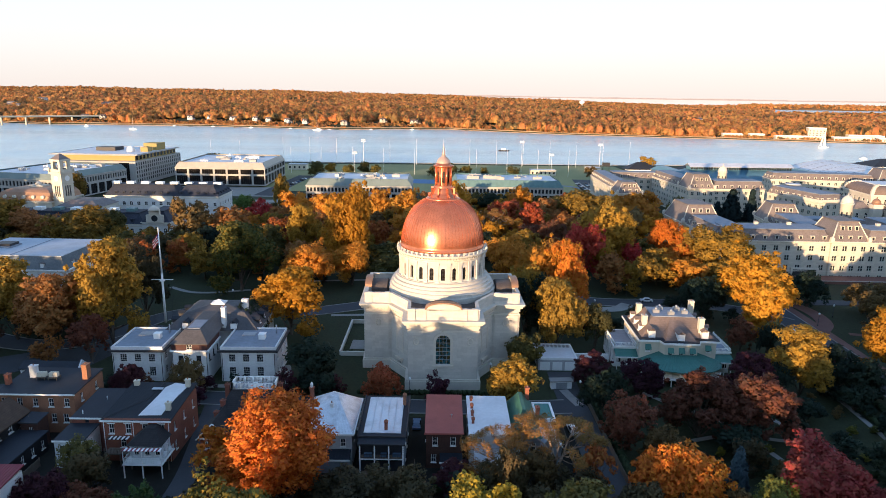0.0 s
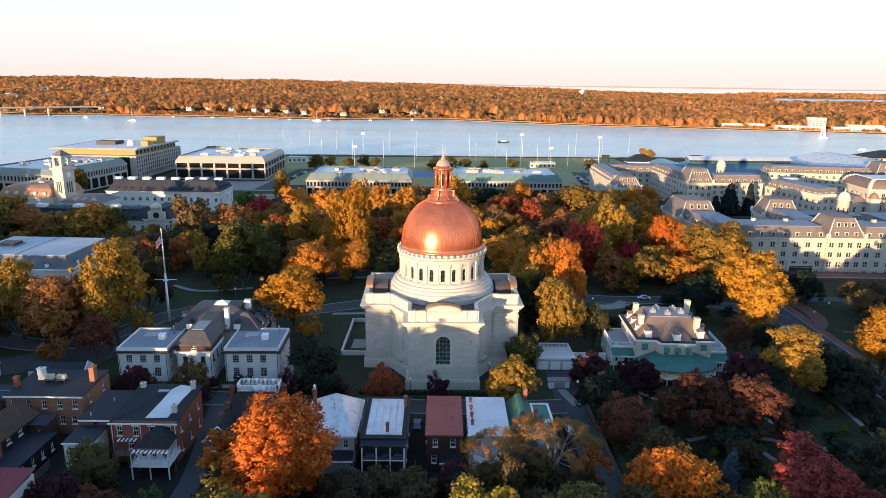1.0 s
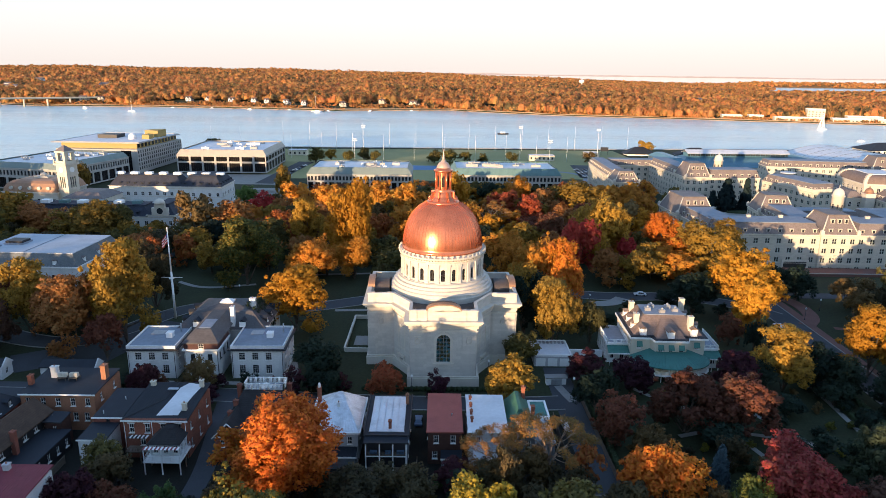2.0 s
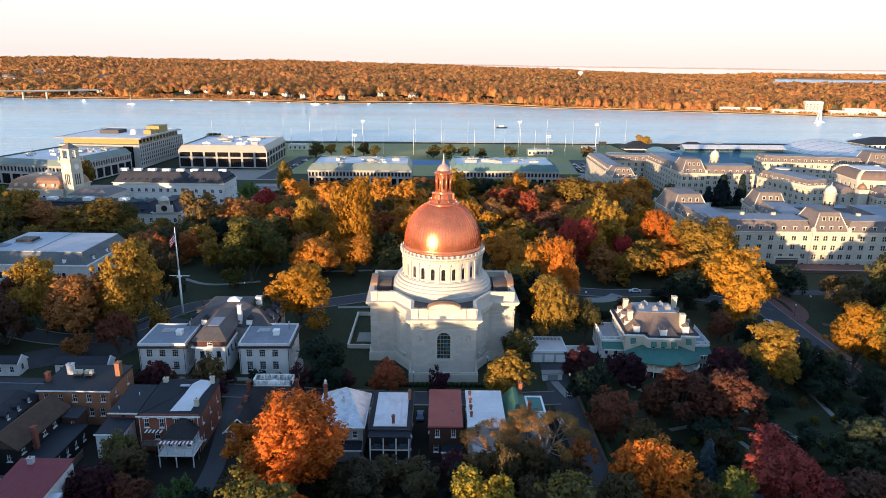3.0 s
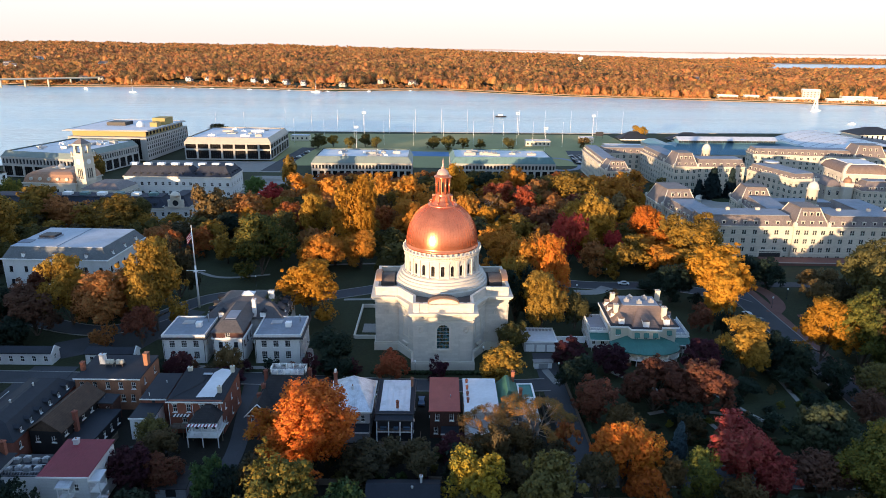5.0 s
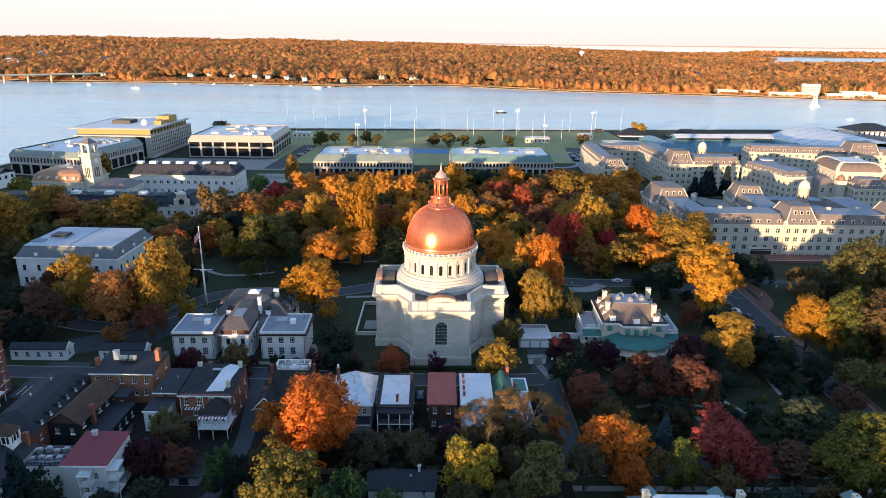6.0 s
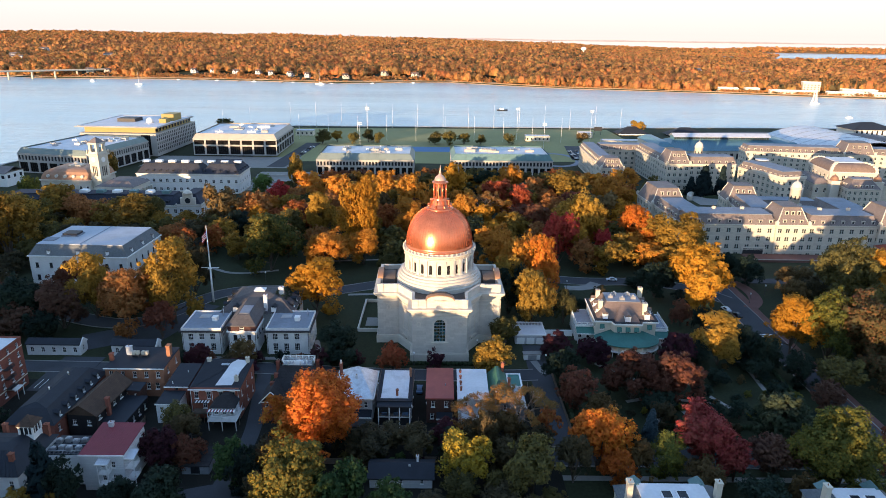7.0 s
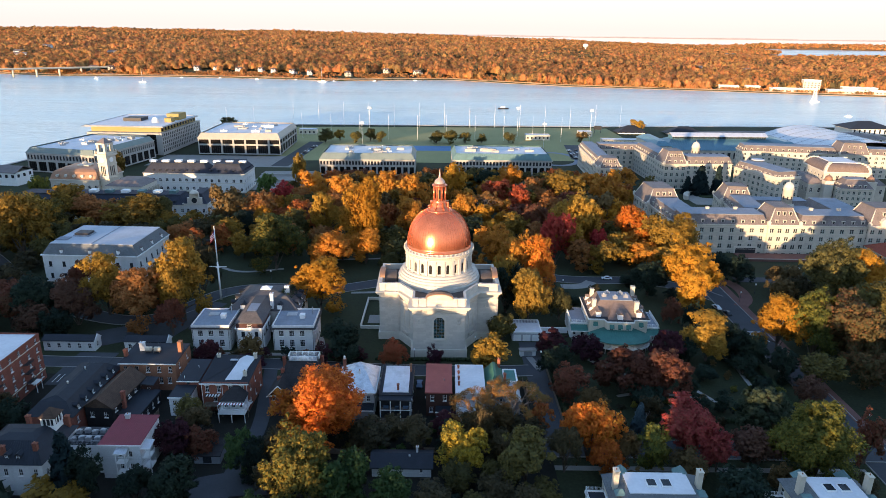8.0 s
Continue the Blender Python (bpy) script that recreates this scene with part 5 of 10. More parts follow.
def brick_double_house():
    h = at_base("house", "red brick house with dark and white metal roof", -59.3, -50.4)
    rows = [("S", 4, 1.05, 5.9, 8.0, "sash"), ("E", 3, 0.9, 5.6, 7.4, "sash"), ("E", 3, 0.9, 1.4, 3.4, "sash"), ("S", 1, 1.1, 3.0, 5.2, "sash", 2.2, 5.2), ("W", 3, 0.9, 5.6, 7.4, "sash")]
    walls(h, BRICK, (-6.5, 6.5, -7.2, 7.2), 0, 8.9, rows)
    shed_roof(h, -6.5, 6.5, -7.2, 7.2, 8.8, 10.0, DARK_TIN, 0.3, 0.5)
    # the white-coated strip on the roof
    bm = bmesh.new()
    zr = lambda x, y: 8.8 + 1.2 * (y + 7.5) / 15.0 + 0.09
    pts = [(-0.2, -5.6), (4.2, -5.4), (4.6, 1.0), (5.4, 6.4), (2.2, 7.2), (0.8, 5.2), (0.6, 1.6)]
    f = [bm.verts.new((x, y, zr(x, y))) for x, y in pts]
    g = [bm.verts.new((x, y, zr(x, y) - 0.2)) for x, y in pts]
    bm.faces.new(f)
    for k in range(len(f)):
        bm.faces.new((f[k], g[k], g[(k + 1) % len(f)], f[(k + 1) % len(f)]))
    part("roof_coating", bm, WHITE_ROOF, h, "white coated strip of roof")
    chimney(h, 5.4, 5.8, 9.0, 11.6, 0.9, 0.7, CREAM_PAINT)
    chimney(h, 4.9, -3.4, 9.0, 10.8, 0.9, 0.7, CREAM_PAINT)
    chimney(h, -5.6, 6.2, 9.2, 11.0, 1.0, 0.8, CREAM_PAINT)
    for x in (-6.3, -0.6, 6.3):
        bm = bmesh.new()
        tube(bm, (x, -7.32, 0), (x, -7.32, 8.6), 0.07, n=6)
        part("downpipe", bm, WHITE_PAINT, h)
    # raised porch with a hipped roof
    slab(h, "porch_deck", -0.3, 7.2, -13.4, -7.25, 2.75, 3.0, WHITE_PAINT)
    for x, y in ((-0.1, -13.2), (3.4, -13.2), (7.0, -13.2), (7.0, -10.2), (-0.1, -10.2)):
        post(h, x, y, 0, 3.0, 0.2, WHITE_PAINT if y < -13 else WOOD)
        post(h, x, y, 3.0, 5.65, 0.14)
    for p, q in (((-0.1, -13.2), (7.0, -13.2)), ((7.0, -13.2), (7.0, -7.5)), ((-0.1, -13.2), (-0.1, -10.2))):
        rail_part(h, p, q, 3.0)
    walls(h, CLAPBOARD, (0.4, 6.4, -11.0, -7.3), 3.0, 6.0, [("S", 3, 0.95, 3.5, 5.2, "sash"), ("E", 2, 0.8, 3.7, 5.2, "sash")], name="porch_room")
    bm = bmesh.new()
    frustum(bm, (0.0, 6.8, -12.1, -7.3, 6.0), (2.7, 4.4, -9.0, -7.4, 8.2))
    part("porch_roof", bm, SHINGLE, h)
    slab(h, "small_deck", -5.6, -0.4, -9.6, -7.25, 2.7, 2.9, WOOD)
    rail_part(h, (-5.5, -9.5), (-0.5, -9.5), 2.9, WOOD)
    for x in (-5.4, -2.6):
        post(h, x, -9.4, 0, 2.8, 0.16, WOOD)
    for k in range(10):
        slab(h, "awning_strip", -5.4 + 0.4 * k, -5.0 + 0.4 * k, -8.5, -7.25, 5.3, 5.42, WHITE_PAINT if k % 2 else DARK_METAL)
    for k in range(18):
        slab(h, "awning_strip", -0.3 + 0.4 * k, 0.1 + 0.4 * k, -13.3, -12.15, 5.65, 5.75, WHITE_PAINT if k % 2 else MAROON_TIN)
    # hip ribs of the old dark roof, and the patch of flashing
    bm = bmesh.new()
    tube(bm, (-6.7, -7.4, 8.9), (-0.6, 1.0, 9.62), 0.07, n=4), tube(bm, (-0.6, 1.0, 9.62), (-0.2, 7.4, 10.1), 0.07, n=4)
    part("ridge_rib", bm, DARK_METAL, h)
    slab(h, "flashing", -1.6, 0.6, 4.0, 4.9, 9.85, 10.05, PALE_ROOF)
    for k in range(4):
        x = -4.9 + 3.25 * k
        slab(h, "lintel", x - 0.75, x + 0.75, -7.28, -7.2, 8.0, 8.2, WHITE_PAINT)


def small_white_house():
    h = at_base("house", "small white house with dark flat roof", -71.2, -57.2)
    walls(h, CLAPBOARD, (-2.8, 2.8, -3.2, 3.0), 0, 5.8, [("S", 2, 1.0, 3.2, 4.8, "sash"), ("E", 1, 0.9, 3.2, 4.8, "sash")])
    shed_roof(h, -2.8, 2.8, -3.2, 2.9, 5.85, 6.2, DARK_TIN, 0.15, 0, WHITE_PAINT)
    walls(h, BRICK_DARK, (-2.6, 3.4, 3.05, 14.5), 0, 7.4, [("S", 1, 0.8, 6.2, 7.0, "plain")], name="rear_wall")
    shed_roof(h, -2.6, 3.4, 3.1, 14.4, 7.4, 8.3, DARK_TIN, 0.2, 0, WHITE_PAINT)
    bm = bmesh.new()
    tube(bm, (-1.0, 4.4, 7.4), (-1.0, 4.4, 8.3), 0.09, n=8)
    tube(bm, (1.2, 10.0, 7.8), (1.2, 10.0, 8.7), 0.09, n=8)
    part("vent_pipe", bm, WHITE_PAINT, h)


def ac_house():
    h = at_base("house", "orange brick house with dark roof and rooftop cooling units", -85.3, -41.0)
    walls(h, BRICK_ORANGE, (-8.2, 8.2, -6.0, 6.0), 0, 8.8, [("S", 5, 1.1, 6.0, 7.9, "sash"), ("E", 2, 1.0, 2.6, 4.4, "sash"), ("S", 2, 1.1, 2.4, 4.4, "sash", 10.5, 15.5), ("E", 2, 1.0, 6.0, 7.9, "sash")])
    shed_roof(h, -8.2, 8.2, -6.0, 6.0, 8.9, 9.5, DARK_TIN, 0.2, 0, WHITE_PAINT)
    chimney(h, 7.2, 1.4, 8.8, 12.6, 1.1, 1.6, BRICK_ORANGE)
    chimney(h, -4.4, 1.6, 8.8, 12.0, 1.5, 1.0, WHITE_BRICK)
    chimney(h, -8.0, -1.8, 8.6, 11.4, 0.9, 1.1, BRICK)
    for x, y in ((-2.2, 0.8), (0.4, 0.8)):
        bm = bmesh.new()
        box(bm, x - 1.0, x + 1.0, y - 0.9, y + 0.9, 9.7, 9.85)
        for sx in (-0.9, 0.9):
            for sy in (-0.8, 0.8):
                box(bm, x + sx - 0.06, x + sx + 0.06, y + sy - 0.06, y + sy + 0.06, 9.0, 9.7)
        st = part("unit_stand", bm, WOOD, h)
        bm = bmesh.new()
        for dx in (-0.5, 0.5):
            box(bm, x + dx - 0.42, x + dx + 0.42, y - 0.45, y + 0.45, 9.85, 10.75)
            lathe(bm, [(0.34, 10.75), (0.34, 10.82), (0.1, 10.84)], 12, x + dx, y)
        part("cooling_unit", bm, CREAM_PAINT, st)


def brown_roof_house():
    h = at_base("house", "near-black sided house with brown shingle roof and fire stair", -89.2, -58.8, -4)
    walls(h, DARK_SIDING, (-4.0, 3.6, -8.4, 8.6), 0, 6.5, [("E", 5, 1.3, 4.6, 6.2, "sash"), ("S", 2, 1.1, 3.6, 5.2, "sash")])
    bm = bmesh.new()
    gable(bm, -4.6, 4.2, -8.9, 9.0, 6.6, 9.6)
    gable_wall(bm, -4.0, 3.6, -8.4, 6.4, 9.2)
    gable_wall(bm, -4.0, 3.6, 8.3, 6.4, 9.2)
    part("roof", bm, BROWN_SHINGLE, h)
    walls(h, DARK_SIDING, (3.65, 9.6, -6.4, 5.4), 0, 3.6, [("S", 2, 1.1, 1.2, 3.0, "sash"), ("E", 4, 1.0, 1.2, 3.0, "sash")], name="wing_wall")
    shed_roof(h, 3.7, 9.6, -6.4, 5.4, 3.7, 4.3, DARK_TIN, 0.3, 0, DARK_METAL)
    walls(h, BROWN_SIDING, (4.2, 7.8, 5.45, 8.8), 0, 6.0, [("S", 1, 0.9, 3.4, 4.9, "sash", 1.2, 3.2)], name="bay_wall")
    shed_roof(h, 4.2, 7.8, 5.5, 8.8, 6.0, 6.5, DARK_TIN, 0.2, 0, DARK_METAL)
    chimney(h, 4.2, -3.6, 3.6, 9.0, 0.9, 0.9, BRICK_DARK)
    bm = bmesh.new()
    for s in (0, 0.9):
        tube(bm, (3.9 + s, 2.2, 0.3), (3.9 + s, 7.6, 5.6), 0.06, n=4)
        tube(bm, (3.9 + s, 2.2, 1.3), (3.9 + s, 7.6, 6.6), 0.04, n=4)
    for k in range(22):
        t = (k + 0.5) / 22
        box(bm, 3.9, 4.8, 2.1 + 5.4 * t, 2.35 + 5.4 * t, 0.3 + 5.3 * t, 0.36 + 5.3 * t)
    part("fire_stair", bm, WOOD, h)


def long_slate_house():
    h = at_base("house", "long brick building with dark hipped roof and dormers", -100.4, -58.6)
    walls(h, BRICK_DARK, (-6.0, 6.0, -13.0, 13.0), 0, 6.6, [("E", 6, 1.0, 3.6, 5.4, "sash"), ("W", 6, 1.0, 3.6, 5.4, "sash"), ("N", 3, 1.0, 3.6, 5.4, "sash")])
    bm = bmesh.new()
    frustum(bm, (-6.5, 6.5, -13.5, 13.5, 6.6), (-3.4, 3.4, -10.5, 10.5, 9.6))
    frustum(bm, (-3.4, 3.4, -10.5, 10.5, 9.6), (-0.4, 0.4, -9.0, 9.0, 10.4))
    part("roof", bm, DARK_TIN, h)
    for k in range(6):
        dormer(h, 5.9, -9.6 + 3.8 * k, 7.0, 1.2, 1.3, 2.4, "E", DARK_TIN, DARK_METAL)
    bm = bmesh.new()
    for x, y in ((0, -3), (0.6, 5)):
        lathe(bm, [(0.18, 9.8), (0.18, 11.0), (0.3, 11.05), (0.1, 11.3)], 8, x, y)
    part("roof_vent", bm, WHITE_PAINT, h)


def apartments():
    h = at_base("apartment_building", "dark red brick apartment block with pale flat roof", -140.0, -53.0, 0, "apartments")
    rows = []
    for k in range(5):
        z = 1.2 + 2.85 * k
        rows += [("E", 7, 1.1, z, z + 1.6, "sash"), ("N", 8, 1.1, z, z + 1.6, "sash"), ("S", 8, 1.1, z, z + 1.6, "sash")]
    walls(h, BRICK_DARK, (-20.0, 20.0, -16.0, 12.5), 0, 14.6, rows)
    flat_roof(h, -20, 20, -16, 12.5, 14.6, WHITE_ROOF, BRICK_DARK, 0.5, 0.1)
    for k in range(2):
        y = -9.5 + 14 * k
        for z in (3.6, 6.5, 9.3):
            slab(h, "balcony", 20.05, 21.4, y - 1.6, y + 1.6, z - 0.15, z, DARK_METAL)
            rail_part(h, (21.35, y - 1.55), (21.35, y + 1.55), z, DARK_METAL, 0.9)
    slab(h, "canopy", 20.05, 22.6, 3.4, 6.4, 2.9, 3.1, WHITE_PAINT)
    for y in (3.6, 6.2):
        post(h, 22.4, y, 0, 2.9, 0.15)
    slab(h, "string_course", 20.0, 20.12, -16, 12.5, 3.2, 3.5, CREAM_PAINT)
    slab(h, "string_course", 20.0, 20.12, -16, 12.5, 12.4, 12.6, CREAM_PAINT)


def low_white_building(cx, w, label):
    h = at_base("low_white_building", label, cx, -20.6, 0, "building", "gate buildings")
    walls(h, WHITE_BRICK, (-w / 2, w / 2, -2.2, 2.2), 0, 3.8, [("S", max(3, round(w / 3.6)), 1.2, 1.0, 2.8, "arch"), ("E", 1, 1.1, 0.9, 2.7, "arch")])
    bm = bmesh.new()
    gable(bm, -w / 2 - 0.3, w / 2 + 0.05, -2.5, 2.5, 3.8, 5.0, "x")
    part("roof", bm, DARK_TIN, h)
    bm = bmesh.new()
    gable_wall(bm, -2.5, 2.5, w / 2 + 0.06, 3.4, 5.4, 0.3, "x")
    part("gable", bm, WHITE_BRICK, h)


def cupola_house():
    h = at_base("house", "white house with dark hipped roof and lit white cupola", -97.2, -86.5)
    walls(h, WHITE_BRICK, (-9.0, 8.0, -7.5, 7.5), 0, 8.6, [("S", 5, 1.0, 5.4, 7.2, "sash"), ("E", 4, 1.0, 4.4, 6.2, "sash")])
    bm = bmesh.new()
    frustum(bm, (-9.5, 8.5, -8.0, 8.0, 8.6), (-5.2, 4.6, -3.0, 3.6, 11.8))
    frustum(bm, (-5.2, 4.6, -3.0, 3.6, 11.8), (-3.0, 2.6, -0.6, 1.2, 12.3))
    rf = part("roof", bm, DARK_TIN, h)
    bm = bmesh.new()
    for k in range(22):
        x = -9.3 + 17.6 * k / 21
        tube(bm, (x, -7.95, 8.66), (-5.2 + 9.8 * k / 21, -3.0, 11.84), 0.035, n=4)
    seam_part(bm, DARK_TIN, rf)
    cup = slab(h, "cupola", 2.9, 6.1, 2.6, 5.8, 10.4, 11.9, WHITE_PAINT)
    tagged(cup, "white square cupola with windows")
    for sx in (-1, 1):
        for sy in (-1, 1):
            slab(cup, "corner_post", 4.5 + sx * 1.5 - 0.2, 4.5 + sx * 1.5 + 0.2, 4.2 + sy * 1.5 - 0.2, 4.2 + sy * 1.5 + 0.2, 11.9, 13.9, WHITE_PAINT)
    slab(cup, "cap", 2.7, 6.3, 2.4, 6.0, 13.9, 14.2, WHITE_PAINT)
    for k in (-0.5, 0.5):
        slab(cup, "mullion", 4.5 + k - 0.08, 4.5 + k + 0.08, 2.65, 5.75, 11.9, 13.9, WHITE_PAINT)
        slab(cup, "mullion", 2.95, 6.05, 4.2 + k - 0.08, 4.2 + k + 0.08, 11.9, 13.9, WHITE_PAINT)
    bm = bmesh.new()
    box(bm, 3.1, 5.9, 2.8, 5.6, 11.9, 13.9)
    part("pane", bm, GLASS, cup)
    bm = bmesh.new()
    frustum(bm, (2.4, 6.6, 2.1, 6.3, 14.2), (4.4, 4.6, 4.1, 4.3, 16.2))
    part("cupola_roof", bm, BROWN_SHINGLE, cup)
    for x, y, z in ((-2.0, 5.4, 13.0), (7.0, 6.2, 12.6), (-1.4, -5.8, 12.2), (5.6, -4.8, 12.4)):
        chimney(h, x, y, 8.4, z, 1.0, 0.8, BRICK)
    for x in (-0.2, 2.4):
        dormer(h, x, -6.6, 9.1, 1.2, 1.2, 2.2, "S", DARK_TIN, DARK_METAL)
    slab(h, "roof_terrace", 8.6, 17.2, 1.0, 8.4, 0, 7.9, WHITE_BRICK)
    slab(h, "terrace_roof", 8.6, 17.2, 1.0, 8.4, 7.9, 8.0, DARK_TIN)
    for k in range(8):
        x, y = 9.8 + 1.9 * (k % 4), 2.6 + 3.0 * (k // 4) + 0.4 * (k % 2)
        bm = bmesh.new()
        box(bm, x - 0.6, x + 0.6, y - 0.5, y + 0.5, 8.02, 8.8 + 0.15 * (k % 3))
        lathe(bm, [(0.42, 8.8 + 0.15 * (k % 3)), (0.42, 8.95 + 0.15 * (k % 3)), (0.1, 8.98 + 0.15 * (k % 3))], 12, x, y)
        part("cooling_unit", bm, GREY_METAL, h)
    for k in range(3):
        bm = bmesh.new()
        tube(bm, (9.0, 2.0 + 2.2 * k, 8.2), (16.8, 2.4 + 2.2 * k, 8.2), 0.1, n=6)
        part("duct", bm, GREY_METAL, h)
    rail_part(h, (8.7, 1.1), (17.1, 1.1), 8.0, GREY_METAL, 0.9)


def maroon_roof_house():
    h = at_base("house", "pale house with maroon metal roof and stacked balconies", -74.2, -81.8)
    walls(h, CLAPBOARD, (-5.0, 4.4, -5.6, 5.6), 0, 9.4, [("S", 2, 0.9, 6.0, 7.6, "sash", 3.4, 8.2), ("S", 2, 0.9, 2.6, 4.2, "sash", 3.4, 8.2), ("E", 2, 0.9, 6.2, 7.8, "sash")])
    shed_roof(h, -5.0, 4.4, -5.6, 5.6, 9.5, 10.3, MAROON_TIN, 0.3, 0.5, WHITE_PAINT)
    for x0, x1, y0, y1 in ((-0.8, 1.6, -7.5, -5.65), (3.6, 6.4, -5.2, -2.4)):
        for z in (2.8, 5.6):
            slab(h, "balcony", x0, x1, y0, y1, z - 0.2, z, WHITE_PAINT)
            rail_part(h, (x0 + 0.05, y0 + 0.05), (x1 - 0.05, y0 + 0.05), z)
            rail_part(h, (x1 - 0.05, y0 + 0.05), (x1 - 0.05, y1), z)
        for x in (x0 + 0.1, x1 - 0.1):
            post(h, x, y0 + 0.1, 0, 8.2)
        shed_roof(h, x0, x1, y0 + 0.2, y1, 8.2, 8.7, TIN, 0.2, 0.5)
    bm = bmesh.new()
    for k in range(14):
        box(bm, 1.8 + 0.26 * k, 2.06 + 0.26 * k, -6.9, -5.8, 2.6 - 0.19 * k, 2.68 - 0.19 * k)
    tube(bm, (1.8, -6.9, 3.5), (5.5, -6.9, 0.9), 0.05, n=4)
    part("outside_stair", bm, WHITE_PAINT, h)
    chimney(h, -2.6, 4.4, 9.6, 11.4, 1.0, 0.9, GREY_BRICK)


def dark_garage():
    h = at_base("garage", "small pale garage with dark gabled roof", -8.0, -82.4, 0, "garage", "garages")
    walls(h, CLAPBOARD, (-7.2, 7.2, -3.2, 3.2), 0, 2.9, [("S", 3, 0.8, 1.2, 2.2, "sash")])
    bm = bmesh.new()
    gable(bm, -7.7, 7.7, -3.8, 3.8, 2.9, 4.7, "x")
    part("roof", bm, DARK_TIN, h)
    bm = bmesh.new()
    gable_wall(bm, -3.2, 3.2, -7.2, 2.8, 4.4, 0.25, "x"), gable_wall(bm, -3.2, 3.2, 6.95, 2.8, 4.4, 0.25, "x")
    part("gable", bm, CLAPBOARD, h)
    chimney(h, 3.7, 0.6, 3.8, 6.2, 0.5, 0.5, WHITE_BRICK)
    bm = bmesh.new()
    lathe(bm, [(0.25, 4.0), (0.32, 4.6), (0.05, 4.8)], 10, 1.9, -0.8)
    part("roof_vent", bm, GREY_METAL, h)


def shed():
    h = at_base("shed", "low grey shed roof beside the drive", -56.6, -78.5, 0, "shed", "garages")
    walls(h, GREY_SIDING, (-3.2, 3.2, -3.0, 3.0), 0, 2.5, [("S", 1, 2.2, 0.1, 2.1, "plain")])
    shed_roof(h, -3.2, 3.2, -3.0, 3.0, 2.6, 3.3, SHINGLE, 0.3, 0, DARK_METAL)


def villa(cx, cy, w, d, label, z=0.0):
    """A large stuccoed house with a hipped roof, flat white roof deck and tall chimneys."""
    h = at_base("villa", label, cx, cy, 0, "house", "villas", z)
    walls(h, CREAM_PAINT, (-w / 2, w / 2, -d / 2, d / 2), 0, 7.6, [("N", 5, 1.1, 4.6, 6.6, "sash"), ("N", 5, 1.1, 1.2, 3.2, "sash"), ("W", 4, 1.1, 4.6, 6.6, "sash")])
    bm = bmesh.new()
    frustum(bm, (-w / 2 - 0.5, w / 2 + 0.5, -d / 2 - 0.5, d / 2 + 0.5, 7.6), (-w / 2 + 3.2, w / 2 - 3.2, -d / 2 + 3.2, d / 2 - 2.6, 10.4))
    part("roof", bm, SHADE_SLATE, h)
    bm = bmesh.new()
    box(bm, -w / 2 + 3.3, w / 2 - 3.3, -d / 2 + 3.3, d / 2 - 2.7, 10.4, 10.6)
    part("roof_deck", bm, WHITE_ROOF, h, "white roof deck")
    bm = bmesh.new()
    for x in (-1.6, 1.6):
        box(bm, x - 1.1, x + 1.1, -1.2, 1.2, 10.6, 10.9)
        box(bm, x - 0.9, x + 0.9, -1.0, 1.0, 10.9, 11.0, 1)
    part("skylight", bm, [WHITE_PAINT, GLASS], h)
    for s in (-1, 1):
        chimney(h, s * (w / 2 - 1.2), 1.0, 7.6, 13.4, 1.1, 1.5, CREAM_PAINT)
        bm = bmesh.new()
        frustum(bm, (s * (w / 2 - 3.6) - 1.6, s * (w / 2 - 3.6) + 1.6, d / 2 - 3.4, d / 2 + 0.4, 9.2), (s * (w / 2 - 3.6) - 0.1, s * (w / 2 - 3.6) + 0.1, d / 2 - 3.2, d / 2 - 0.4, 10.9))
        part("dormer_roof", bm, VERDIGRIS, h)
        bm = bmesh.new()
        frustum(bm, (s * (w / 2 - 1.6) - 1.2, s * (w / 2 - 1.6) + 1.2, -3.0, -0.6, 9.6), (s * (w / 2 - 1.8) - 0.2, s * (w / 2 - 1.8) + 0.2, -1.9, -1.7, 10.5))
        part("dormer_roof", bm, VERDIGRIS, h)
    walls(h, WHITE_PAINT, (-w / 2 - 4.2, -w / 2 - 0.05, -3, 4), 0, 5.0, [("N", 2, 1.1, 1.4, 3.4, "sash")], name="side_porch")
    flat_roof(h, -w / 2 - 4.2, -w / 2 - 0.05, -3, 4, 5.0, DARK_TIN)
    rail_part(h, (-w / 2 - 4.2, 4.05), (-w / 2 - 0.1, 4.05), 5.3)
    rail_part(h, (-w / 2 - 4.25, -3), (-w / 2 - 4.25, 4), 5.3)


porch_house(), red_roof_house(), white_roof_house(), green_roof_house(), tin_roof_house(), turreted_house()
brick_double_house(), small_white_house(), ac_house(), brown_roof_house(), long_slate_house(), apartments()
low_white_building(-122.5, 17, "long low white building with arched windows"), low_white_building(-97, 14, "low white gatehouse with arched windows")
cupola_house(), maroon_roof_house(), dark_garage(), shed()
villa(48.8, -100.4, 20.6, 13, "cream villa with white roof deck and tall chimneys")
villa(87.0, -101.2, 17, 13, "cream villa with small white roof deck")


# ---- civic hall of three blocks, and the mansion ----


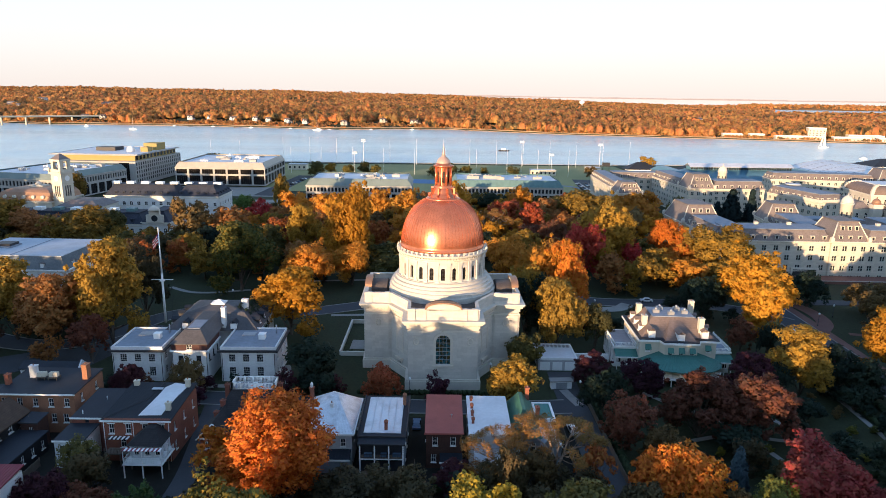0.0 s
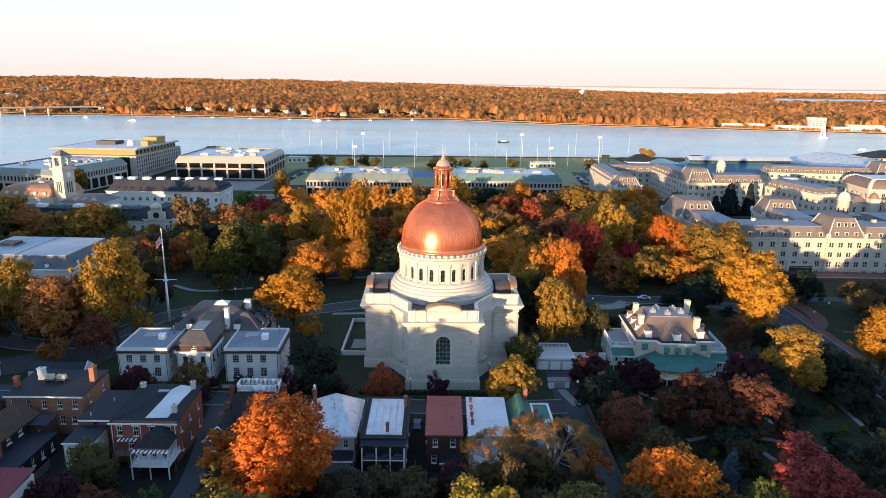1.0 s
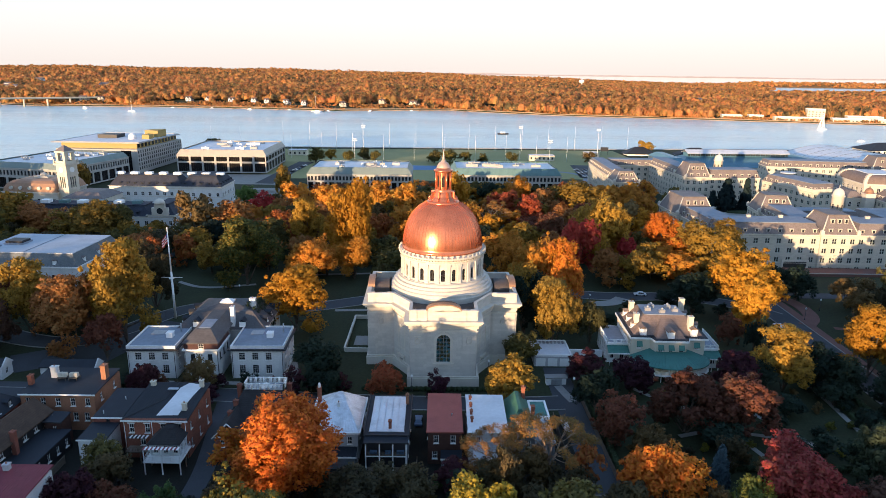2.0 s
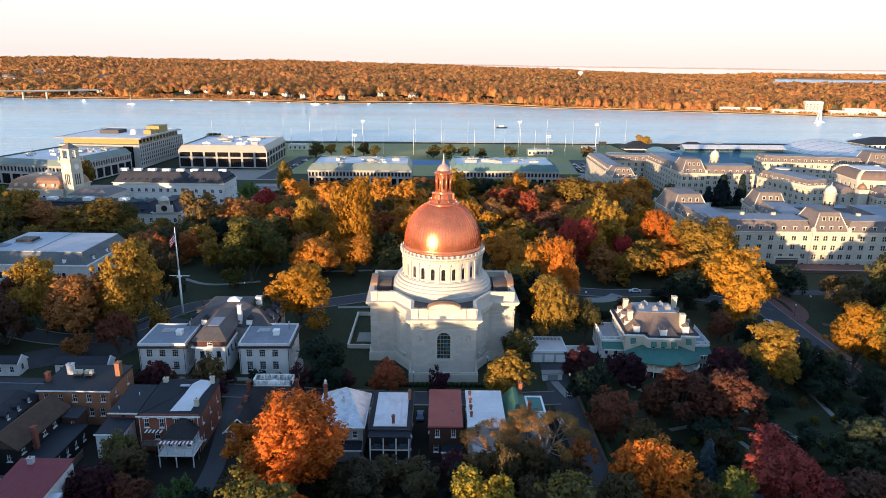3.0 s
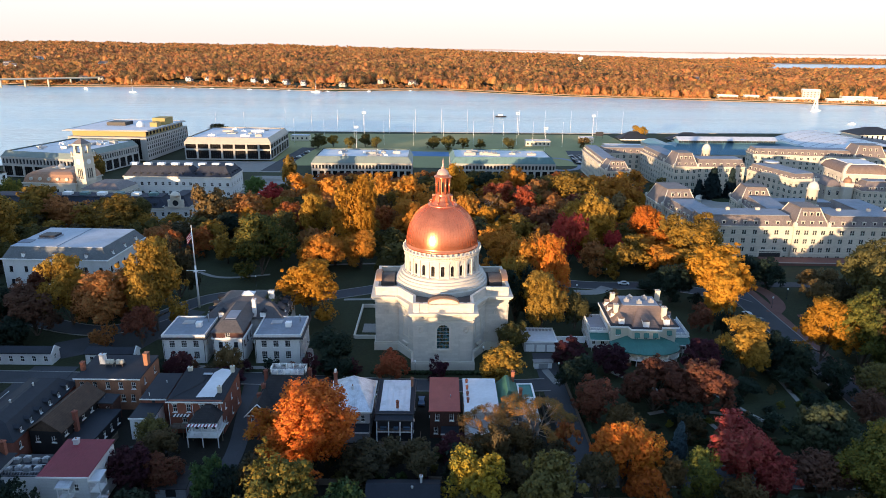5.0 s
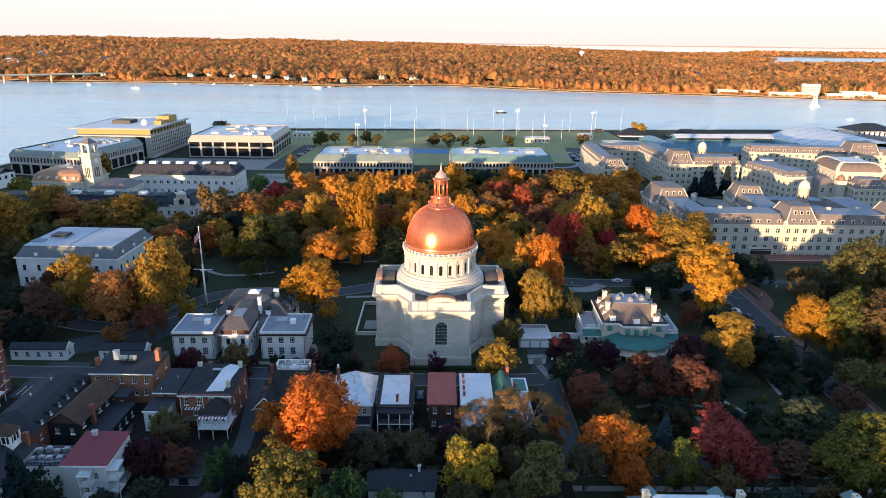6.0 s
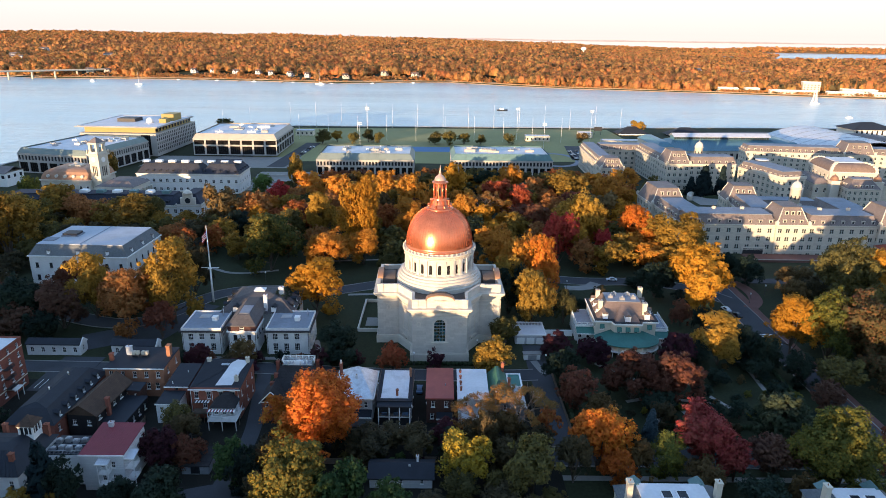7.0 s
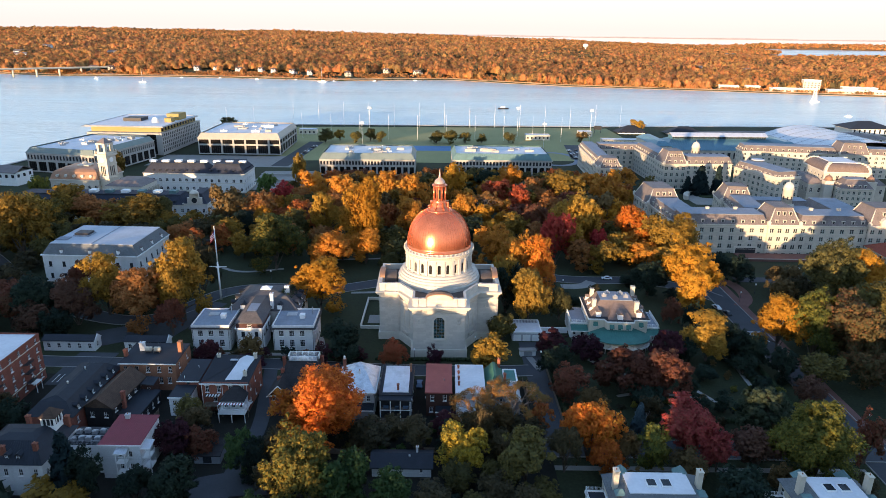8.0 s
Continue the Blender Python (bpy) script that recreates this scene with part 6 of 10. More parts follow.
def civic_hall():
    h = at_base("civic_hall", "white painted brick hall with flat-roofed wings", -61.8, -13.0, 1.5, "hall", "")
    for x0, x1 in ((-20.2, -7.8), (6.6, 20.2)):
        rows = []
        for z in (1.4, 5.2):
            rows += [("S", 3, 1.6, z, z + 2.4 if z < 2 else z + 2.0, "hall", 1.0, 11.4), ("E", 3, 1.5, z, z + 2.0, "hall"), ("W", 3, 1.5, z, z + 2.0, "hall")]
        walls(h, WHITE_BRICK, (x0, x1, -7.6, 6.4), 0, 8.6, rows, name="wing_wall")
        bm = bmesh.new()
        box(bm, x0 - 0.7, x1 + 0.7, -8.3, 7.1, 7.95, 8.35)
        part("dark_cornice", bm, DARK_METAL, h)
        for k in range(26):
            bm = bmesh.new()
            x = x0 + (x1 - x0) * (k + 0.5) / 26
            box(bm, x - 0.12, x + 0.12, -8.05, -7.6, 7.65, 7.95)
            part("bracket", bm, WHITE_BRICK, h)
        flat_roof(h, x0, x1, -7.6, 6.4, 8.7, GREY_ROOF, WHITE_BRICK, 0.5, 0.12)
        bm = bmesh.new()
        box(bm, x0 + 8.0, x0 + 9.6, -1.6, 0.2, 8.85, 10.1), box(bm, x0 + 7.9, x0 + 9.7, -1.7, 0.3, 10.1, 10.25)
        part("roof_hatch", bm, WHITE_PAINT, h)
        bm = bmesh.new()
        box(bm, x0 + 3.0, x0 + 6.4, 1.0, 3.6, 8.82, 9.0), tube(bm, (x1 - 2, 3.2, 8.8), (x1 - 2, 3.2, 11.2), 0.18)
        part("roof_plant", bm, GREY_METAL, h)
    walls(h, WHITE_BRICK, (-5.4, 3.4, -7.9, 2.0), 0, 8.0, [("S", 2, 1.2, 5.2, 7.0, "dark"), ("S", 2, 1.2, 1.4, 3.6, "dark"), ("E", 3, 1.2, 5.2, 7.0, "dark"), ("W", 3, 1.2, 5.2, 7.0, "dark")], name="centre_wall")
    bm = bmesh.new()
    box(bm, -5.8, 3.8, -8.3, 2.0, 8.0, 8.35)
    part("cornice", bm, WHITE_PAINT, h)
    walls(h, PURPLE_SLATE, (-5.4, 3.4, -7.9, 2.0), 8.35, 9.9, [("S", 1, 1.4, 8.5, 9.8, "sash")], name="attic_wall")
    bm = bmesh.new()
    box(bm, -5.7, 3.7, -8.2, 2.0, 9.9, 10.15)
    frustum(bm, (-5.7, 3.7, -8.2, 12.0, 10.15), (-2.9, 0.9, -4.6, 10.0, 12.6))
    part("front_roof", bm, HALL_SLATE, h)
    bm = bmesh.new()
    box(bm, -1.0 - 1.6, -1.0 + 1.6, -3.8, 2.6, 12.6, 12.75)
    part("standing_seam_panel", bm, GREY_ROOF, h)
    walls(h, WHITE_BRICK, (-11.6, 12.4, 6.45, 25.0), 0, 8.6, [("E", 4, 1.2, 5.2, 7.2, "dark"), ("N", 6, 1.2, 5.2, 7.2, "dark")], name="rear_wall")
    bm = bmesh.new()
    frustum(bm, (-12.2, 13.0, 5.0, 25.6, 8.6), (-7.4, 8.2, 9.6, 20.6, 12.4))
    frustum(bm, (-7.4, 8.2, 9.6, 20.6, 12.4), (-2.0, 2.8, 13.5, 16.5, 13.4))
    part("main_roof", bm, HALL_SLATE, h)
    for x in (-6.6, 6.2):
        dormer(h, x, 5.6, 9.3, 1.6, 1.4, 3.0, "S", DARK_TIN)
    for y in (10, 15, 20):
        dormer(h, 12.2, y, 9.2, 1.4, 1.3, 2.6, "E", DARK_TIN, DARK_METAL)
        dormer(h, -11.4, y, 9.2, 1.4, 1.3, 2.6, "W", DARK_TIN, DARK_METAL)
    chimney(h, 3.6, 6.4, 9.0, 15.0, 1.1, 1.3, WHITE_BRICK), chimney(h, 7.6, 13.0, 11.0, 15.2, 1.6, 1.3, WHITE_BRICK)
    bm = bmesh.new()
    box(bm, -2.0, 1.8, 13.3, 16.4, 13.2, 13.7), frustum(bm, (-1.8, 1.6, 13.5, 16.2, 13.7), (-0.3, 0.1, 14.8, 15.0, 14.4))
    part("roof_lantern", bm, WHITE_PAINT, h, "white roof skylight")
    for x in (-19.9, -8.1, -5.2, 3.2, 6.9, 19.9):
        bm = bmesh.new()
        y = -7.72 - (0.32 if -6 < x < 4 else 0)
        tube(bm, (x, y, 0), (x, y, 8.0), 0.08)
        part("downpipe", bm, DARK_METAL, h)


def mansion():
    h = at_base("mansion", "cream mansion with green porch roof and white balustrades", 62.4, -4.0, -2.0, "mansion", "")
    walls(h, CREAM_PAINT, (-9.6, 10.2, -8.0, 10.0), 0, 9.0, [("S", 5, 1.15, 6.2, 8.0, "sash"), ("S", 5, 1.15, 1.4, 3.6, "sash"), ("W", 4, 1.1, 6.2, 8.0, "sash"), ("E", 4, 1.1, 6.2, 8.0, "sash"), ("W", 4, 1.1, 1.4, 3.4, "sash")])
    bay = [(-4.6, -8.0), (-3.8, -10.2), (4.6, -10.2), (5.4, -8.0)]
    bm = bmesh.new()
    prism(bm, bay, 4.4, 9.0)
    part("bay", bm, CREAM_PAINT, h)
    for x in (-2.4, 0.4, 3.2):
        mf, mg = window_mesh(1.2, 1.9, "sash")
        w = part("window", mf, None, h, at=pose(x, -10.3, 6.1))
        part("pane", mg, None, w)
    for x, y in ((-7.6, -8.05), (-2.4, -10.35), (0.4, -10.35), (3.2, -10.35), (8.0, -8.05)):
        bm = bmesh.new()
        v = [bm.verts.new(p) for p in ((x - 0.75, y, 8.2), (x + 0.75, y, 8.2), (x + 0.85, y - 0.75, 6.9), (x - 0.85, y - 0.75, 6.9), (x - 0.75, y - 0.06, 8.2), (x + 0.75, y - 0.06, 8.2))]
        bm.faces.new(v[:4]), bm.faces.new((v[0], v[3], v[4])), bm.faces.new((v[1], v[5], v[2])), bm.faces.new((v[4], v[3], v[2], v[5]))
        part("window_awning", bm, PORCH_GREEN, h, "green canvas window awning")
    bm = bmesh.new()
    box(bm, -10.3, 10.9, -8.7, 10.7, 9.0, 9.5), prism(bm, [(-5.1, -8.0), (-4.2, -10.8), (5.0, -10.8), (5.9, -8.0)], 9.0, 9.5)
    part("cornice", bm, WHITE_PAINT, h)
    bm = bmesh.new()
    box(bm, -10.1, 10.7, -8.5, 10.5, 9.5, 9.75), prism(bm, [(-4.9, -8.0), (-4.1, -10.6), (4.9, -10.6), (5.7, -8.0)], 9.5, 9.75)
    part("gutter", bm, DARK_TIN, h)
    bm = bmesh.new()
    frustum(bm, (-9.2, 9.8, -7.2, 9.6, 9.75), (-5.4, 6.0, -2.2, 6.0, 13.8))
    frustum(bm, (-3.6, 4.4, -9.6, -2.0, 9.75), (-0.9, 1.7, -2.6, -1.6, 13.4))
    part("roof", bm, MANSION_SLATE, h)
    slab(h, "roof_deck", -5.3, 5.9, -2.1, 5.9, 13.8, 13.95, GREY_ROOF)
    for x in (-6.6, 7.2):
        dormer(h, x, -7.6, 10.0, 1.7, 1.7, 3.4, "S", MANSION_SLATE)
    dormer(h, 0.4, -9.6, 10.0, 1.8, 1.6, 3.4, "S", MANSION_SLATE)
    for y in (-2.5, 2.5, 7.0):
        dormer(h, 9.4, y, 10.0, 1.5, 1.6, 3.0, "E", MANSION_SLATE)
        dormer(h, -8.8, y, 10.0, 1.5, 1.6, 3.0, "W", MANSION_SLATE)
    for x, y, z in ((-7.6, -2.6, 14.4), (6.6, -5.2, 14.8), (-6.8, 6.6, 14.6), (8.0, 7.4, 15.6)):
        chimney(h, x, y, 10.0, z, 1.3, 1.5, CREAM_PAINT)
    bm = bmesh.new()
    for x, y in ((-3.6, 1.0), (-2.0, 3.6), (0.0, -0.6), (2.6, 3.4), (4.0, 0.6)):
        box(bm, x - 0.8, x + 0.8, y - 0.5, y + 0.5, 13.95, 14.9)
        lathe(bm, [(0.35, 14.9), (0.4, 15.2), (0.1, 15.5)], 10, x, y)
    part("roof_plant", bm, GREY_METAL, h)
    # round veranda with its fan-shaped roof
    cx, cy = 0.4, -8.0
    n = 16
    fan = [(cx + (10.6 if 0 < k < n else 10.6) * -math.cos(math.pi * k / n), cy - 8.6 * max(0.0, math.sin(math.pi * k / n)) ** 0.75 - 0.8) for k in range(n + 1)]
    bm = bmesh.new()
    top = [(cx + 4.9 * -math.cos(math.pi * k / n), cy - 2.35 * min(1, 1.6 * math.sin(math.pi * k / n))) for k in range(n + 1)]
    lo, lo2, hi = [bm.verts.new((x, y, 4.3)) for x, y in fan], [bm.verts.new((x, y, 4.05)) for x, y in fan], [bm.verts.new((x, y, 6.2)) for x, y in top]
    for k in range(n):
        bm.faces.new((lo[k], lo[k + 1], hi[k + 1], hi[k])), bm.faces.new((lo2[k], lo2[k + 1], lo[k + 1], lo[k]))
    sm = bmesh.new()
    for k in range(n):
        for s in (0, 0.5):
            a, b = Vector(lo[k].co).lerp(lo[k + 1].co, s), Vector(hi[k].co).lerp(hi[k + 1].co, s)
            tube(sm, a + Vector((0, 0, 0.03)), b + Vector((0, 0, 0.03)), 0.05, n=4)
    vr = part("veranda_roof", bm, PORCH_GREEN, h, "sea-green seamed metal veranda roof")
    seam_part(sm, PORCH_GREEN, vr)
    bm = bmesh.new()
    prism(bm, fan[1:-1], 1.9, 2.2)
    part("veranda_floor", bm, WHITE_PAINT, h)
    for k in range(1, n):
        x, y = cx + (fan[k][0] - cx) * 0.95, cy + (fan[k][1] - cy) * 0.95
        post(h, x, y, 0, 4.1, 0.2)
    for k in range(1, n - 1):
        a, b = fan[k], fan[k + 1]
        bm = bmesh.new()
        railing(bm, (cx + (a[0] - cx) * 0.96, cy + (a[1] - cy) * 0.96), (cx + (b[0] - cx) * 0.96, cy + (b[1] - cy) * 0.96), 2.2, 0.95, 0.25, 9)
        part("railing", bm, WHITE_PAINT, h)
    for k in (5, 7, 8, 10):
        bm = bmesh.new()
        lathe(bm, [(0.05, 3.55), (0.13, 3.65), (0.13, 3.8), (0.05, 3.9)], 8, cx + (fan[k][0] - cx) * 0.86, cy + (fan[k][1] - cy) * 0.86)
        part("porch_lamp", bm, LAMP_GLOW, h, "lit porch lamp")
    # side pavilions with balustraded roofs and green awning roofs
    for x0, x1, y0, y1 in ((-15.4, -9.65, -4.2, 8.6), (10.25, 14.6, -6.5, 6.0)):
        walls(h, WHITE_PAINT, (x0, x1, y0, y1), 0, 5.6, [("S", 2, 1.2, 1.2, 3.6, "sash"), ("W" if x0 < 0 else "E", 5, 1.2, 1.2, 4.6, "sash")], name="pavilion_wall")
        slab(h, "pavilion_roof", x0 - 0.3, x1 + (0.3 if x0 > 0 else 0), y0 - 0.3, y1 + 0.3, 5.6, 5.9, WHITE_PAINT)
        slab(h, "pavilion_deck", x0 + 0.2, x1 - 0.2, y0 + 0.2, y1 - 0.2, 5.9, 5.95, GREY_ROOF)
        for p, q in (((x0, y0), (x1, y0)), ((x0, y0), (x0, y1)), ((x1, y0), (x1, y1))):
            bm = bmesh.new()
            railing(bm, p, q, 5.9, 0.95, 0.32, 2.2, 0.06)
            part("balustrade", bm, WHITE_PAINT, h)
        shed_roof(h, x0 + 0.2, x1 - 0.1, y0 - 2.6, y0 - 0.35, 4.0, 5.2, PORCH_GREEN, 0.3, 0.6)
        for x in (x0 + 0.4, (x0 + x1) / 2, x1 - 0.4):
            post(h, x, y0 - 2.6, 0, 3.9, 0.16)


def garages():
    h = at_base("garage_row", "low white garage with pale flat roof and two doors", 31.2, -5.8, 0, "garage", "garages")
    walls(h, GREY_BRICK, (-5.2, 5.0, -5.2, 5.0), 0, 3.3)
    flat_roof(h, -5.2, 5.0, -5.2, 5.0, 3.3, WHITE_ROOF, WHITE_PAINT, 0.3, 0.15)
    for k in range(3):
        bm = bmesh.new()
        x = -3.4 + 3.3 * k
        box(bm, x - 1.3, x + 1.3, -5.3, -5.2, 0.05, 2.4)
        for j in range(1, 4):
            box(bm, x - 1.3, x + 1.3, -5.33, -5.3, 0.6 * j - 0.03, 0.6 * j + 0.03)
        part("garage_door", bm, WHITE_PAINT, h)
    bm = bmesh.new()
    for k in range(8):
        box(bm, -4 + k * 1.1, -3.4 + k * 1.1, 2.6, 3.8, 3.45, 3.8)
    part("roof_plant", bm, GREY_METAL, h)


civic_hall(), mansion(), garages()
bm = bmesh.new()
box(bm, 36.3, 46.5, -4.4, -4.0, 0, 2.0)
box(bm, 36.3, 46.5, -4.5, -3.9, 2.0, 2.15)
solid("garden_wall", bm, WHITE_PAINT, "white rendered garden wall by the garage", "wall", kind="structure")

# ---- the campus ----


def small_dormer_mesh():
    bm = bmesh.new()
    box(bm, -0.75, 0.75, 0, 1.4, -0.2, 1.7)
    box(bm, -0.95, 0.95, -0.15, 1.8, 1.7, 1.9)
    for s in (-1, 1):
        box(bm, s * 0.62 - 0.13, s * 0.62 + 0.13, -0.08, 0, -0.1, 1.7)
    me = bpy.data.meshes.new("dormer")
    bm.to_mesh(me)
    me.materials.append(GRANITE)
    bm = bmesh.new()
    box(bm, -0.55, 0.55, -0.03, -0.005, 0.15, 1.55)
    pm = bpy.data.meshes.new("pane")
    bm.to_mesh(pm)
    pm.materials.append(GLASS)
    dark = me.copy()
    dark.materials[0] = DARK_SLATE
    return me, pm, dark


DORMER = small_dormer_mesh()


def mansard(parent, rect, z0, zw, zr, floors, spacing=4.8, inset=2.6, sides="SWE", roof=None, style="pair", wall=None, dormers=True, win_w=2.1, deck=None):
    """A granite range: floors of paired windows, a cornice, a steep slate roof with dormers and a flat top."""
    x0, x1, y0, y1 = rect
    fh = (zw - z0 - 0.8) / floors
    rows = []
    for side in sides:
        ln = (x1 - x0) if side in "SN" else (y1 - y0)
        n = max(1, round(ln / spacing))
        for k in range(floors):
            z = z0 + 1.1 + fh * k
            rows.append((side, n, min(win_w, 1.9), z, z + min(2.2, fh * 0.55), style))
    walls(parent, wall or GRANITE, rect, z0, zw, rows, panes=False)
    bm = bmesh.new()
    box(bm, x0 - 0.55, x1 + 0.55, y0 - 0.55, y1 + 0.55, zw, zw + 0.35)
    part("cornice", bm, TRIM_STONE, parent)
    bm = bmesh.new()
    box(bm, x0 - 0.15, x1 + 0.15, y0 - 0.15, y1 + 0.15, z0 + 1.1 + fh - 0.55, z0 + 1.1 + fh - 0.3)
    part("string_course", bm, TRIM_STONE, parent)
    bm = bmesh.new()
    box(bm, x0 - 0.2, x1 + 0.2, y0 - 0.2, y1 + 0.2, zw - 1.0, zw - 0.75)
    part("frieze", bm, TRIM_STONE, parent)
    bm = bmesh.new()
    box(bm, x0 - 0.2, x1 + 0.2, y0 - 0.2, y1 + 0.2, z0, z0 + 0.8)
    part("base_course", bm, TRIM_STONE, parent)
    bm = bmesh.new()
    frustum(bm, (x0 - 0.1, x1 + 0.1, y0 - 0.1, y1 + 0.1, zw + 0.35), (x0 + inset * 0.75, x1 - inset * 0.75, y0 + inset * 0.75, y1 - inset * 0.75, zr))
    part("roof", bm, roof or SLATE, parent)
    bm = bmesh.new()
    box(bm, x0 + inset * 0.65, x1 - inset * 0.65, y0 + inset * 0.65, y1 - inset * 0.65, zr, zr + 0.25)
    part("roof_deck", bm, deck or GREY_ROOF, parent)
    if dormers:
        for side in sides:
            lo, hi = (x0, x1) if side in "SN" else (y0, y1)
            n = max(1, round((hi - lo) / spacing))
            for k in range(n):
                u = lo + (hi - lo) * (k + 0.5) / n
                if min(u - lo, hi - u) < 2.2:
                    continue
                d = inset * 0.75 * 0.18
                p = {"S": (u, y0 + d), "N": (u, y1 - d), "W": (x0 + d, u), "E": (x1 - d, u)}[side]
                dm = part("dormer", DORMER[2 if roof is DARK_SLATE else 0], None, parent, at=pose(*p, zw + 0.75, 0, 0, TURN[side]))
                part("pane", DORMER[1], None, dm)


def pavilion(parent, rect, z0, zw, zr, front="S"):
    """A taller corner block with a truncated pyramid roof, stone trim and round attic windows."""
    mansard(parent, rect, z0, zw, zr, 4, 4.2, 4.6, dormers=False, deck=SLATE)
    x0, x1, y0, y1 = rect
    bm = bmesh.new()
    for x, y in ((x0, y0), (x1, y0), (x0, y1), (x1, y1)):
        box(bm, x - 0.7, x + 0.7, y - 0.7, y + 0.7, zw + 0.35, zw + 1.7)
        frustum(bm, (x - 0.7, x + 0.7, y - 0.7, y + 0.7, zw + 1.7), (x - 0.1, x + 0.1, y - 0.1, y + 0.1, zw + 2.4))
    part("roof_trim", bm, TRIM_STONE, parent)
    i = 4.6 * 0.75
    for x, y, sx, sy in ((x0, y0, 1, 1), (x1, y0, -1, 1), (x0, y1, 1, -1), (x1, y1, -1, -1)):
        bm = bmesh.new()
        tube(bm, (x, y, zw + 0.4), (x + sx * i, y + sy * i, zr + 0.1), 0.28, n=5)
        part("hip_ridge", bm, TRIM_STONE, parent)
    lo, hi = (x0, x1) if front in "SN" else (y0, y1)
    for row, z, cnt in ((0, zw + 0.8, 3), (1, zw + 0.5 + (zr - zw) * 0.52, 3)):
        for k in range(cnt):
            u = lo + (hi - lo) * (0.5 + (k - 1) * (0.26 - 0.07 * row))
            d = 3.45 * ((z + 0.3 - zw) / (zr - zw)) * 0.9
            p = {"S": (u, y0 + d), "W": (x0 + d, u), "E": (x1 - d, u), "N": (u, y1 - d)}[front]
            dm = part("dormer", DORMER[0], None, parent, at=pose(*p, z, 0, 0, TURN[front]))
            part("pane", DORMER[1], None, dm)


def stair_turret(parent, x, y, z0, z1, r=2.6):
    """A round-capped stone ventilator tower."""
    bm = bmesh.new()
    box(bm, x - r * 1.05, x + r * 1.05, y - r * 1.05, y + r * 1.05, z0, z0 + (z1 - z0) * 0.38)
    lathe(bm, [(r, z0 + (z1 - z0) * 0.38), (r, z1 - r * 1.7), (r * 1.15, z1 - r * 1.6), (r * 1.15, z1 - r * 1.45)], 24, x, y)
    t = part("turret", bm, TRIM_STONE, parent, "pale stone turret with a domed cap")
    bm = bmesh.new()
    lathe(bm, [(r * 1.0 * math.cos(a), z1 - r * 1.45 + r * 1.3 * math.sin(a)) for a in (math.pi / 2 * k / 9 for k in range(9))] + [(0.2, z1 - 0.2), (0.12, z1 + 1.2)], 24, x, y)
    part("turret_cap", bm, TRIM_STONE, t)
    for k in range(8):
        a = math.pi / 4 * k + 0.4
        bm = bmesh.new()
        box(bm, -0.35, 0.35, -0.06, 0.05, 0, 1.8)
        part("louvre", bm, DARK_METAL, t, at=pose(x + r * math.cos(a), y + r * math.sin(a), (z0 + z1) / 2, 0, 0, math.degrees(a) + 90))


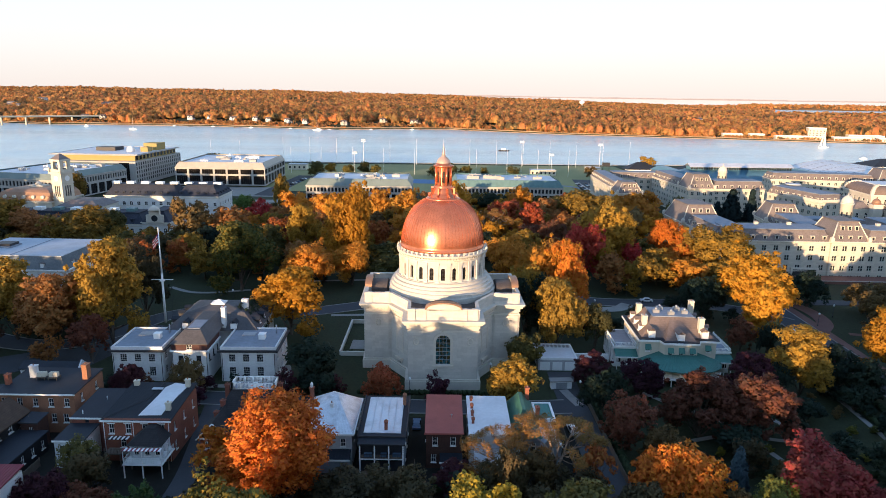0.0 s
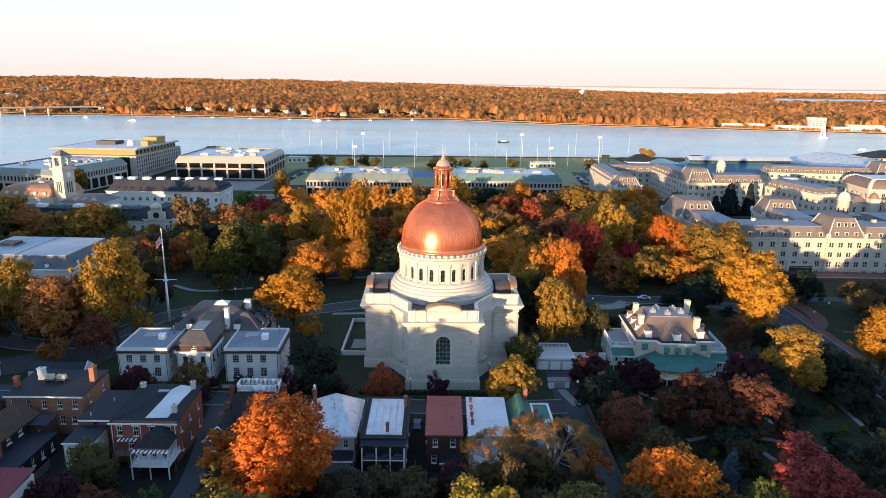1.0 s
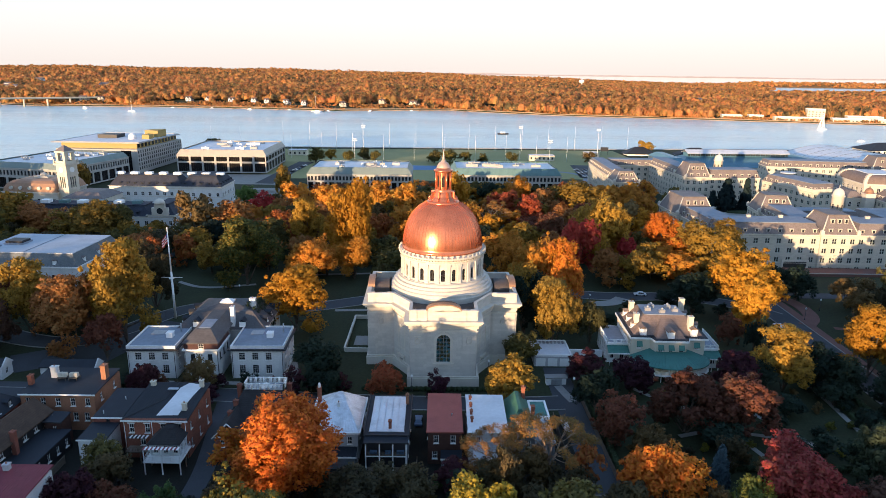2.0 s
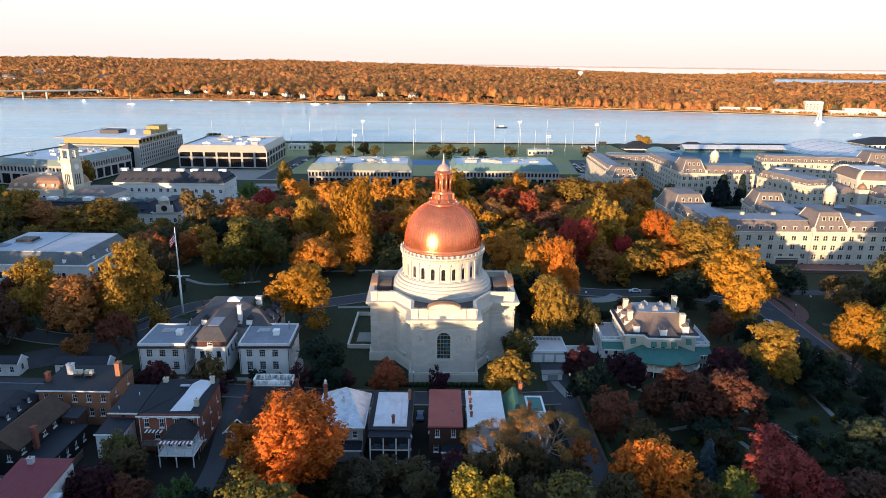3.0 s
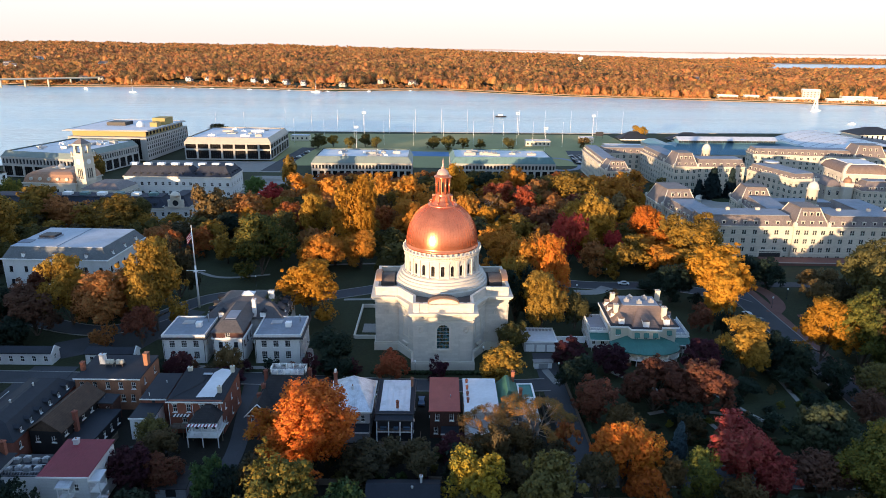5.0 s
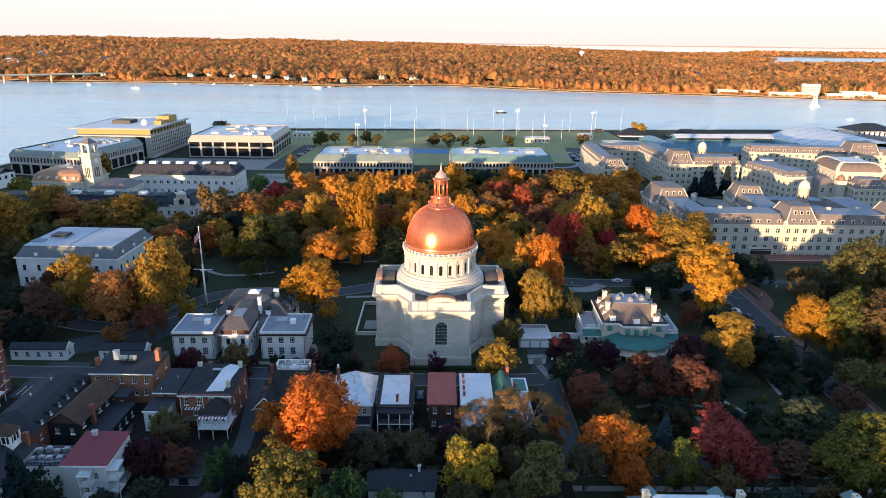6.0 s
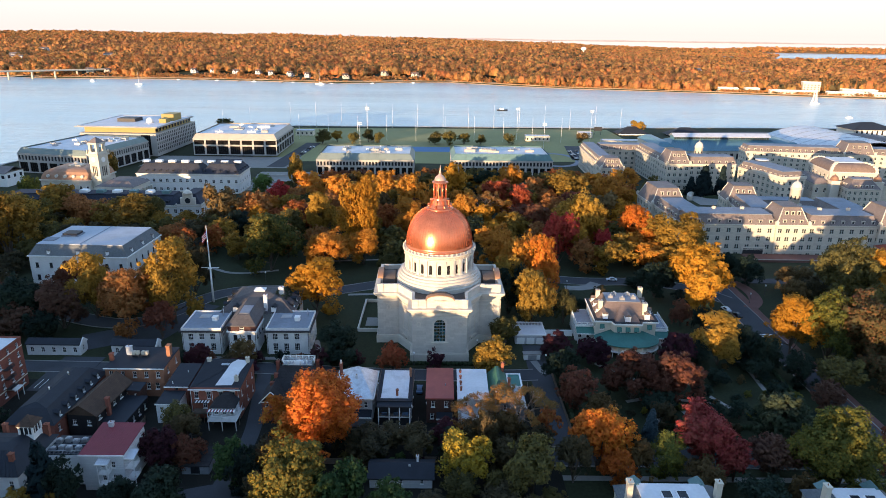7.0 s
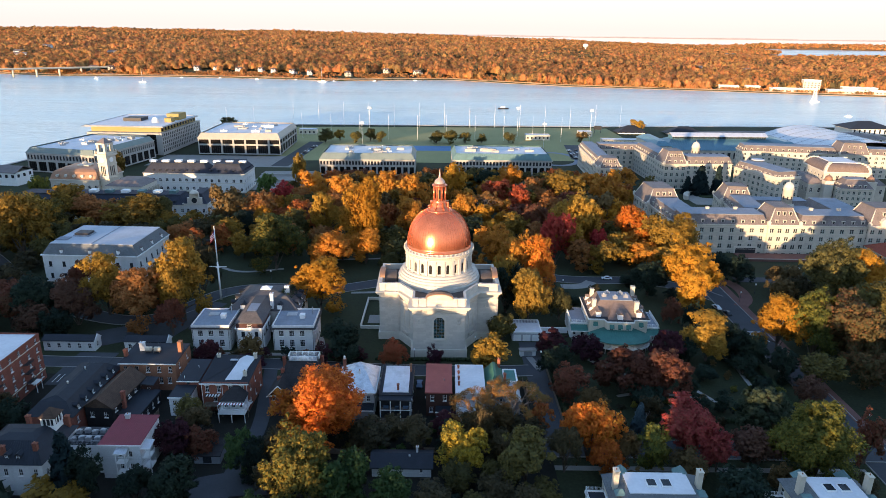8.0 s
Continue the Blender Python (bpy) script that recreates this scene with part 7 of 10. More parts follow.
def dormitory():
    """The great granite dormitory: a long front range, a western return, inner ranges round two courts."""
    h = at_base("dormitory_hall", "long pale granite dormitory with slate mansard roof", 162.4, 98.3, -0.5, "dormitory", "campus halls", -3)
    mansard(h, (-46, -1.9, -8, 8), 0, 17, 21.8, 4)
    pavilion(h, (-1.9, 13.4, -9.0, 9.2), 0, 17.4, 25.4)
    mansard(h, (13.4, 46.8, -8, 8), 0, 17, 21.8, 4)
    pavilion(h, (46.8, 70, -9.4, 9.6), 0, 17.6, 26)
    mansard(h, (70, 120, -8, 8), 0, 17, 21.8, 4)
    # arched gable over the eastern pavilion
    bm = bmesh.new()
    box(bm, 52, 64, -10.2, -8.0, 17.6, 20.0)
    arc = [(58 + 6 * math.cos(math.pi * k / 12), 20.0 + 2.6 * math.sin(math.pi * k / 12)) for k in range(13)]
    a, b = ([bm.verts.new((x, y, z)) for x, z in arc] for y in (-10.2, -8.0))
    bm.faces.new(a), bm.faces.new(b[::-1])
    for k in range(12):
        bm.faces.new((a[k], a[k + 1], b[k + 1], b[k]))
    part("arched_gable", bm, TRIM_STONE, h)
    stair_turret(h, 20.1, 20.7, 14.0, 33.0)
    mansard(h, (9.0, 34.0, 14.5, 26.5), 0, 16.0, 18.6, 4, dormers=False)
    # carriage opening in the front: a flat dark slab, its inner shade in the colour
    bm = bmesh.new()
    box(bm, -16.0, -6.0, -8.06, -7.9, 0, 5.4)
    part("passage", bm, DARK_METAL, h, "dark slab for the shaded carriage opening")
    bm = bmesh.new()
    box(bm, -16.8, -16.0, -8.5, -7.8, 0, 6.1), box(bm, -6.0, -5.2, -8.5, -7.8, 0, 6.1), box(bm, -16.0, -6.0, -8.5, -7.8, 5.4, 6.1)
    part("passage_surround", bm, TRIM_STONE, h)
    # wreathed panel over the middle
    bm = bmesh.new()
    for k in range(12):
        a0, a1 = 2 * math.pi * k / 12, 2 * math.pi * (k + 1) / 12
        tube(bm, (4.8 + 1.1 * math.cos(a0), -9.4, 7.5 + 1.1 * math.sin(a0)), (4.8 + 1.1 * math.cos(a1), -9.4, 7.5 + 1.1 * math.sin(a1)), 0.25, n=5)
    part("wreath", bm, TRIM_STONE, h)
    # terrace in front
    bm = bmesh.new()
    box(bm, -17, 60, -20.5, -9.4, 0, 3.1)
    box(bm, -17, 60, -21.0, -20.5, 0, 3.9)
    part("terrace", bm, PAVING, h, "brick terrace with low wall")
    bm = bmesh.new()
    box(bm, -17.2, 60.2, -21.2, -20.3, 3.9, 4.1)
    part("coping", bm, CONCRETE_PATH, h)
    for x in (-28, -14, 3, 24, 38, 75):
        chimney(h, x, 3.5, 21.5, 23.2, 1.6, 1.1, GRANITE)

    w = at_base("dormitory_hall", "western granite range with truncated slate pavilion roof", 121.5, 121, 3, "dormitory", "campus halls", -3)
    mansard(w, (-7.5, 7.5, -23, 6), 0, 17, 21.4, 4)
    pavilion(w, (-9, 9, 6, 29), 0, 17.4, 25.4)
    v = at_base("dormitory_hall", "inner granite range beside the court", 164, 126, -7, "dormitory", "campus halls", -3)
    mansard(v, (-7.0, 7.0, -19, 12), 0, 16, 20.8, 4)
    pavilion(v, (-8.4, 8.4, 12, 29), 0, 16.4, 24.6)
    s = at_base("dormitory_hall", "eastern inner granite range with blue-grey roof", 214, 128, -1.5, "dormitory", "campus halls", -3)
    mansard(s, (-9, 9, -25, 16), 0, 15, 18.5, 4, dormers=False)
    mansard(s, (-44, -9.1, 6, 18), 0, 15, 18.0, 4, dormers=False)
    # semicircular court wall
    bm = bmesh.new()
    for k in range(16):
        a0, a1 = math.pi * k / 16, math.pi * (k + 1) / 16
        p = [(180 + r * math.cos(a), 203 + r * math.sin(a)) for r, a in ((17, a0), (19.5, a0), (19.5, a1), (17, a1))]
        prism(bm, p, -3, 0.8)
    solid("court_wall", bm, GRANITE, "curved pale stone court wall", "wall", kind="structure")
    bm = bmesh.new()
    prism(bm, [(180 + 16.9 * math.cos(2 * math.pi * k / 32), 203 + (16.9 if k <= 16 else 42) * math.sin(2 * math.pi * k / 32)) for k in range(32)], -3, near_z(200) + 0.12)
    solid("court_paving", bm, CONCRETE_PATH, "pale paved inner court of the dormitory", "pavement", kind="structure")
    bm = bmesh.new()
    prism(bm, [(182 + 9 * math.cos(2 * math.pi * k / 24), 211 + 3.5 * math.sin(2 * math.pi * k / 24)) for k in range(24)], -3, -0.9)
    solid("planter", bm, HEDGE, "dark clipped oval planter in the court", "planter")
    # red-tiled gatehouse on the terrace
    g = at_base("gatehouse", "pale columned gatehouse with red tile hipped roof", 221, 74, 0, "gatehouse", "campus halls", -1)
    walls(g, GRANITE, (-12, 16, -5, 9), 0, 6.4, [("S", 5, 1.8, 1.2, 4.8, "dark"), ("W", 3, 1.8, 1.2, 4.8, "dark")], panes=False)
    for k in range(6):
        bm = bmesh.new()
        lathe(bm, [(0.55, 0), (0.5, 5.8), (0.7, 6.3)], 12, -14.2, -6 + 3 * k)
        part("column", bm, TRIM_STONE, g)
    slab(g, "entablature", -15.2, 16.6, -7.2, 10.2, 6.42, 7.3, TRIM_STONE)
    bm = bmesh.new()
    frustum(bm, (-15.8, 17.2, -7.8, 10.8, 7.3), (-6, 8, 0.5, 2.5, 12.2))
    part("tile_roof", bm, RED_TILE, g, "red clay tile roof")


def rear_halls():
    """The second row of ranges towards the river."""
    a = at_base("dormitory_hall", "granite range with dormered slate roof behind the court", 176, 246, 2, "dormitory", "campus halls", -3)
    mansard(a, (-5, 28, -8, 8), 0, 18, 23, 5)
    pavilion(a, (-21, -5, -9.5, 9), 0, 18.4, 27)
    stair_turret(a, 8.0, 10, 14, 31.5, 2.8)
    mansard(a, (-21, -7, 9.1, 58), 0, 18, 22.6, 5)
    b = at_base("dormitory_hall", "granite range running towards the river", 139, 314, -1, "dormitory", "campus halls", -3)
    mansard(b, (-15, 25, -8, 6), 0, 16, 20, 4)
    mansard(b, (-27, -15.1, -62, 6), 0, 16, 20, 4)
    pavilion(b, (-27.6, -12, -80, -62), 0, 15, 21.5)
    c = at_base("dormitory_hall", "eastern granite range with a columned front", 262, 300, -7, "dormitory", "campus halls", -3)
    mansard(c, (-26, 44, -8, 8), 0, 18, 22.5, 5)
    pavilion(c, (44, 66, -12, 8), 0, 18.5, 27)
    mansard(c, (66, 130, -8, 8), 0, 18, 22.5, 5)
    d = at_base("dormitory_hall", "granite wing beside the memorial hall", 222, 212, 14, "dormitory", "campus halls", -3)
    mansard(d, (-9, 9, -12, 30), 0, 16.5, 21, 4)
    slab(d, "parapet", -9.5, -8.7, -12.4, 16, 16.9, 18.3, TRIM_STONE)
    slab(d, "parapet", -8.7, 9.2, -12.6, -11.8, 16.9, 18.3, TRIM_STONE)
    bm = bmesh.new()
    lathe(bm, [(0.1, 21.6), (4.2, 21.6), (4.6, 21.9), (4.6, 22.3), (3.9, 22.5), (0.1, 22.7)], 32, 6, 26)
    part("round_skylight", bm, PALE_ROOF, d, "round pale roof light")
    # memorial hall: a dormered front block, corner cupolas and a great bowed roof between stone piers behind
    m = at_base("memorial_hall", "pale stone memorial hall with bowed slate roof and domed corners", 266, 200, -5, "hall", "campus halls", -3)
    mansard(m, (-9, 11, -7, 8), 0, 12, 17.6, 3, 3.6, 6.0, win_w=1.5)
    walls(m, GRANITE, (-14, 15, 8.1, 40), 0, 19.4, [("S", 5, 1.9, 13.5, 17.6, "sash"), ("W", 6, 1.9, 12.5, 17.2, "sash"), ("W", 6, 1.9, 6.5, 10.2, "sash")], name="upper_wall", panes=False)
    slab(m, "cornice", -14.7, 15.7, 7.5, 40.6, 19.4, 20.1, TRIM_STONE)
    bm = bmesh.new()
    loops = []
    for t in (math.pi / 2 * k / 8 for k in range(9)):
        i, z = 5.2 * (1 - math.cos(t)), 20.1 + 4.9 * math.sin(t)
        loops.append([bm.verts.new(p) for p in ((-14 + i, 8.2 + i, z), (15 - i, 8.2 + i, z), (15 - i, 40 - i, z), (-14 + i, 40 - i, z))])
    for a, b in zip(loops, loops[1:]):
        for k in range(4):
            bm.faces.new((a[k], a[(k + 1) % 4], b[(k + 1) % 4], b[k]))
    bm.faces.new(loops[-1])
    bw = part("bowed_roof", bm, MANSION_SLATE, m, "bowed brown slate roof")
    slab(m, "skylight", -8.2, 9.2, 14, 34.2, 25.0, 25.4, WHITE_ROOF)
    for x, y in ((-13.6, 8.6), (14.6, 8.6), (-13.6, 39.6), (14.6, 39.6)):
        bm = bmesh.new()
        sx, sy = (1 if x < 0 else -1), (1 if y < 20 else -1)
        for q in range(7):
            i, z = 5.2 * (1 - math.cos(math.pi / 2 * q / 6)), 20.1 + 4.6 * math.sin(math.pi / 2 * q / 6)
            box(bm, x + sx * i - 0.8, x + sx * i + 0.8, y + sy * i - 0.8, y + sy * i + 0.8, z - 1.2, z + 1.1)
        part("corner_pier", bm, TRIM_STONE, bw)
    for x0, x1 in ((-24, -14.02), (15.02, 25)):
        walls(m, GRANITE, (x0, x1, 6, 36), 0, 12.2, [("S", 2, 1.6, 6.5, 9.6, "sash"), ("W", 6, 1.6, 6.5, 9.6, "sash")], name="wing_wall", panes=False)
        bm = bmesh.new()
        frustum(bm, (x0 - 0.4, x1 + 0.4, 5.6, 36.4, 12.2), (x0 + 3.5, x1 - 3.5, 9.5, 32.5, 15.6))
        part("wing_roof", bm, SLATE, m)
    for x in (-12.6, 14.0):
        bm = bmesh.new()
        box(bm, x - 2.7, x + 2.7, 1.6, 7.0, 0, 14.6)
        box(bm, x - 3.0, x + 3.0, 1.3, 7.3, 14.6, 15.2)
        part("dome_base", bm, TRIM_STONE, m)
        bm = bmesh.new()
        lathe(bm, [(2.5, 15.2), (2.5, 15.9)] + [(2.35 * math.cos(a), 15.9 + 2.5 * math.sin(a)) for a in (math.pi / 2 * k / 8 for k in range(8))] + [(0.3, 18.4), (0.25, 19.2), (0.05, 19.5)], 24, x, 4.3)
        part("corner_dome", bm, OLD_COPPER, m)
    # drill hall with a long blue-green glass roof, and the great curved roof beside it
    g = at_base("drill_hall", "long hall with blue-green glazed roof and clerestory", 243, 360, 2, "hall", "campus halls", -3)
    walls(g, GRANITE, (-55, 50, -22, 26), 0, 11, [("S", 20, 2.6, 4, 9, "dark")], panes=False)
    bm = bmesh.new()
    frustum(bm, (-55.5, 50.5, -22.5, 26.5, 11), (-44, 41, -3, 7, 17.5))
    glz = part("glazed_roof", bm, GLAZED_ROOF, g)
    bm = bmesh.new()
    for k in range(64):
        x = -55 + 105 * k / 63
        tube(bm, (x, -22.4, 11.1), (-44 + 85 * k / 63, -3, 17.6), 0.12, n=4)
    seam_part(bm, GLAZED_ROOF, glz)
    walls(g, GLAZED_ROOF, (-43, 40, -3, 7), 17.4, 20, [("S", 40, 1.7, 17.8, 19.6, "plain")], name="clerestory", panes=False)
    bm = bmesh.new()
    gable(bm, -44, 41, -4.5, 8.5, 20, 22.5, "x")
    part("roof", bm, TIN, g)
    for x in (-57.5, 52):
        walls(g, GRANITE, (x - 7, x + 7, -24, 28), 0, 14.5, [("S", 3, 2.0, 4, 9, "dark")], name="end_block")
        bm = bmesh.new()
        frustum(bm, (x - 7.5, x + 7.5, -24.5, 28.5, 14.5), (x - 3, x + 3, -18, 22, 18))
        part("end_roof", bm, GLAZED_ROOF, g)
    f = at_base("field_house", "large hall with curved white ribbed roof", 368, 395, 4, "sports hall", "campus halls", -3)
    bm = bmesh.new()
    arc = [(-42 + 84 * k / 20, 9 + 9 * math.sin(math.pi * k / 20)) for k in range(21)]
    ea, eb = ([bm.verts.new((x, y, z)) for x, z in arc] for y in (-48, 60))
    for k in range(20):
        bm.faces.new((ea[k], ea[k + 1], eb[k + 1], eb[k])).smooth = True
    part("curved_roof", bm, TIN, f)
    for j in range(8):
        bm = bmesh.new()
        y = -46 + 15 * j
        for k in range(20):
            tube(bm, (arc[k][0], y, arc[k][1] + 0.1), (arc[k + 1][0], y, arc[k + 1][1] + 0.1), 0.14, n=4)
        part("rib", bm, GREY_ROOF, f)
    walls(f, CONCRETE, (-41.5, 41.5, -47.5, 59.5), 0, 9.2, [("S", 12, 3, 2, 6, "curtain")], panes=False)
    bm = bmesh.new()
    prism(bm, [(x, -47.3) for x, z in (arc[0], arc[-1])] + [(arc[-1][0], -47.1), (arc[0][0], -47.1)], 9, 9.4)
    part("wall_head", bm, CONCRETE, f)
    for x, y, w, d, z in ((475, 531, 26, 18, 11), (205, 505, 17, 9, 6), (262, 503, 21, 9, 6), (330, 470, 60, 24, 9), (420, 470, 44, 20, 9)):
        p = at_base("boat_pavilion", "waterfront pavilion with dark hipped roof", x, y, 2, "pavilion", "waterfront pavilions", -3)
        walls(p, WHITE_PAINT, (-w + 3, w - 3, -d + 2, d - 2), 0, z - 4.5, [("S", 8, 2, 1, z - 5.2, "plain")], panes=False)
        bm = bmesh.new()
        frustum(bm, (-w, w, -d, d, z - 4.5), (-w * 0.25, w * 0.25, -d * 0.05, d * 0.05, z + (2.5 if w < 30 else 0)))
        part("roof", bm, DARK_TIN if w < 30 else SLATE, p)


def modern_block(name, label, cx, cy, rz, w, d, zw, zr, z, skirt, n, strip, roof=None, tall=None, category="hall"):
    """A concrete block: a deep colonnade of dark glass, a window strip above, a sloping metal skirt and a white roof with plant."""
    h = at_base(name, label, cx, cy, rz, category, "campus halls", z)
    rows = []
    for side, ln in (("S", w), ("N", w), ("E", d), ("W", d)):
        k = max(3, round(n * ln / w))
        rows.append((side, k, ln / k - 1.5, 0.8, zw * 0.56, "curtain"))
        if strip:
            rows.append((side, k * strip, ln / k / strip * 0.62, zw * 0.68, zw * 0.92, "plain"))
        else:
            rows.append((side, k, ln / k - 1.5, zw * 0.66, zw * 0.93, "curtain"))
    walls(h, CONCRETE, (-w / 2, w / 2, -d / 2, d / 2), 0, zw, rows, depth=0.7, panes=False)
    bm = bmesh.new()
    box(bm, -w / 2 - 0.3, w / 2 + 0.3, -d / 2 - 0.3, d / 2 + 0.3, zw, zw + 0.5)
    part("roof_edge", bm, CONCRETE, h)
    bm = bmesh.new()
    t = (zr - zw) * 0.55
    frustum(bm, (-w / 2, w / 2, -d / 2, d / 2, zw + 0.5), (-w / 2 + t, w / 2 - t, -d / 2 + t, d / 2 - t, zr), cap=False)
    sk = part("metal_skirt", bm, skirt, h)
    bm = bmesh.new()
    for k in range(round(w / 1.5)):
        x = -w / 2 + w * k / round(w / 1.5)
        tube(bm, (x, -d / 2, zw + 0.52), (max(-w / 2 + t, min(w / 2 - t, x)), -d / 2 + t, zr), 0.07, n=4)
    seam_part(bm, skirt, sk)
    bm = bmesh.new()
    box(bm, -w / 2 + t + 0.05, w / 2 - t - 0.05, -d / 2 + t + 0.05, d / 2 - t - 0.05, zw, zr - 0.9)
    part("roof", bm, roof or WHITE_ROOF, h)
    rng = random.Random(cx)
    for _ in range(13):
        bm = bmesh.new()
        x, y = rng.uniform(-w * 0.36, w * 0.36), rng.uniform(-d * 0.3, d * 0.3)
        a, b, c = rng.uniform(1.2, 4.5), rng.uniform(1.0, 2.5), rng.uniform(0.8, 2.2)
        box(bm, x - a, x + a, y - b, y + b, zr - 0.9, zr - 0.9 + c)
        tube(bm, (x, y, zr - 0.9 + c), (x, y, zr + c), 0.4, n=8)
        part("roof_plant", bm, rng.choice([WHITE_PAINT, GREY_METAL, CONCRETE]), h)
    return h


def campus_west():
    modern_block("science_hall", "concrete hall with dark glass bays and tan roof skirt", -174.5, 379, 1, 70, 72, 13.5, 18, -2, TAN_METAL, 7, 0)
    nim = modern_block("library", "concrete library with metal roof skirt and white roof", -273, 294, -11, 57, 72, 13.8, 18, -2, PANEL_METAL, 7, 3, category="library")
    modern_block("mathematics_hall", "low concrete hall with green metal skirt", -56, 287, 1, 71, 42, 11.5, 16.5, -2, PANEL_METAL, 15, 2)
    modern_block("mathematics_hall", "low concrete hall with green metal skirt and white roof", 45, 291, 1, 75, 42, 11.5, 16.5, -2, VERDIGRIS, 15, 2)
    # tall laboratory with an ochre top storey
    h = at_base("laboratory", "tall pale laboratory with ochre top storey and domes", -266, 377, -2, "laboratory", "campus halls", -2)
    rows = [("E", 22, 1.7, z, z + 2.2, "plain") for z in (2.6, 5.8, 9.0, 12.2, 15.2)]
    walls(h, CONCRETE, (-32, 32, -42, 40), 0, 18.5, rows + [("S", 1, 8, 1, 17.5, "curtain", 50, 60)], panes=False)
    walls(h, YELLOW_PANEL, (-31, 29, -36, 37), 18.5, 22.6, [("E", 12, 3.6, 19, 22, "curtain")], name="ochre_storey")
    bm = bmesh.new()
    box(bm, -38, 32, -38.5, 39, 22.6, 23.1)
    part("roof_slab", bm, CONCRETE, h, "thin projecting roof slab")
    flat_roof(h, -36, 31, -37, 38, 23.1, WHITE_ROOF, CONCRETE, 0.4, 0)
    bm = bmesh.new()
    lathe(bm, [(3.0, 23.2), (3.0, 25)] + [(3.0 * math.cos(a), 25 + 2.9 * math.sin(a)) for a in (math.pi / 2 * k / 7 for k in range(1, 7))] + [(0.2, 27.9)], 24, 13, -10)
    part("observatory_dome", bm, WHITE_PAINT, h, "white observatory dome")
    for x0, x1, y0, y1, z, mt in ((17, 28, 4, 20, 29.0, YELLOW_PANEL), (21, 27, -10, -2, 26.8, YELLOW_PANEL), (-18, -2, -6, 8, 26, DARK_METAL)):
        bm = bmesh.new()
        box(bm, x0, x1, y0, y1, 23.3, z)
        part("roof_plant", bm, mt, h)
    # auditorium with bell tower and copper roof
    m = at_base("auditorium", "pale stone hall with browned copper roof", -231, 202, -4, "hall", "campus halls", -1.5)
    walls(m, TRIM_STONE, (-16, 16, -14, 14), 0, 10.5, [("S", 7, 1.6, 3.5, 7.5, "sash"), ("E", 5, 1.6, 3.5, 7.5, "sash")], panes=False)
    bm = bmesh.new()
    box(bm, -16.7, 16.7, -14.7, 14.7, 10.5, 11.2)
    part("cornice", bm, TRIM_STONE, m)
    bm = bmesh.new()
    prof = [(0, 0), (0.8, 2.6), (2.0, 4.6), (4.0, 5.8), (6.5, 6.3)]
    for (i0, z0), (i1, z1) in zip(prof, prof[1:]):
        frustum(bm, (-16 + i0, 16 - i0, -14 + i0, 14 - i0, 11.2 + z0), (-16 + i1, 16 - i1, -14 + i1, 14 - i1, 11.2 + z1), cap=(i1 == 6.5))
    part("copper_roof", bm, OLD_COPPER, m, "curved browned copper roof")
    for k in range(5):
        bm = bmesh.new()
        x = -11 + 5.5 * k
        tube(bm, (x, -14.2, 13.4), (x, -12.2, 13.4), 0.95, n=12)
        part("round_dormer", bm, TRIM_STONE, m)
    bm = bmesh.new()
    box(bm, -4, 4, -3, 3, 17.5, 18.4)
    lathe(bm, [(1.8, 18.4), (1.8, 19.4), (0.6, 20.2)], 12, 0, 0)
    part("roof_ventilator", bm, TRIM_STONE, m)
    t = at_base("clock_tower", "tall pale stone clock tower with belfry", -211, 191, -20, "tower", "campus halls", -1.5)
    bm = bmesh.new()
    w = 3.7
    for side in "SNWE":
        place = {"S": lambda u, v, d: (u, -w + d, v), "N": lambda u, v, d: (u, w - d, v), "W": lambda u, v, d: (-w + d, u, v), "E": lambda u, v, d: (w - d, u, v)}[side]
        facade(bm, place, (-w, w), (0, 29), [(u - 0.45, u + 0.45, 14, 20, False) for u in (-1.4, 0, 1.4)], 0.4)
    part("shaft", bm, TOWER_STONE, t)
    bm = bmesh.new()
    box(bm, -3.25, 3.25, -3.25, 3.25, 1, 28.9)
    part("louvre", bm, DARK_METAL, t)
    for nm, r, z0, z1 in (("balcony", 4.6, 26.6, 27.6), ("tower_base", 4.2, 0, 6), ("string_course", 4.0, 12.2, 12.8), ("string_course", 4.0, 21.2, 21.8), ("belfry_cornice", 3.6, 33.4, 34.4)):
        slab(t, nm, -r, r, -r, r, z0, z1, TOWER_STONE)
    for sx in (-1, 1):
        for sy in (-1, 1):
            slab(t, "belfry_pier", sx * 2.5 - 0.8, sx * 2.5 + 0.8, sy * 2.5 - 0.8, sy * 2.5 + 0.8, 27.6, 33.4, TOWER_STONE)
            bm = bmesh.new()
            lathe(bm, [(0.5, 27.6), (0.5, 29.4), (0.15, 30)], 8, sx * 4.1, sy * 4.1)
            part("pinnacle", bm, TOWER_STONE, t)
    bm = bmesh.new()
    frustum(bm, (-3.5, 3.5, -3.5, 3.5, 34.4), (-0.3, 0.3, -0.3, 0.3, 37.4))
    part("tower_roof", bm, SLATE, t)
    for dx, dy, rot in ((0, -3.75, 0), (3.75, 0, 90)):
        bm = bmesh.new()
        lathe(bm, [(1.5, 0), (1.5, 0.14)], 24)
        ob = part("clock_face", bm, WHITE_PAINT, t, at=pose(dx, dy, 24, 90, 0, rot))
    # long arcaded range with slate roof
    r = at_base("academic_hall", "pale academic hall with arched windows and slate roof", -160, 214, 0, "hall", "campus halls", -1.5)
    mansard(r, (-36, 7, -8, 8), 0, 12, 18, 2, 4.3, 5.5, style="arch", wall=WHITE_BRICK, roof=DARK_SLATE, win_w=1.9, deck=DARK_SLATE)
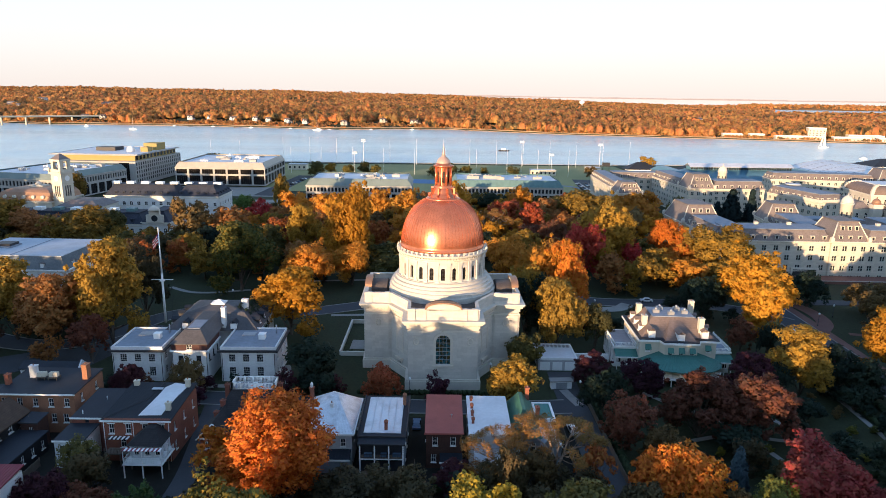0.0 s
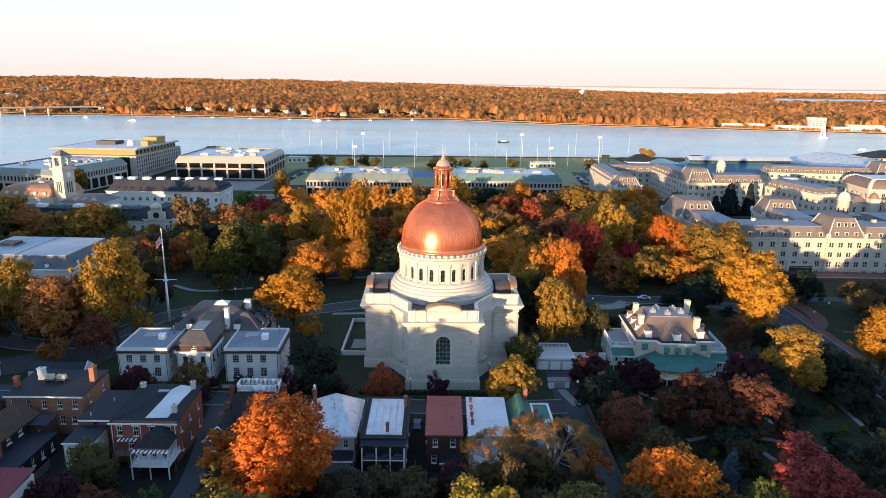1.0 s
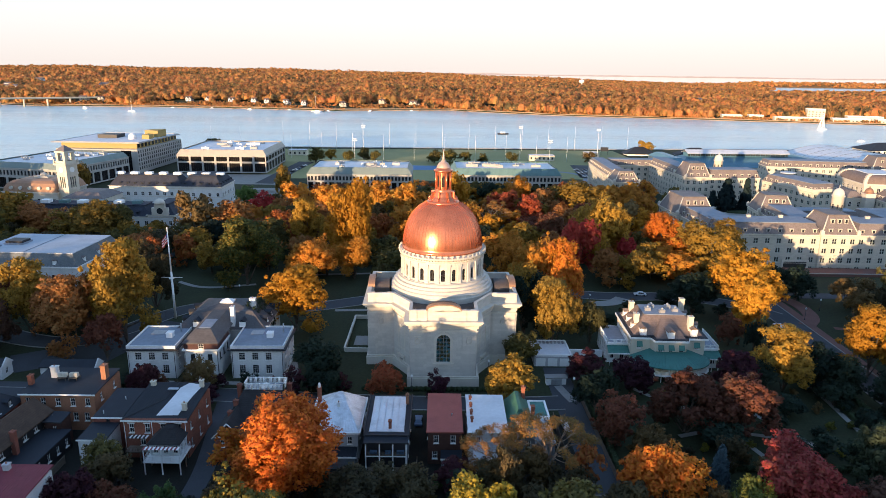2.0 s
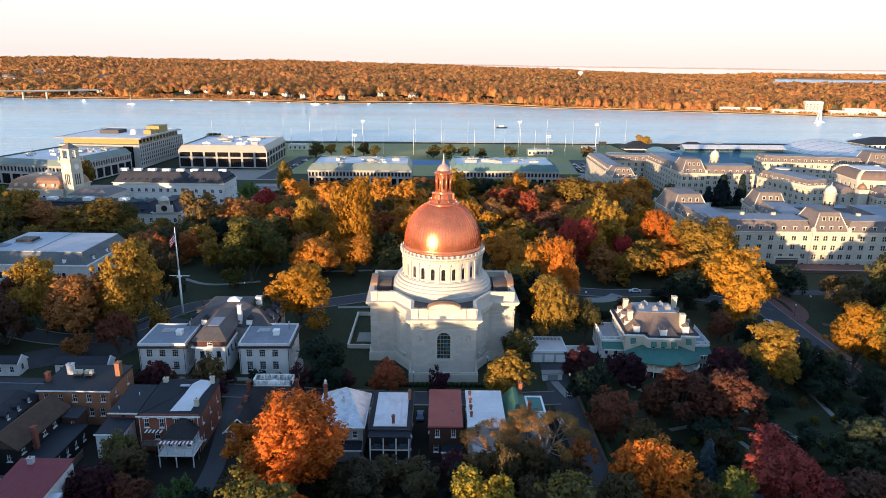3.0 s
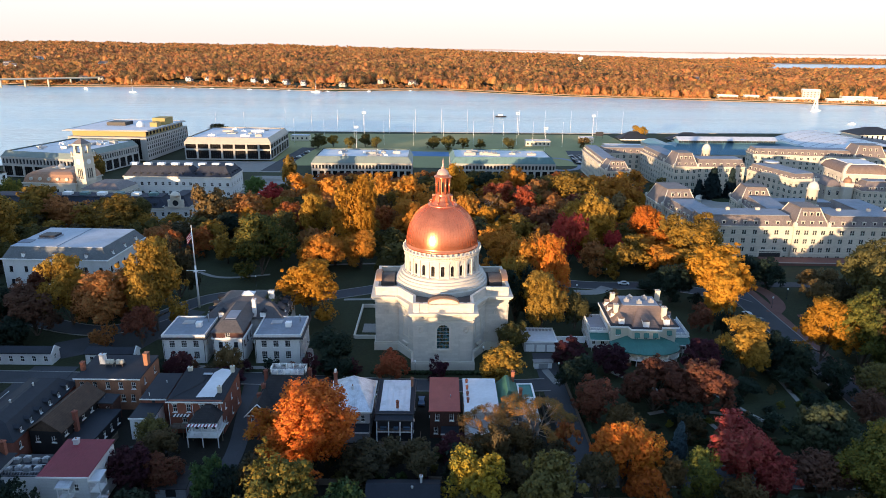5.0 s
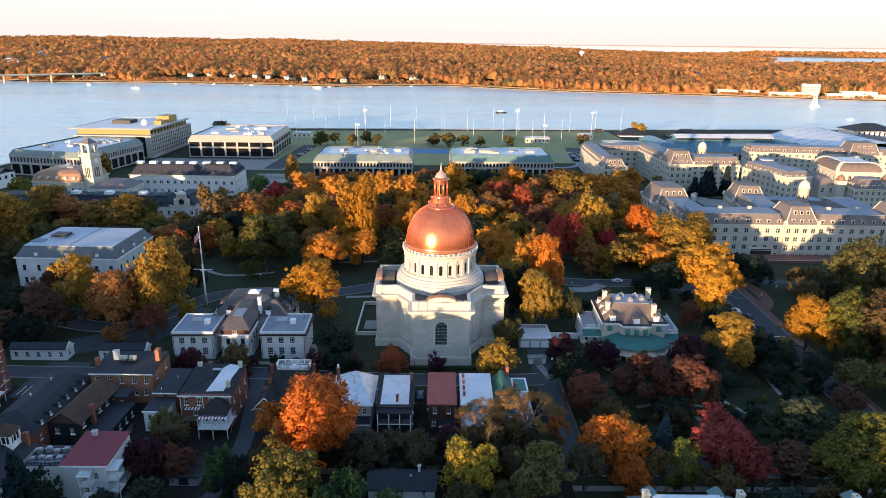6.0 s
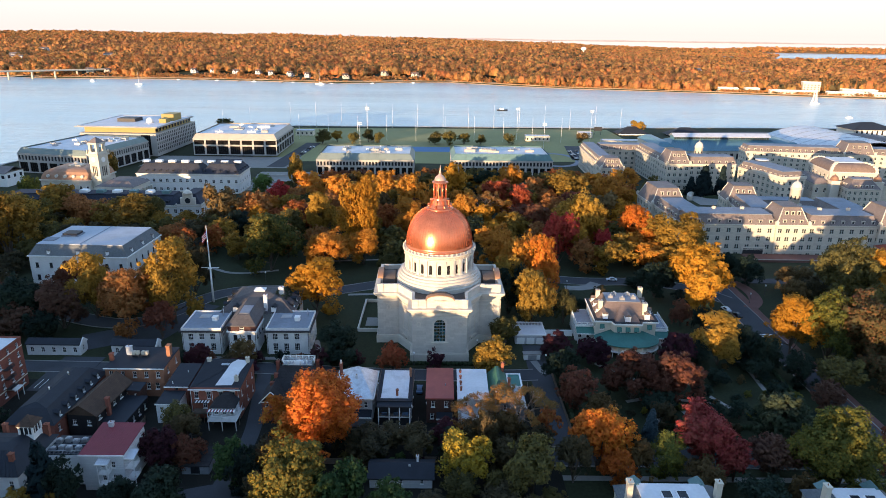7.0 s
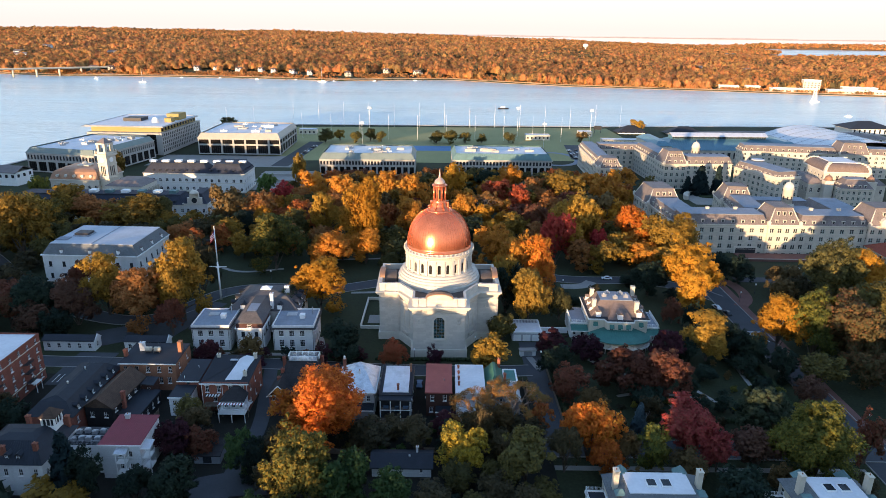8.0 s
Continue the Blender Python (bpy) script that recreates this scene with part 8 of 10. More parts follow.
    mansard(r, (7, 31, -10.5, 14), 0, 12.4, 18.5, 2, 4.8, 5.5, style="arch", wall=WHITE_BRICK, roof=DARK_SLATE, win_w=1.8, deck=DARK_SLATE)
    for k in range(8):
        bm = bmesh.new()
        x = -32 + 8.5 * k
        box(bm, x - 2.2, x + 2.2, -1.5, 1.5, 18.2, 19.6)
        part("roof_plant", bm, WHITE_PAINT, r, "white rooftop unit")
    c = at_base("colonnade_hall", "low columned link with pale carved parapet", -196, 178, -4, "hall", "campus halls", -1.5)
    walls(c, TRIM_STONE, (-9, 14, -6, 14), 0, 11, [("E", 5, 1.5, 4, 8.5, "sash"), ("S", 5, 1.5, 4, 8.5, "sash")], panes=False)
    bm = bmesh.new()
    frustum(bm, (-9.4, 14.4, -6.4, 14.4, 11), (-3, 9, -2, 10, 14))
    part("roof", bm, SLATE, c)
    for k in range(7):
        bm = bmesh.new()
        lathe(bm, [(0.75, 0.4), (0.65, 8.2), (0.9, 8.6)], 12, 15.2, -5 + 3 * k)
        part("column", bm, TRIM_STONE, c)
    # gabled hall in front of it
    s = at_base("academic_hall", "long pale hall with carved gable and grey roof", -176, 143, 0, "hall", "campus halls", -1.5)
    mansard(s, (-62, 34, -8, 9), 0, 9.5, 14.5, 2, 4.2, 5.5, roof=DARK_SLATE, style="sash", win_w=1.6, wall=WHITE_BRICK, deck=DARK_SLATE)
    mansard(s, (34, 47, -10.6, 11), 0, 11, 16, 2, 4.4, 5.5, roof=DARK_SLATE, style="sash", win_w=1.6, wall=WHITE_BRICK, deck=DARK_SLATE, dormers=False)
    bm = bmesh.new()
    box(bm, 36.5, 44.5, -11.5, -10.2, 11, 15), box(bm, 38, 43, -11.5, -10.2, 15, 17)
    lathe(bm, [(2.5, 17), (2.4, 17.8), (1.5, 18.9), (0.3, 19.4)], 16, 40.5, -10.8)
    part("carved_gable", bm, TRIM_STONE, s)
    bm = bmesh.new()
    tube(bm, (40.5, -11.6, 13.4), (40.5, -11.1, 13.4), 1.5, n=16)
    part("round_window", bm, GLASS, s)
    for k in range(6):
        bm = bmesh.new()
        box(bm, -22 + 9 * k, -18 + 9 * k, -2, 2, 14.7, 16.2)
        part("roof_plant", bm, VERDIGRIS if k % 2 else WHITE_PAINT, s)
    # flat-roofed hall with sloping grey skirt
    l = at_base("administration_hall", "pale hall with sloping grey roof skirt and white roof", -145, 57.5, -1.5, "hall", "campus halls", -0.3)
    rows = [("S", 7, 1.3, z, z + 2.2, "dark") for z in (2.0, 7.2)] + [("E", 6, 1.3, z, z + 2.2, "dark") for z in (2.0, 7.2)]
    walls(l, WHITE_BRICK, (-20, 20, -19, 12), 0, 12, rows)
    bm = bmesh.new()
    box(bm, -20.5, 20.5, -19.5, 12.5, 12, 12.4)
    part("cornice", bm, WHITE_PAINT, l)
    bm = bmesh.new()
    frustum(bm, (-20.1, 20.1, -19.1, 12.1, 12.4), (-17.6, 17.6, -16.6, 9.6, 16.4))
    part("roof_skirt", bm, SHADE_SLATE, l)
    for k in range(3):
        dormer(l, -12 + 12 * k, -18.6, 13.0, 1.3, 1.4, 1.6, "S", SLATE)
        dormer(l, 19.6, -13 + 9.5 * k, 13.0, 1.3, 1.4, 1.6, "E", SLATE)
    slab(l, "roof", -17.6, 17.6, -16.6, 9.6, 16.4, 16.6, PALE_ROOF)
    bm = bmesh.new()
    box(bm, -0.15, 0.15, -16.5, 9.5, 16.6, 16.72), box(bm, -13, -6, -7, -1, 16.6, 17.1), box(bm, -17.4, -12.6, -12.5, -8.5, 16.6, 17.0)
    part("roof_ridge", bm, GREY_ROOF, l)
    slab(l, "roof_plant", -12.5, -6.5, -6.5, -1.5, 17.1, 17.9, DARK_METAL)
    # small white block by the water
    q = at_base("boat_house", "small white block at the water's edge", -300, 226, -8, "building", "campus halls", -2)
    walls(q, WHITE_PAINT, (-14, 14, -8, 8), 0, 9, [("S", 6, 2.2, 5.4, 7.6, "dark"), ("E", 3, 2.2, 5.4, 7.6, "dark")], panes=False)
    bm = bmesh.new()
    gable(bm, -14.5, 14.5, -8.5, 8.5, 9, 12.5, "x")
    part("roof", bm, SLATE, q)


dormitory(), rear_halls(), campus_west()

# ---- roads, paths, fields ----


def ribbon(name, pts, width, material, label, category, lift=0.04, kind="structure", smooth=3):
    """A strip of paving along a line, laid just over the ground."""
    pts = [Vector(p) for p in pts]
    for _ in range(smooth):
        pts = [pts[0]] + [q for a, b in zip(pts, pts[1:]) for q in (a.lerp(b, 0.25), a.lerp(b, 0.75))] + [pts[-1]]
    bm = bmesh.new()
    rows = []
    for i, p in enumerate(pts):
        e = (pts[min(i + 1, len(pts) - 1)] - pts[max(i - 1, 0)]).normalized()
        s = Vector((-e.y, e.x)) * width / 2
        z = near_z(p.y) + lift
        rows.append([bm.verts.new((q.x, q.y, z - dz)) for q, dz in ((p - s, 0.3), (p - s, 0), (p + s, 0), (p + s, 0.3))])
    for a, b in zip(rows, rows[1:]):
        for k in range(3):
            bm.faces.new((a[k], a[k + 1], b[k + 1], b[k]))
    return solid(name, bm, material, label, category, kind)


def kerbed(name, pts, width, label, lift=0.05):
    ribbon(name, pts, width, ASPHALT, label, "road", lift)
    for s in (-1, 1):
        edge = []
        for i, p in enumerate(pts):
            p, e = Vector(p), (Vector(pts[min(i + 1, len(pts) - 1)]) - Vector(pts[max(i - 1, 0)])).normalized()
            q = p + Vector((-e.y, e.x)) * s * (width / 2 + 0.15)
            edge.append((q.x, q.y))
        ribbon("kerb", edge, 0.3, CONCRETE_PATH, "pale concrete kerb beside the road", "kerb", lift + 0.13)


ribbon("yard_ground", [(-126, -74), (30, -74)], 72, SOIL, "dark earth of the back yards, shade in its colour", "ground", 0.03, smooth=0)
kerbed("road", [(-210, 70), (-160, 22), (-128, 4), (-108, 0), (-97, 12), (-88, 31), (-70, 37), (-48, 32), (-30, 40), (0, 55), (40, 54), (60, 48), (85, 50), (106, 42), (114, 30)], 8, "grey asphalt campus road curving through the lawns", 0.05)
kerbed("road", [(116, 70), (115.5, 30), (115, 0), (114.6, -48), (114, -75), (113, -260)], 8.5, "straight grey asphalt street past the gardens", 0.09)
kerbed("road", [(28, -73), (60, -73), (110, -73.5), (170, -74)], 7.5, "shaded asphalt cross street behind the villas", 0.12)
kerbed("road", [(-135, -30), (-90, -31), (-60, -29), (-20, -33), (20, -33), (30, -32)], 6.5, "narrow asphalt street between houses and chapel", 0.07)
ribbon("lane", [(31.5, -12), (31.5, -30), (32, -50), (33, -76)], 6.5, ASPHALT, "asphalt lane down to the garages", "road", 0.10)
ribbon("lane", [(-53, -32), (-50.5, -48), (-47.5, -66), (-49, -80), (-50, -100)], 4.2, ASPHALT, "narrow asphalt alley between the houses", "road", 0.11)
ribbon("drive", [(-62, -94), (-50, -89), (-36, -88)], 9, ASPHALT, "worn asphalt yard behind the houses", "road", 0.15)
ribbon("drive", [(-112, -24), (-112, -45)], 13, ASPHALT, "asphalt parking yard with pale bay lines", "road", 0.16)
ribbon("drive", [(-118, -14), (-104, -6), (-94, -10)], 13, ASPHALT, "asphalt turning circle beside the hall", "road", 0.13)
ribbon("drive", [(-101, -16), (-95, 2), (-89, 20)], 13, ASPHALT, "asphalt forecourt beside the white hall", "road", 0.09)
ribbon("drive", [(52, 41), (61, 41), (66, 47)], 5, CONCRETE_PATH, "pale concrete apron by the road", "pavement", 0.13)
ribbon("pavement", [(122, 70), (122, 40), (121, 10), (120, -20), (119.5, -70)], 3, PAVING, "red brick footway along the street", "pavement", 0.14)
ribbon("pavement", [(119, 60), (128, 46), (127, 30), (120, 22)], 5, PAVING, "red brick plaza at the bend", "pavement", 0.17)
ribbon("pavement", [(30, -81.3), (70, -81.3), (108, -81.3)], 1.8, CONCRETE_PATH, "pale concrete footway along the cross street", "pavement", 0.08)
ribbon("pavement", [(130, 52), (180, 52), (230, 50)], 6, ASPHALT, "asphalt path before the dormitory", "pavement", 0.10)
ribbon("pavement", [(128, 20), (160, 12), (220, 4)], 2.2, PAVING, "red brick path across the green", "pavement", 0.08)
for pts in ([(50, -24), (56, -31), (64, -37)], [(66, -44), (62, -53), (58, -60)], [(73, -31), (79, -43), (84, -52)], [(93, -15), (98, -22), (97, -42), (96, -60)], [(54, -47), (63, -44), (80, -48)], [(63, -36), (67, -46), (70, -56)]):
    ribbon("garden_path", pts, 1.3, CONCRETE_PATH, "narrow pale garden path through the lawn", "path", 0.06)
for pts in ([(-36, 31), (-24, 32), (-21, 32)], [(-100, 60), (-88, 52), (-70, 58)], [(-60, 70), (-30, 74), (10, 78)], [(85, 78), (100, 84), (112, 96)], [(-110, 95), (-100, 110), (-96, 150)], [(-84, -23), (-62, -23.5), (-40, -23)], [(-41, -10), (-38, -22)]):
    ribbon("footpath", pts, 1.8, CONCRETE_PATH, "pale concrete footpath over the lawn", "path", 0.06)
ribbon("road", [(-150, 92), (-112, 96), (-104, 130), (-100, 180)], 7, ASPHALT, "asphalt campus road among trees", "road", 0.08)
for k in range(9):
    bm = bmesh.new()
    y = -9.2 + 0.95 * k
    box(bm, 112.4, 117.4, y, y + 0.5, 0.0, 0.02)
    solid("crosswalk_stripe", bm, WHITE_PAINT, "painted white crosswalk stripe on asphalt", "road marking", "structure", at=pose(0, 0, 0.105))
for k in range(7):
    bm = bmesh.new()
    box(bm, -117 + 1.5 * k, -116.85 + 1.5 * k, -43.5, -38.5, 0, 0.02)
    solid("bay_line", bm, WHITE_PAINT, "painted white parking bay line on asphalt", "road marking", "structure", at=pose(0, 0, 0.175))

# garden walls west of the chapel, and the stone needle
for a in ((-28.2, -27.8, -2.5, 23.5), (-27.8, -21, -2.9, -2.5), (-28.2, -21, 23.5, 23.9)):
    bm = bmesh.new()
    box(bm, *a, 0, 1.1)
    box(bm, a[0] - 0.08, a[1] + 0.08, a[2] - 0.08, a[3] + 0.08, 1.1, 1.25)
    solid("terrace_wall", bm, TRIM_STONE, "low pale stone terrace wall", "wall", kind="structure")
bm = bmesh.new()
box(bm, -26, -21.5, 2, 9, 0, 0.12)
solid("terrace_paving", bm, CONCRETE_PATH, "pale stone terrace beside the chapel", "pavement", kind="structure")
bm = bmesh.new()
box(bm, -1.1, 1.1, -1.1, 1.1, 0, 1.2), frustum(bm, (-0.7, 0.7, -0.7, 0.7, 1.2), (-0.4, 0.4, -0.4, 0.4, 8.2)), frustum(bm, (-0.4, 0.4, -0.4, 0.4, 8.2), (-0.02, 0.02, -0.02, 0.02, 9.0))
solid("obelisk", bm, GRANITE, "grey stone obelisk among lawns", "monument", at=pose(-21, 92, near_z(92)))
bm = bmesh.new()
for k in range(60):
    x = -20 + 0.65 * k
    lathe(bm, [(0.4, 0), (0.5, 0.5), (0.35, 0.95), (0.1, 1.1)], 7, x + 0.2 * math.sin(k * 7.0), -26.2 + 0.3 * math.sin(k * 3.1), smooth=True)
solid("hedge", bm, HEDGE, "clipped dark hedge before the chapel", "hedge", "stuff")

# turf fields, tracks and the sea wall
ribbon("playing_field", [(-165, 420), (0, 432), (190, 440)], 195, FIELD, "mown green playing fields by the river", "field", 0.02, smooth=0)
ribbon("field_track", [(-32, 392), (8, 392)], 26, BLUE_TRACK, "blue running track beside the hall", "track", 0.06, smooth=0)
ribbon("field_track", [(-32, 345), (8, 345)], 44, FIELD, "small green infield of the track", "track", 0.08, smooth=0)
ring_pts = [(97 + 20 * math.cos(a), 348 + 30 * math.sin(a)) for a in (2 * math.pi * k / 16 for k in range(17))]
ribbon("field_track", ring_pts, 5, TRACK, "pale grey oval running track", "track", 0.10)
ribbon("parking", [(120, 345), (126, 420)], 16, ASPHALT, "asphalt car park near the river", "road", 0.10, smooth=0)
ribbon("parking", [(-130, 300), (-122, 420)], 14, ASPHALT, "asphalt service road beside the science hall", "road", 0.10, smooth=0)
ribbon("plaza", [(-236, 312), (-118, 312)], 62, CONCRETE_PATH, "pale concrete plaza before the science hall", "pavement", 0.05, smooth=0)
ribbon("plaza", [(-113, 216), (-116, 281)], 40, CONCRETE_PATH, "pale concrete terrace between the halls", "pavement", 0.06, smooth=0)
for x0, x1, y in ((-133, -98, 240), (-134, -104, 262)):
    bm = bmesh.new()
    box(bm, x0, x1, y, y + 0.6, near_z(y), near_z(y) + 1.5)
    box(bm, x0 - 0.1, x1 + 0.1, y - 0.1, y + 0.7, near_z(y) + 1.5, near_z(y) + 1.7)
    solid("retaining_wall", bm, CONCRETE, "low pale concrete retaining wall", "wall", kind="structure")
ribbon("seawall", [(x, y - 1) for x, y in NEAR[1:-1]], 3.0, CONCRETE, "pale concrete sea wall promenade", "sea wall", 0.5, smooth=0)
bm = bmesh.new()
rk = random.Random(4)
for (xa, ya), (xb, yb) in zip(NEAR[1:-2], NEAR[2:-1]):
    n = int(math.hypot(xb - xa, yb - ya) / 2.2)
    for k in range(n):
        t = k / n
        s = rk.uniform(0.6, 1.3)
        m = pose(xa + (xb - xa) * t, ya + (yb - ya) * t + rk.uniform(0.8, 3.0), WATER_Z + rk.uniform(0, 1.0), rk.uniform(0, 90), rk.uniform(0, 90), rk.uniform(0, 90))
        bmesh.ops.create_icosphere(bm, subdivisions=1, radius=s, matrix=m)
solid("riprap", bm, ROCK, "grey rock riprap along the sea wall", "rocks", "stuff")


def light_mast(x, y, h, lit):
    t = thing("floodlight_mast" if lit else "net_pole", "tall pale field mast with floodlight rack" if lit else "slender pale pole beside the playing fields", "pole", pose(x, y, near_z(y)), "field poles")
    bm = bmesh.new()
    tube(bm, (0, 0, 0), (0, 0, h), 0.13, 0.08, 8)
    part("pole", bm, WHITE_PAINT, t)
    if lit:
        bm = bmesh.new()
        for k in range(2):
            box(bm, -1.9, 1.9, -0.3, 0.3, h - 0.2 - 1.3 * k, h + 0.4 - 1.3 * k)
        part("lamp_rack", bm, WHITE_PAINT, t)


for k in range(11):
    light_mast(-140 + 28.7 * k, 441, 24.4, False)
for k in range(16):
    light_mast(-224 + 28.2 * k, 528 if k > 1 else 470, 27, False)
for x, y, h in ((-73, 444, 31), (76, 456, 31), (-72, 372, 26), (92, 380, 26), (152, 463, 29)):
    light_mast(x, y, h, True)
bm = bmesh.new()
box(bm, -4, 4, -0.3, 0.3, 4, 8), box(bm, -3.4, -3.0, -0.2, 0.2, 0, 4), box(bm, 3.0, 3.4, -0.2, 0.2, 0, 4)
solid("scoreboard", bm, DARK_METAL, "dark scoreboard on two posts by the field", "scoreboard", at=pose(168, 500, -3))
for x, y, w in ((96, 452, 12), (-140, 470, 9), (150, 395, 10), (178, 430, 22), (150, 480, 7)):
    s = thing("field_building", "low pale field building with flat roof", "building", pose(x, y, near_z(y)), "field buildings")
    walls(s, CREAM_PAINT, (-w, w, -5, 5), 0, 5, [("S", max(2, w // 2), 1.6, 1.4, 3.4, "plain")])
    flat_roof(s, -w, w, -5, 5, 5, WHITE_ROOF, CONCRETE, 0.3)

# flagpole with yard and flag
fp = thing("flagpole", "tall white flagpole with yardarm and striped flag", "flagpole", pose(-86.5, 22, 0))
bm = bmesh.new()
tube(bm, (0, 0, 0), (0, 0, 16), 0.4, 0.32, 10), tube(bm, (0, 0, 16), (0, 0, 30.2), 0.28, 0.14, 10)
lathe(bm, [(0.05, 30.1), (0.22, 30.3), (0.05, 30.5)], 8)
part("pole", bm, WHITE_PAINT, fp)
bm = bmesh.new()
tube(bm, (-3.4, 0, 14), (3.4, 0, 14), 0.12, n=6), box(bm, -0.7, 0.7, -0.7, 0.7, 13.6, 13.8)
part("yard", bm, WHITE_PAINT, fp)
bm = bmesh.new()
for s in (-1, 1):
    tube(bm, (s * 3.3, 0, 14), (s * 2.6, -1.5, 0.5), 0.03, n=4)
part("stay", bm, DARK_METAL, fp)
fl = None
for k in range(7):
    bm = bmesh.new()
    z0 = 25.6 + 0.4 * k
    cols = 8
    row = [[bm.verts.new((-0.15 - 1.7 * i / cols, 0.45 * math.sin(i * 1.3 + k * 0.2) * i / cols, z0 + dz - 2.0 * (i / cols) ** 1.2)) for dz in (0, 0.4)] for i in range(cols + 1)]
    for a, b in zip(row, row[1:]):
        bm.faces.new((a[0], b[0], b[1], a[1]))
    part("flag_stripe", bm, FLAG_RED if k % 2 == 0 else SAILCLOTH, fp)
bm = bmesh.new()
row = [[bm.verts.new((-0.15 - 0.72 * i / 4, -0.06 + 0.45 * math.sin(i * 0.55) * i / 9, z - 0.17 * i)) for z in (27.2, 28.4)] for i in range(5)]
for a, b in zip(row, row[1:]):
    bm.faces.new((a[0], b[0], b[1], a[1]))
part("flag_canton", bm, FLAG_BLUE, fp)


def car(x, y, rz, paint, label, z=0.1):
    t = thing("car", label, "car", pose(x, y, near_z(y) + z, 0, 0, rz), "parked cars")
    bm = bmesh.new()
    box(bm, -0.9, 0.9, -2.2, 2.2, 0.3, 0.85), frustum(bm, (-0.88, 0.88, -1.5, 1.2, 0.85), (-0.68, 0.68, -1.0, 0.5, 1.45))
    bmesh.ops.bevel(bm, geom=bm.edges[:], offset=0.08, segments=2, affect="EDGES")
    part("body", bm, paint, t)
    bm = bmesh.new()
    frustum(bm, (-0.91, 0.91, -1.35, 1.02, 0.9), (-0.72, 0.72, -0.98, 0.48, 1.36))
    part("windows", bm, GLASS, t)
    for sx in (-0.85, 0.85):
        for sy in (-1.4, 1.4):
            bm = bmesh.new()
            tube(bm, (sx - 0.1, sy, 0.32), (sx + 0.1, sy, 0.32), 0.32, n=12)
            part("wheel", bm, RUBBER, t)


car(109.8, 19.6, 12, CAR_WHITE, "pale car parked beside the street")
car(111.8, 14.2, 5, CAR_DARK, "dark car parked beside the street")
car(73.4, 50.2, 85, CAR_WHITE, "silver car driving on the campus road")
car(28.9, -44.0, 5, CAR_WHITE, "white car parked on the lane by the houses")
car(-18.2, -41.5, 0, CAR_WHITE, "white car parked beside the tin-roofed house")
car(-5.2, -42.5, 0, CAR_BLUE, "blue-grey car parked between two houses")
car(-95.5, -36, 60, CAR_DARK, "dark car parked in the yard")
car(-103, 4, 70, CAR_DARK, "dark car parked on the turning circle")
car(-60, 35, 80, CAR_DARK, "dark car parked on the campus road")
for k in range(14):
    car(117 + 7 * (k % 2), 352 + 4.6 * (k // 2) * 1.3, 80, (CAR_WHITE, CAR_DARK, CAR_BLUE)[k % 3], "car parked in the riverside car park")
for k in range(8):
    car(-124 + 0.8 * k, 330 + 9 * k, 75, (CAR_DARK, CAR_WHITE, CAR_BLUE)[k % 3], "car parked beside the science hall")


def street_lamp(x, y, h=4.2):
    t = thing("street_lamp", "dark lamp post with pale globe beside the path", "street lamp", pose(x, y, near_z(y)), "street lamps")
    bm = bmesh.new()
    lathe(bm, [(0.2, 0), (0.18, 0.5), (0.08, 0.6), (0.06, h - 0.4)], 8)
    part("post", bm, DARK_METAL, t)
    bm = bmesh.new()
    lathe(bm, [(0.1, h - 0.4), (0.26, h - 0.2), (0.3, h + 0.1), (0.12, h + 0.35)], 10)
    part("globe", bm, WHITE_PAINT, t)


for x, y in ((-7.5, -26.5), (12.8, -17), (122, 27), (-38, -24), (-64, -23), (33.8, -27), (68, 57), (52, 38), (-60, 42), (-72, 44), (104, 58), (128, 60), (118, -30), (119.8, -62), (132, 36), (160, 56), (185, 55)):
    street_lamp(x, y)

# ---- boats, bridge and the far bank ----


def sailboat(x, y, h, rz, sail):
    t = thing("sailboat", "white sailboat under sail on the river" if sail else "white yacht with bare masts on the river", "boat", pose(x, y, WATER_Z, 0, 0, rz), "boats")
    bm = bmesh.new()
    hull = [(-1.8, -6), (1.8, -6), (2.2, 0), (1.2, 5), (0, 7.5), (-1.2, 5), (-2.2, 0)]
    k = h / 20
    prism(bm, [(px * k, py * k) for px, py in hull], -0.4, 1.3 * k)
    part("hull", bm, WHITE_PAINT, t)
    bm = bmesh.new()
    tube(bm, (0, 0.8 * k, 0.5), (0, 0.8 * k, h), 0.22, 0.12, 6), tube(bm, (0, 0.8 * k, 2.4 * k), (0, -6 * k, 2.2 * k), 0.15, n=6)
    part("mast", bm, WHITE_PAINT, t)
    bm = bmesh.new()
    box(bm, -1.1 * k, 1.1 * k, -3.5 * k, 1.5 * k, 1.3 * k, 2.1 * k)
    part("cabin", bm, WHITE_PAINT, t)
    if sail:
        for a, b, c in (((0, 0.5 * k, h * 0.97), (0, 0.5 * k, 2.6 * k), (1.4 * k, -6 * k, 2.4 * k)), ((0, 1.2 * k, h * 0.9), (0, 7.2 * k, 1.8 * k), (1.2 * k, 1.4 * k, 2.2 * k))):
            bm = bmesh.new()
            va, vb, vc = Vector(a), Vector(b), Vector(c)
            grid = []
            for i in range(7):
                grid.append([bm.verts.new(va.lerp(vb, i / 6).lerp(va.lerp(vc, i / 6), j / 6) + Vector((0.5 * k * math.sin(math.pi * j / 6) * i / 6, 0, 0))) for j in range(7)])
            for i in range(6):
                for j in range(6):
                    if i == 0:
                        continue
                    bm.faces.new((grid[i][j], grid[i][j + 1], grid[i + 1][j + 1], grid[i + 1][j]))
            part("sail", bm, SAILCLOTH, t)


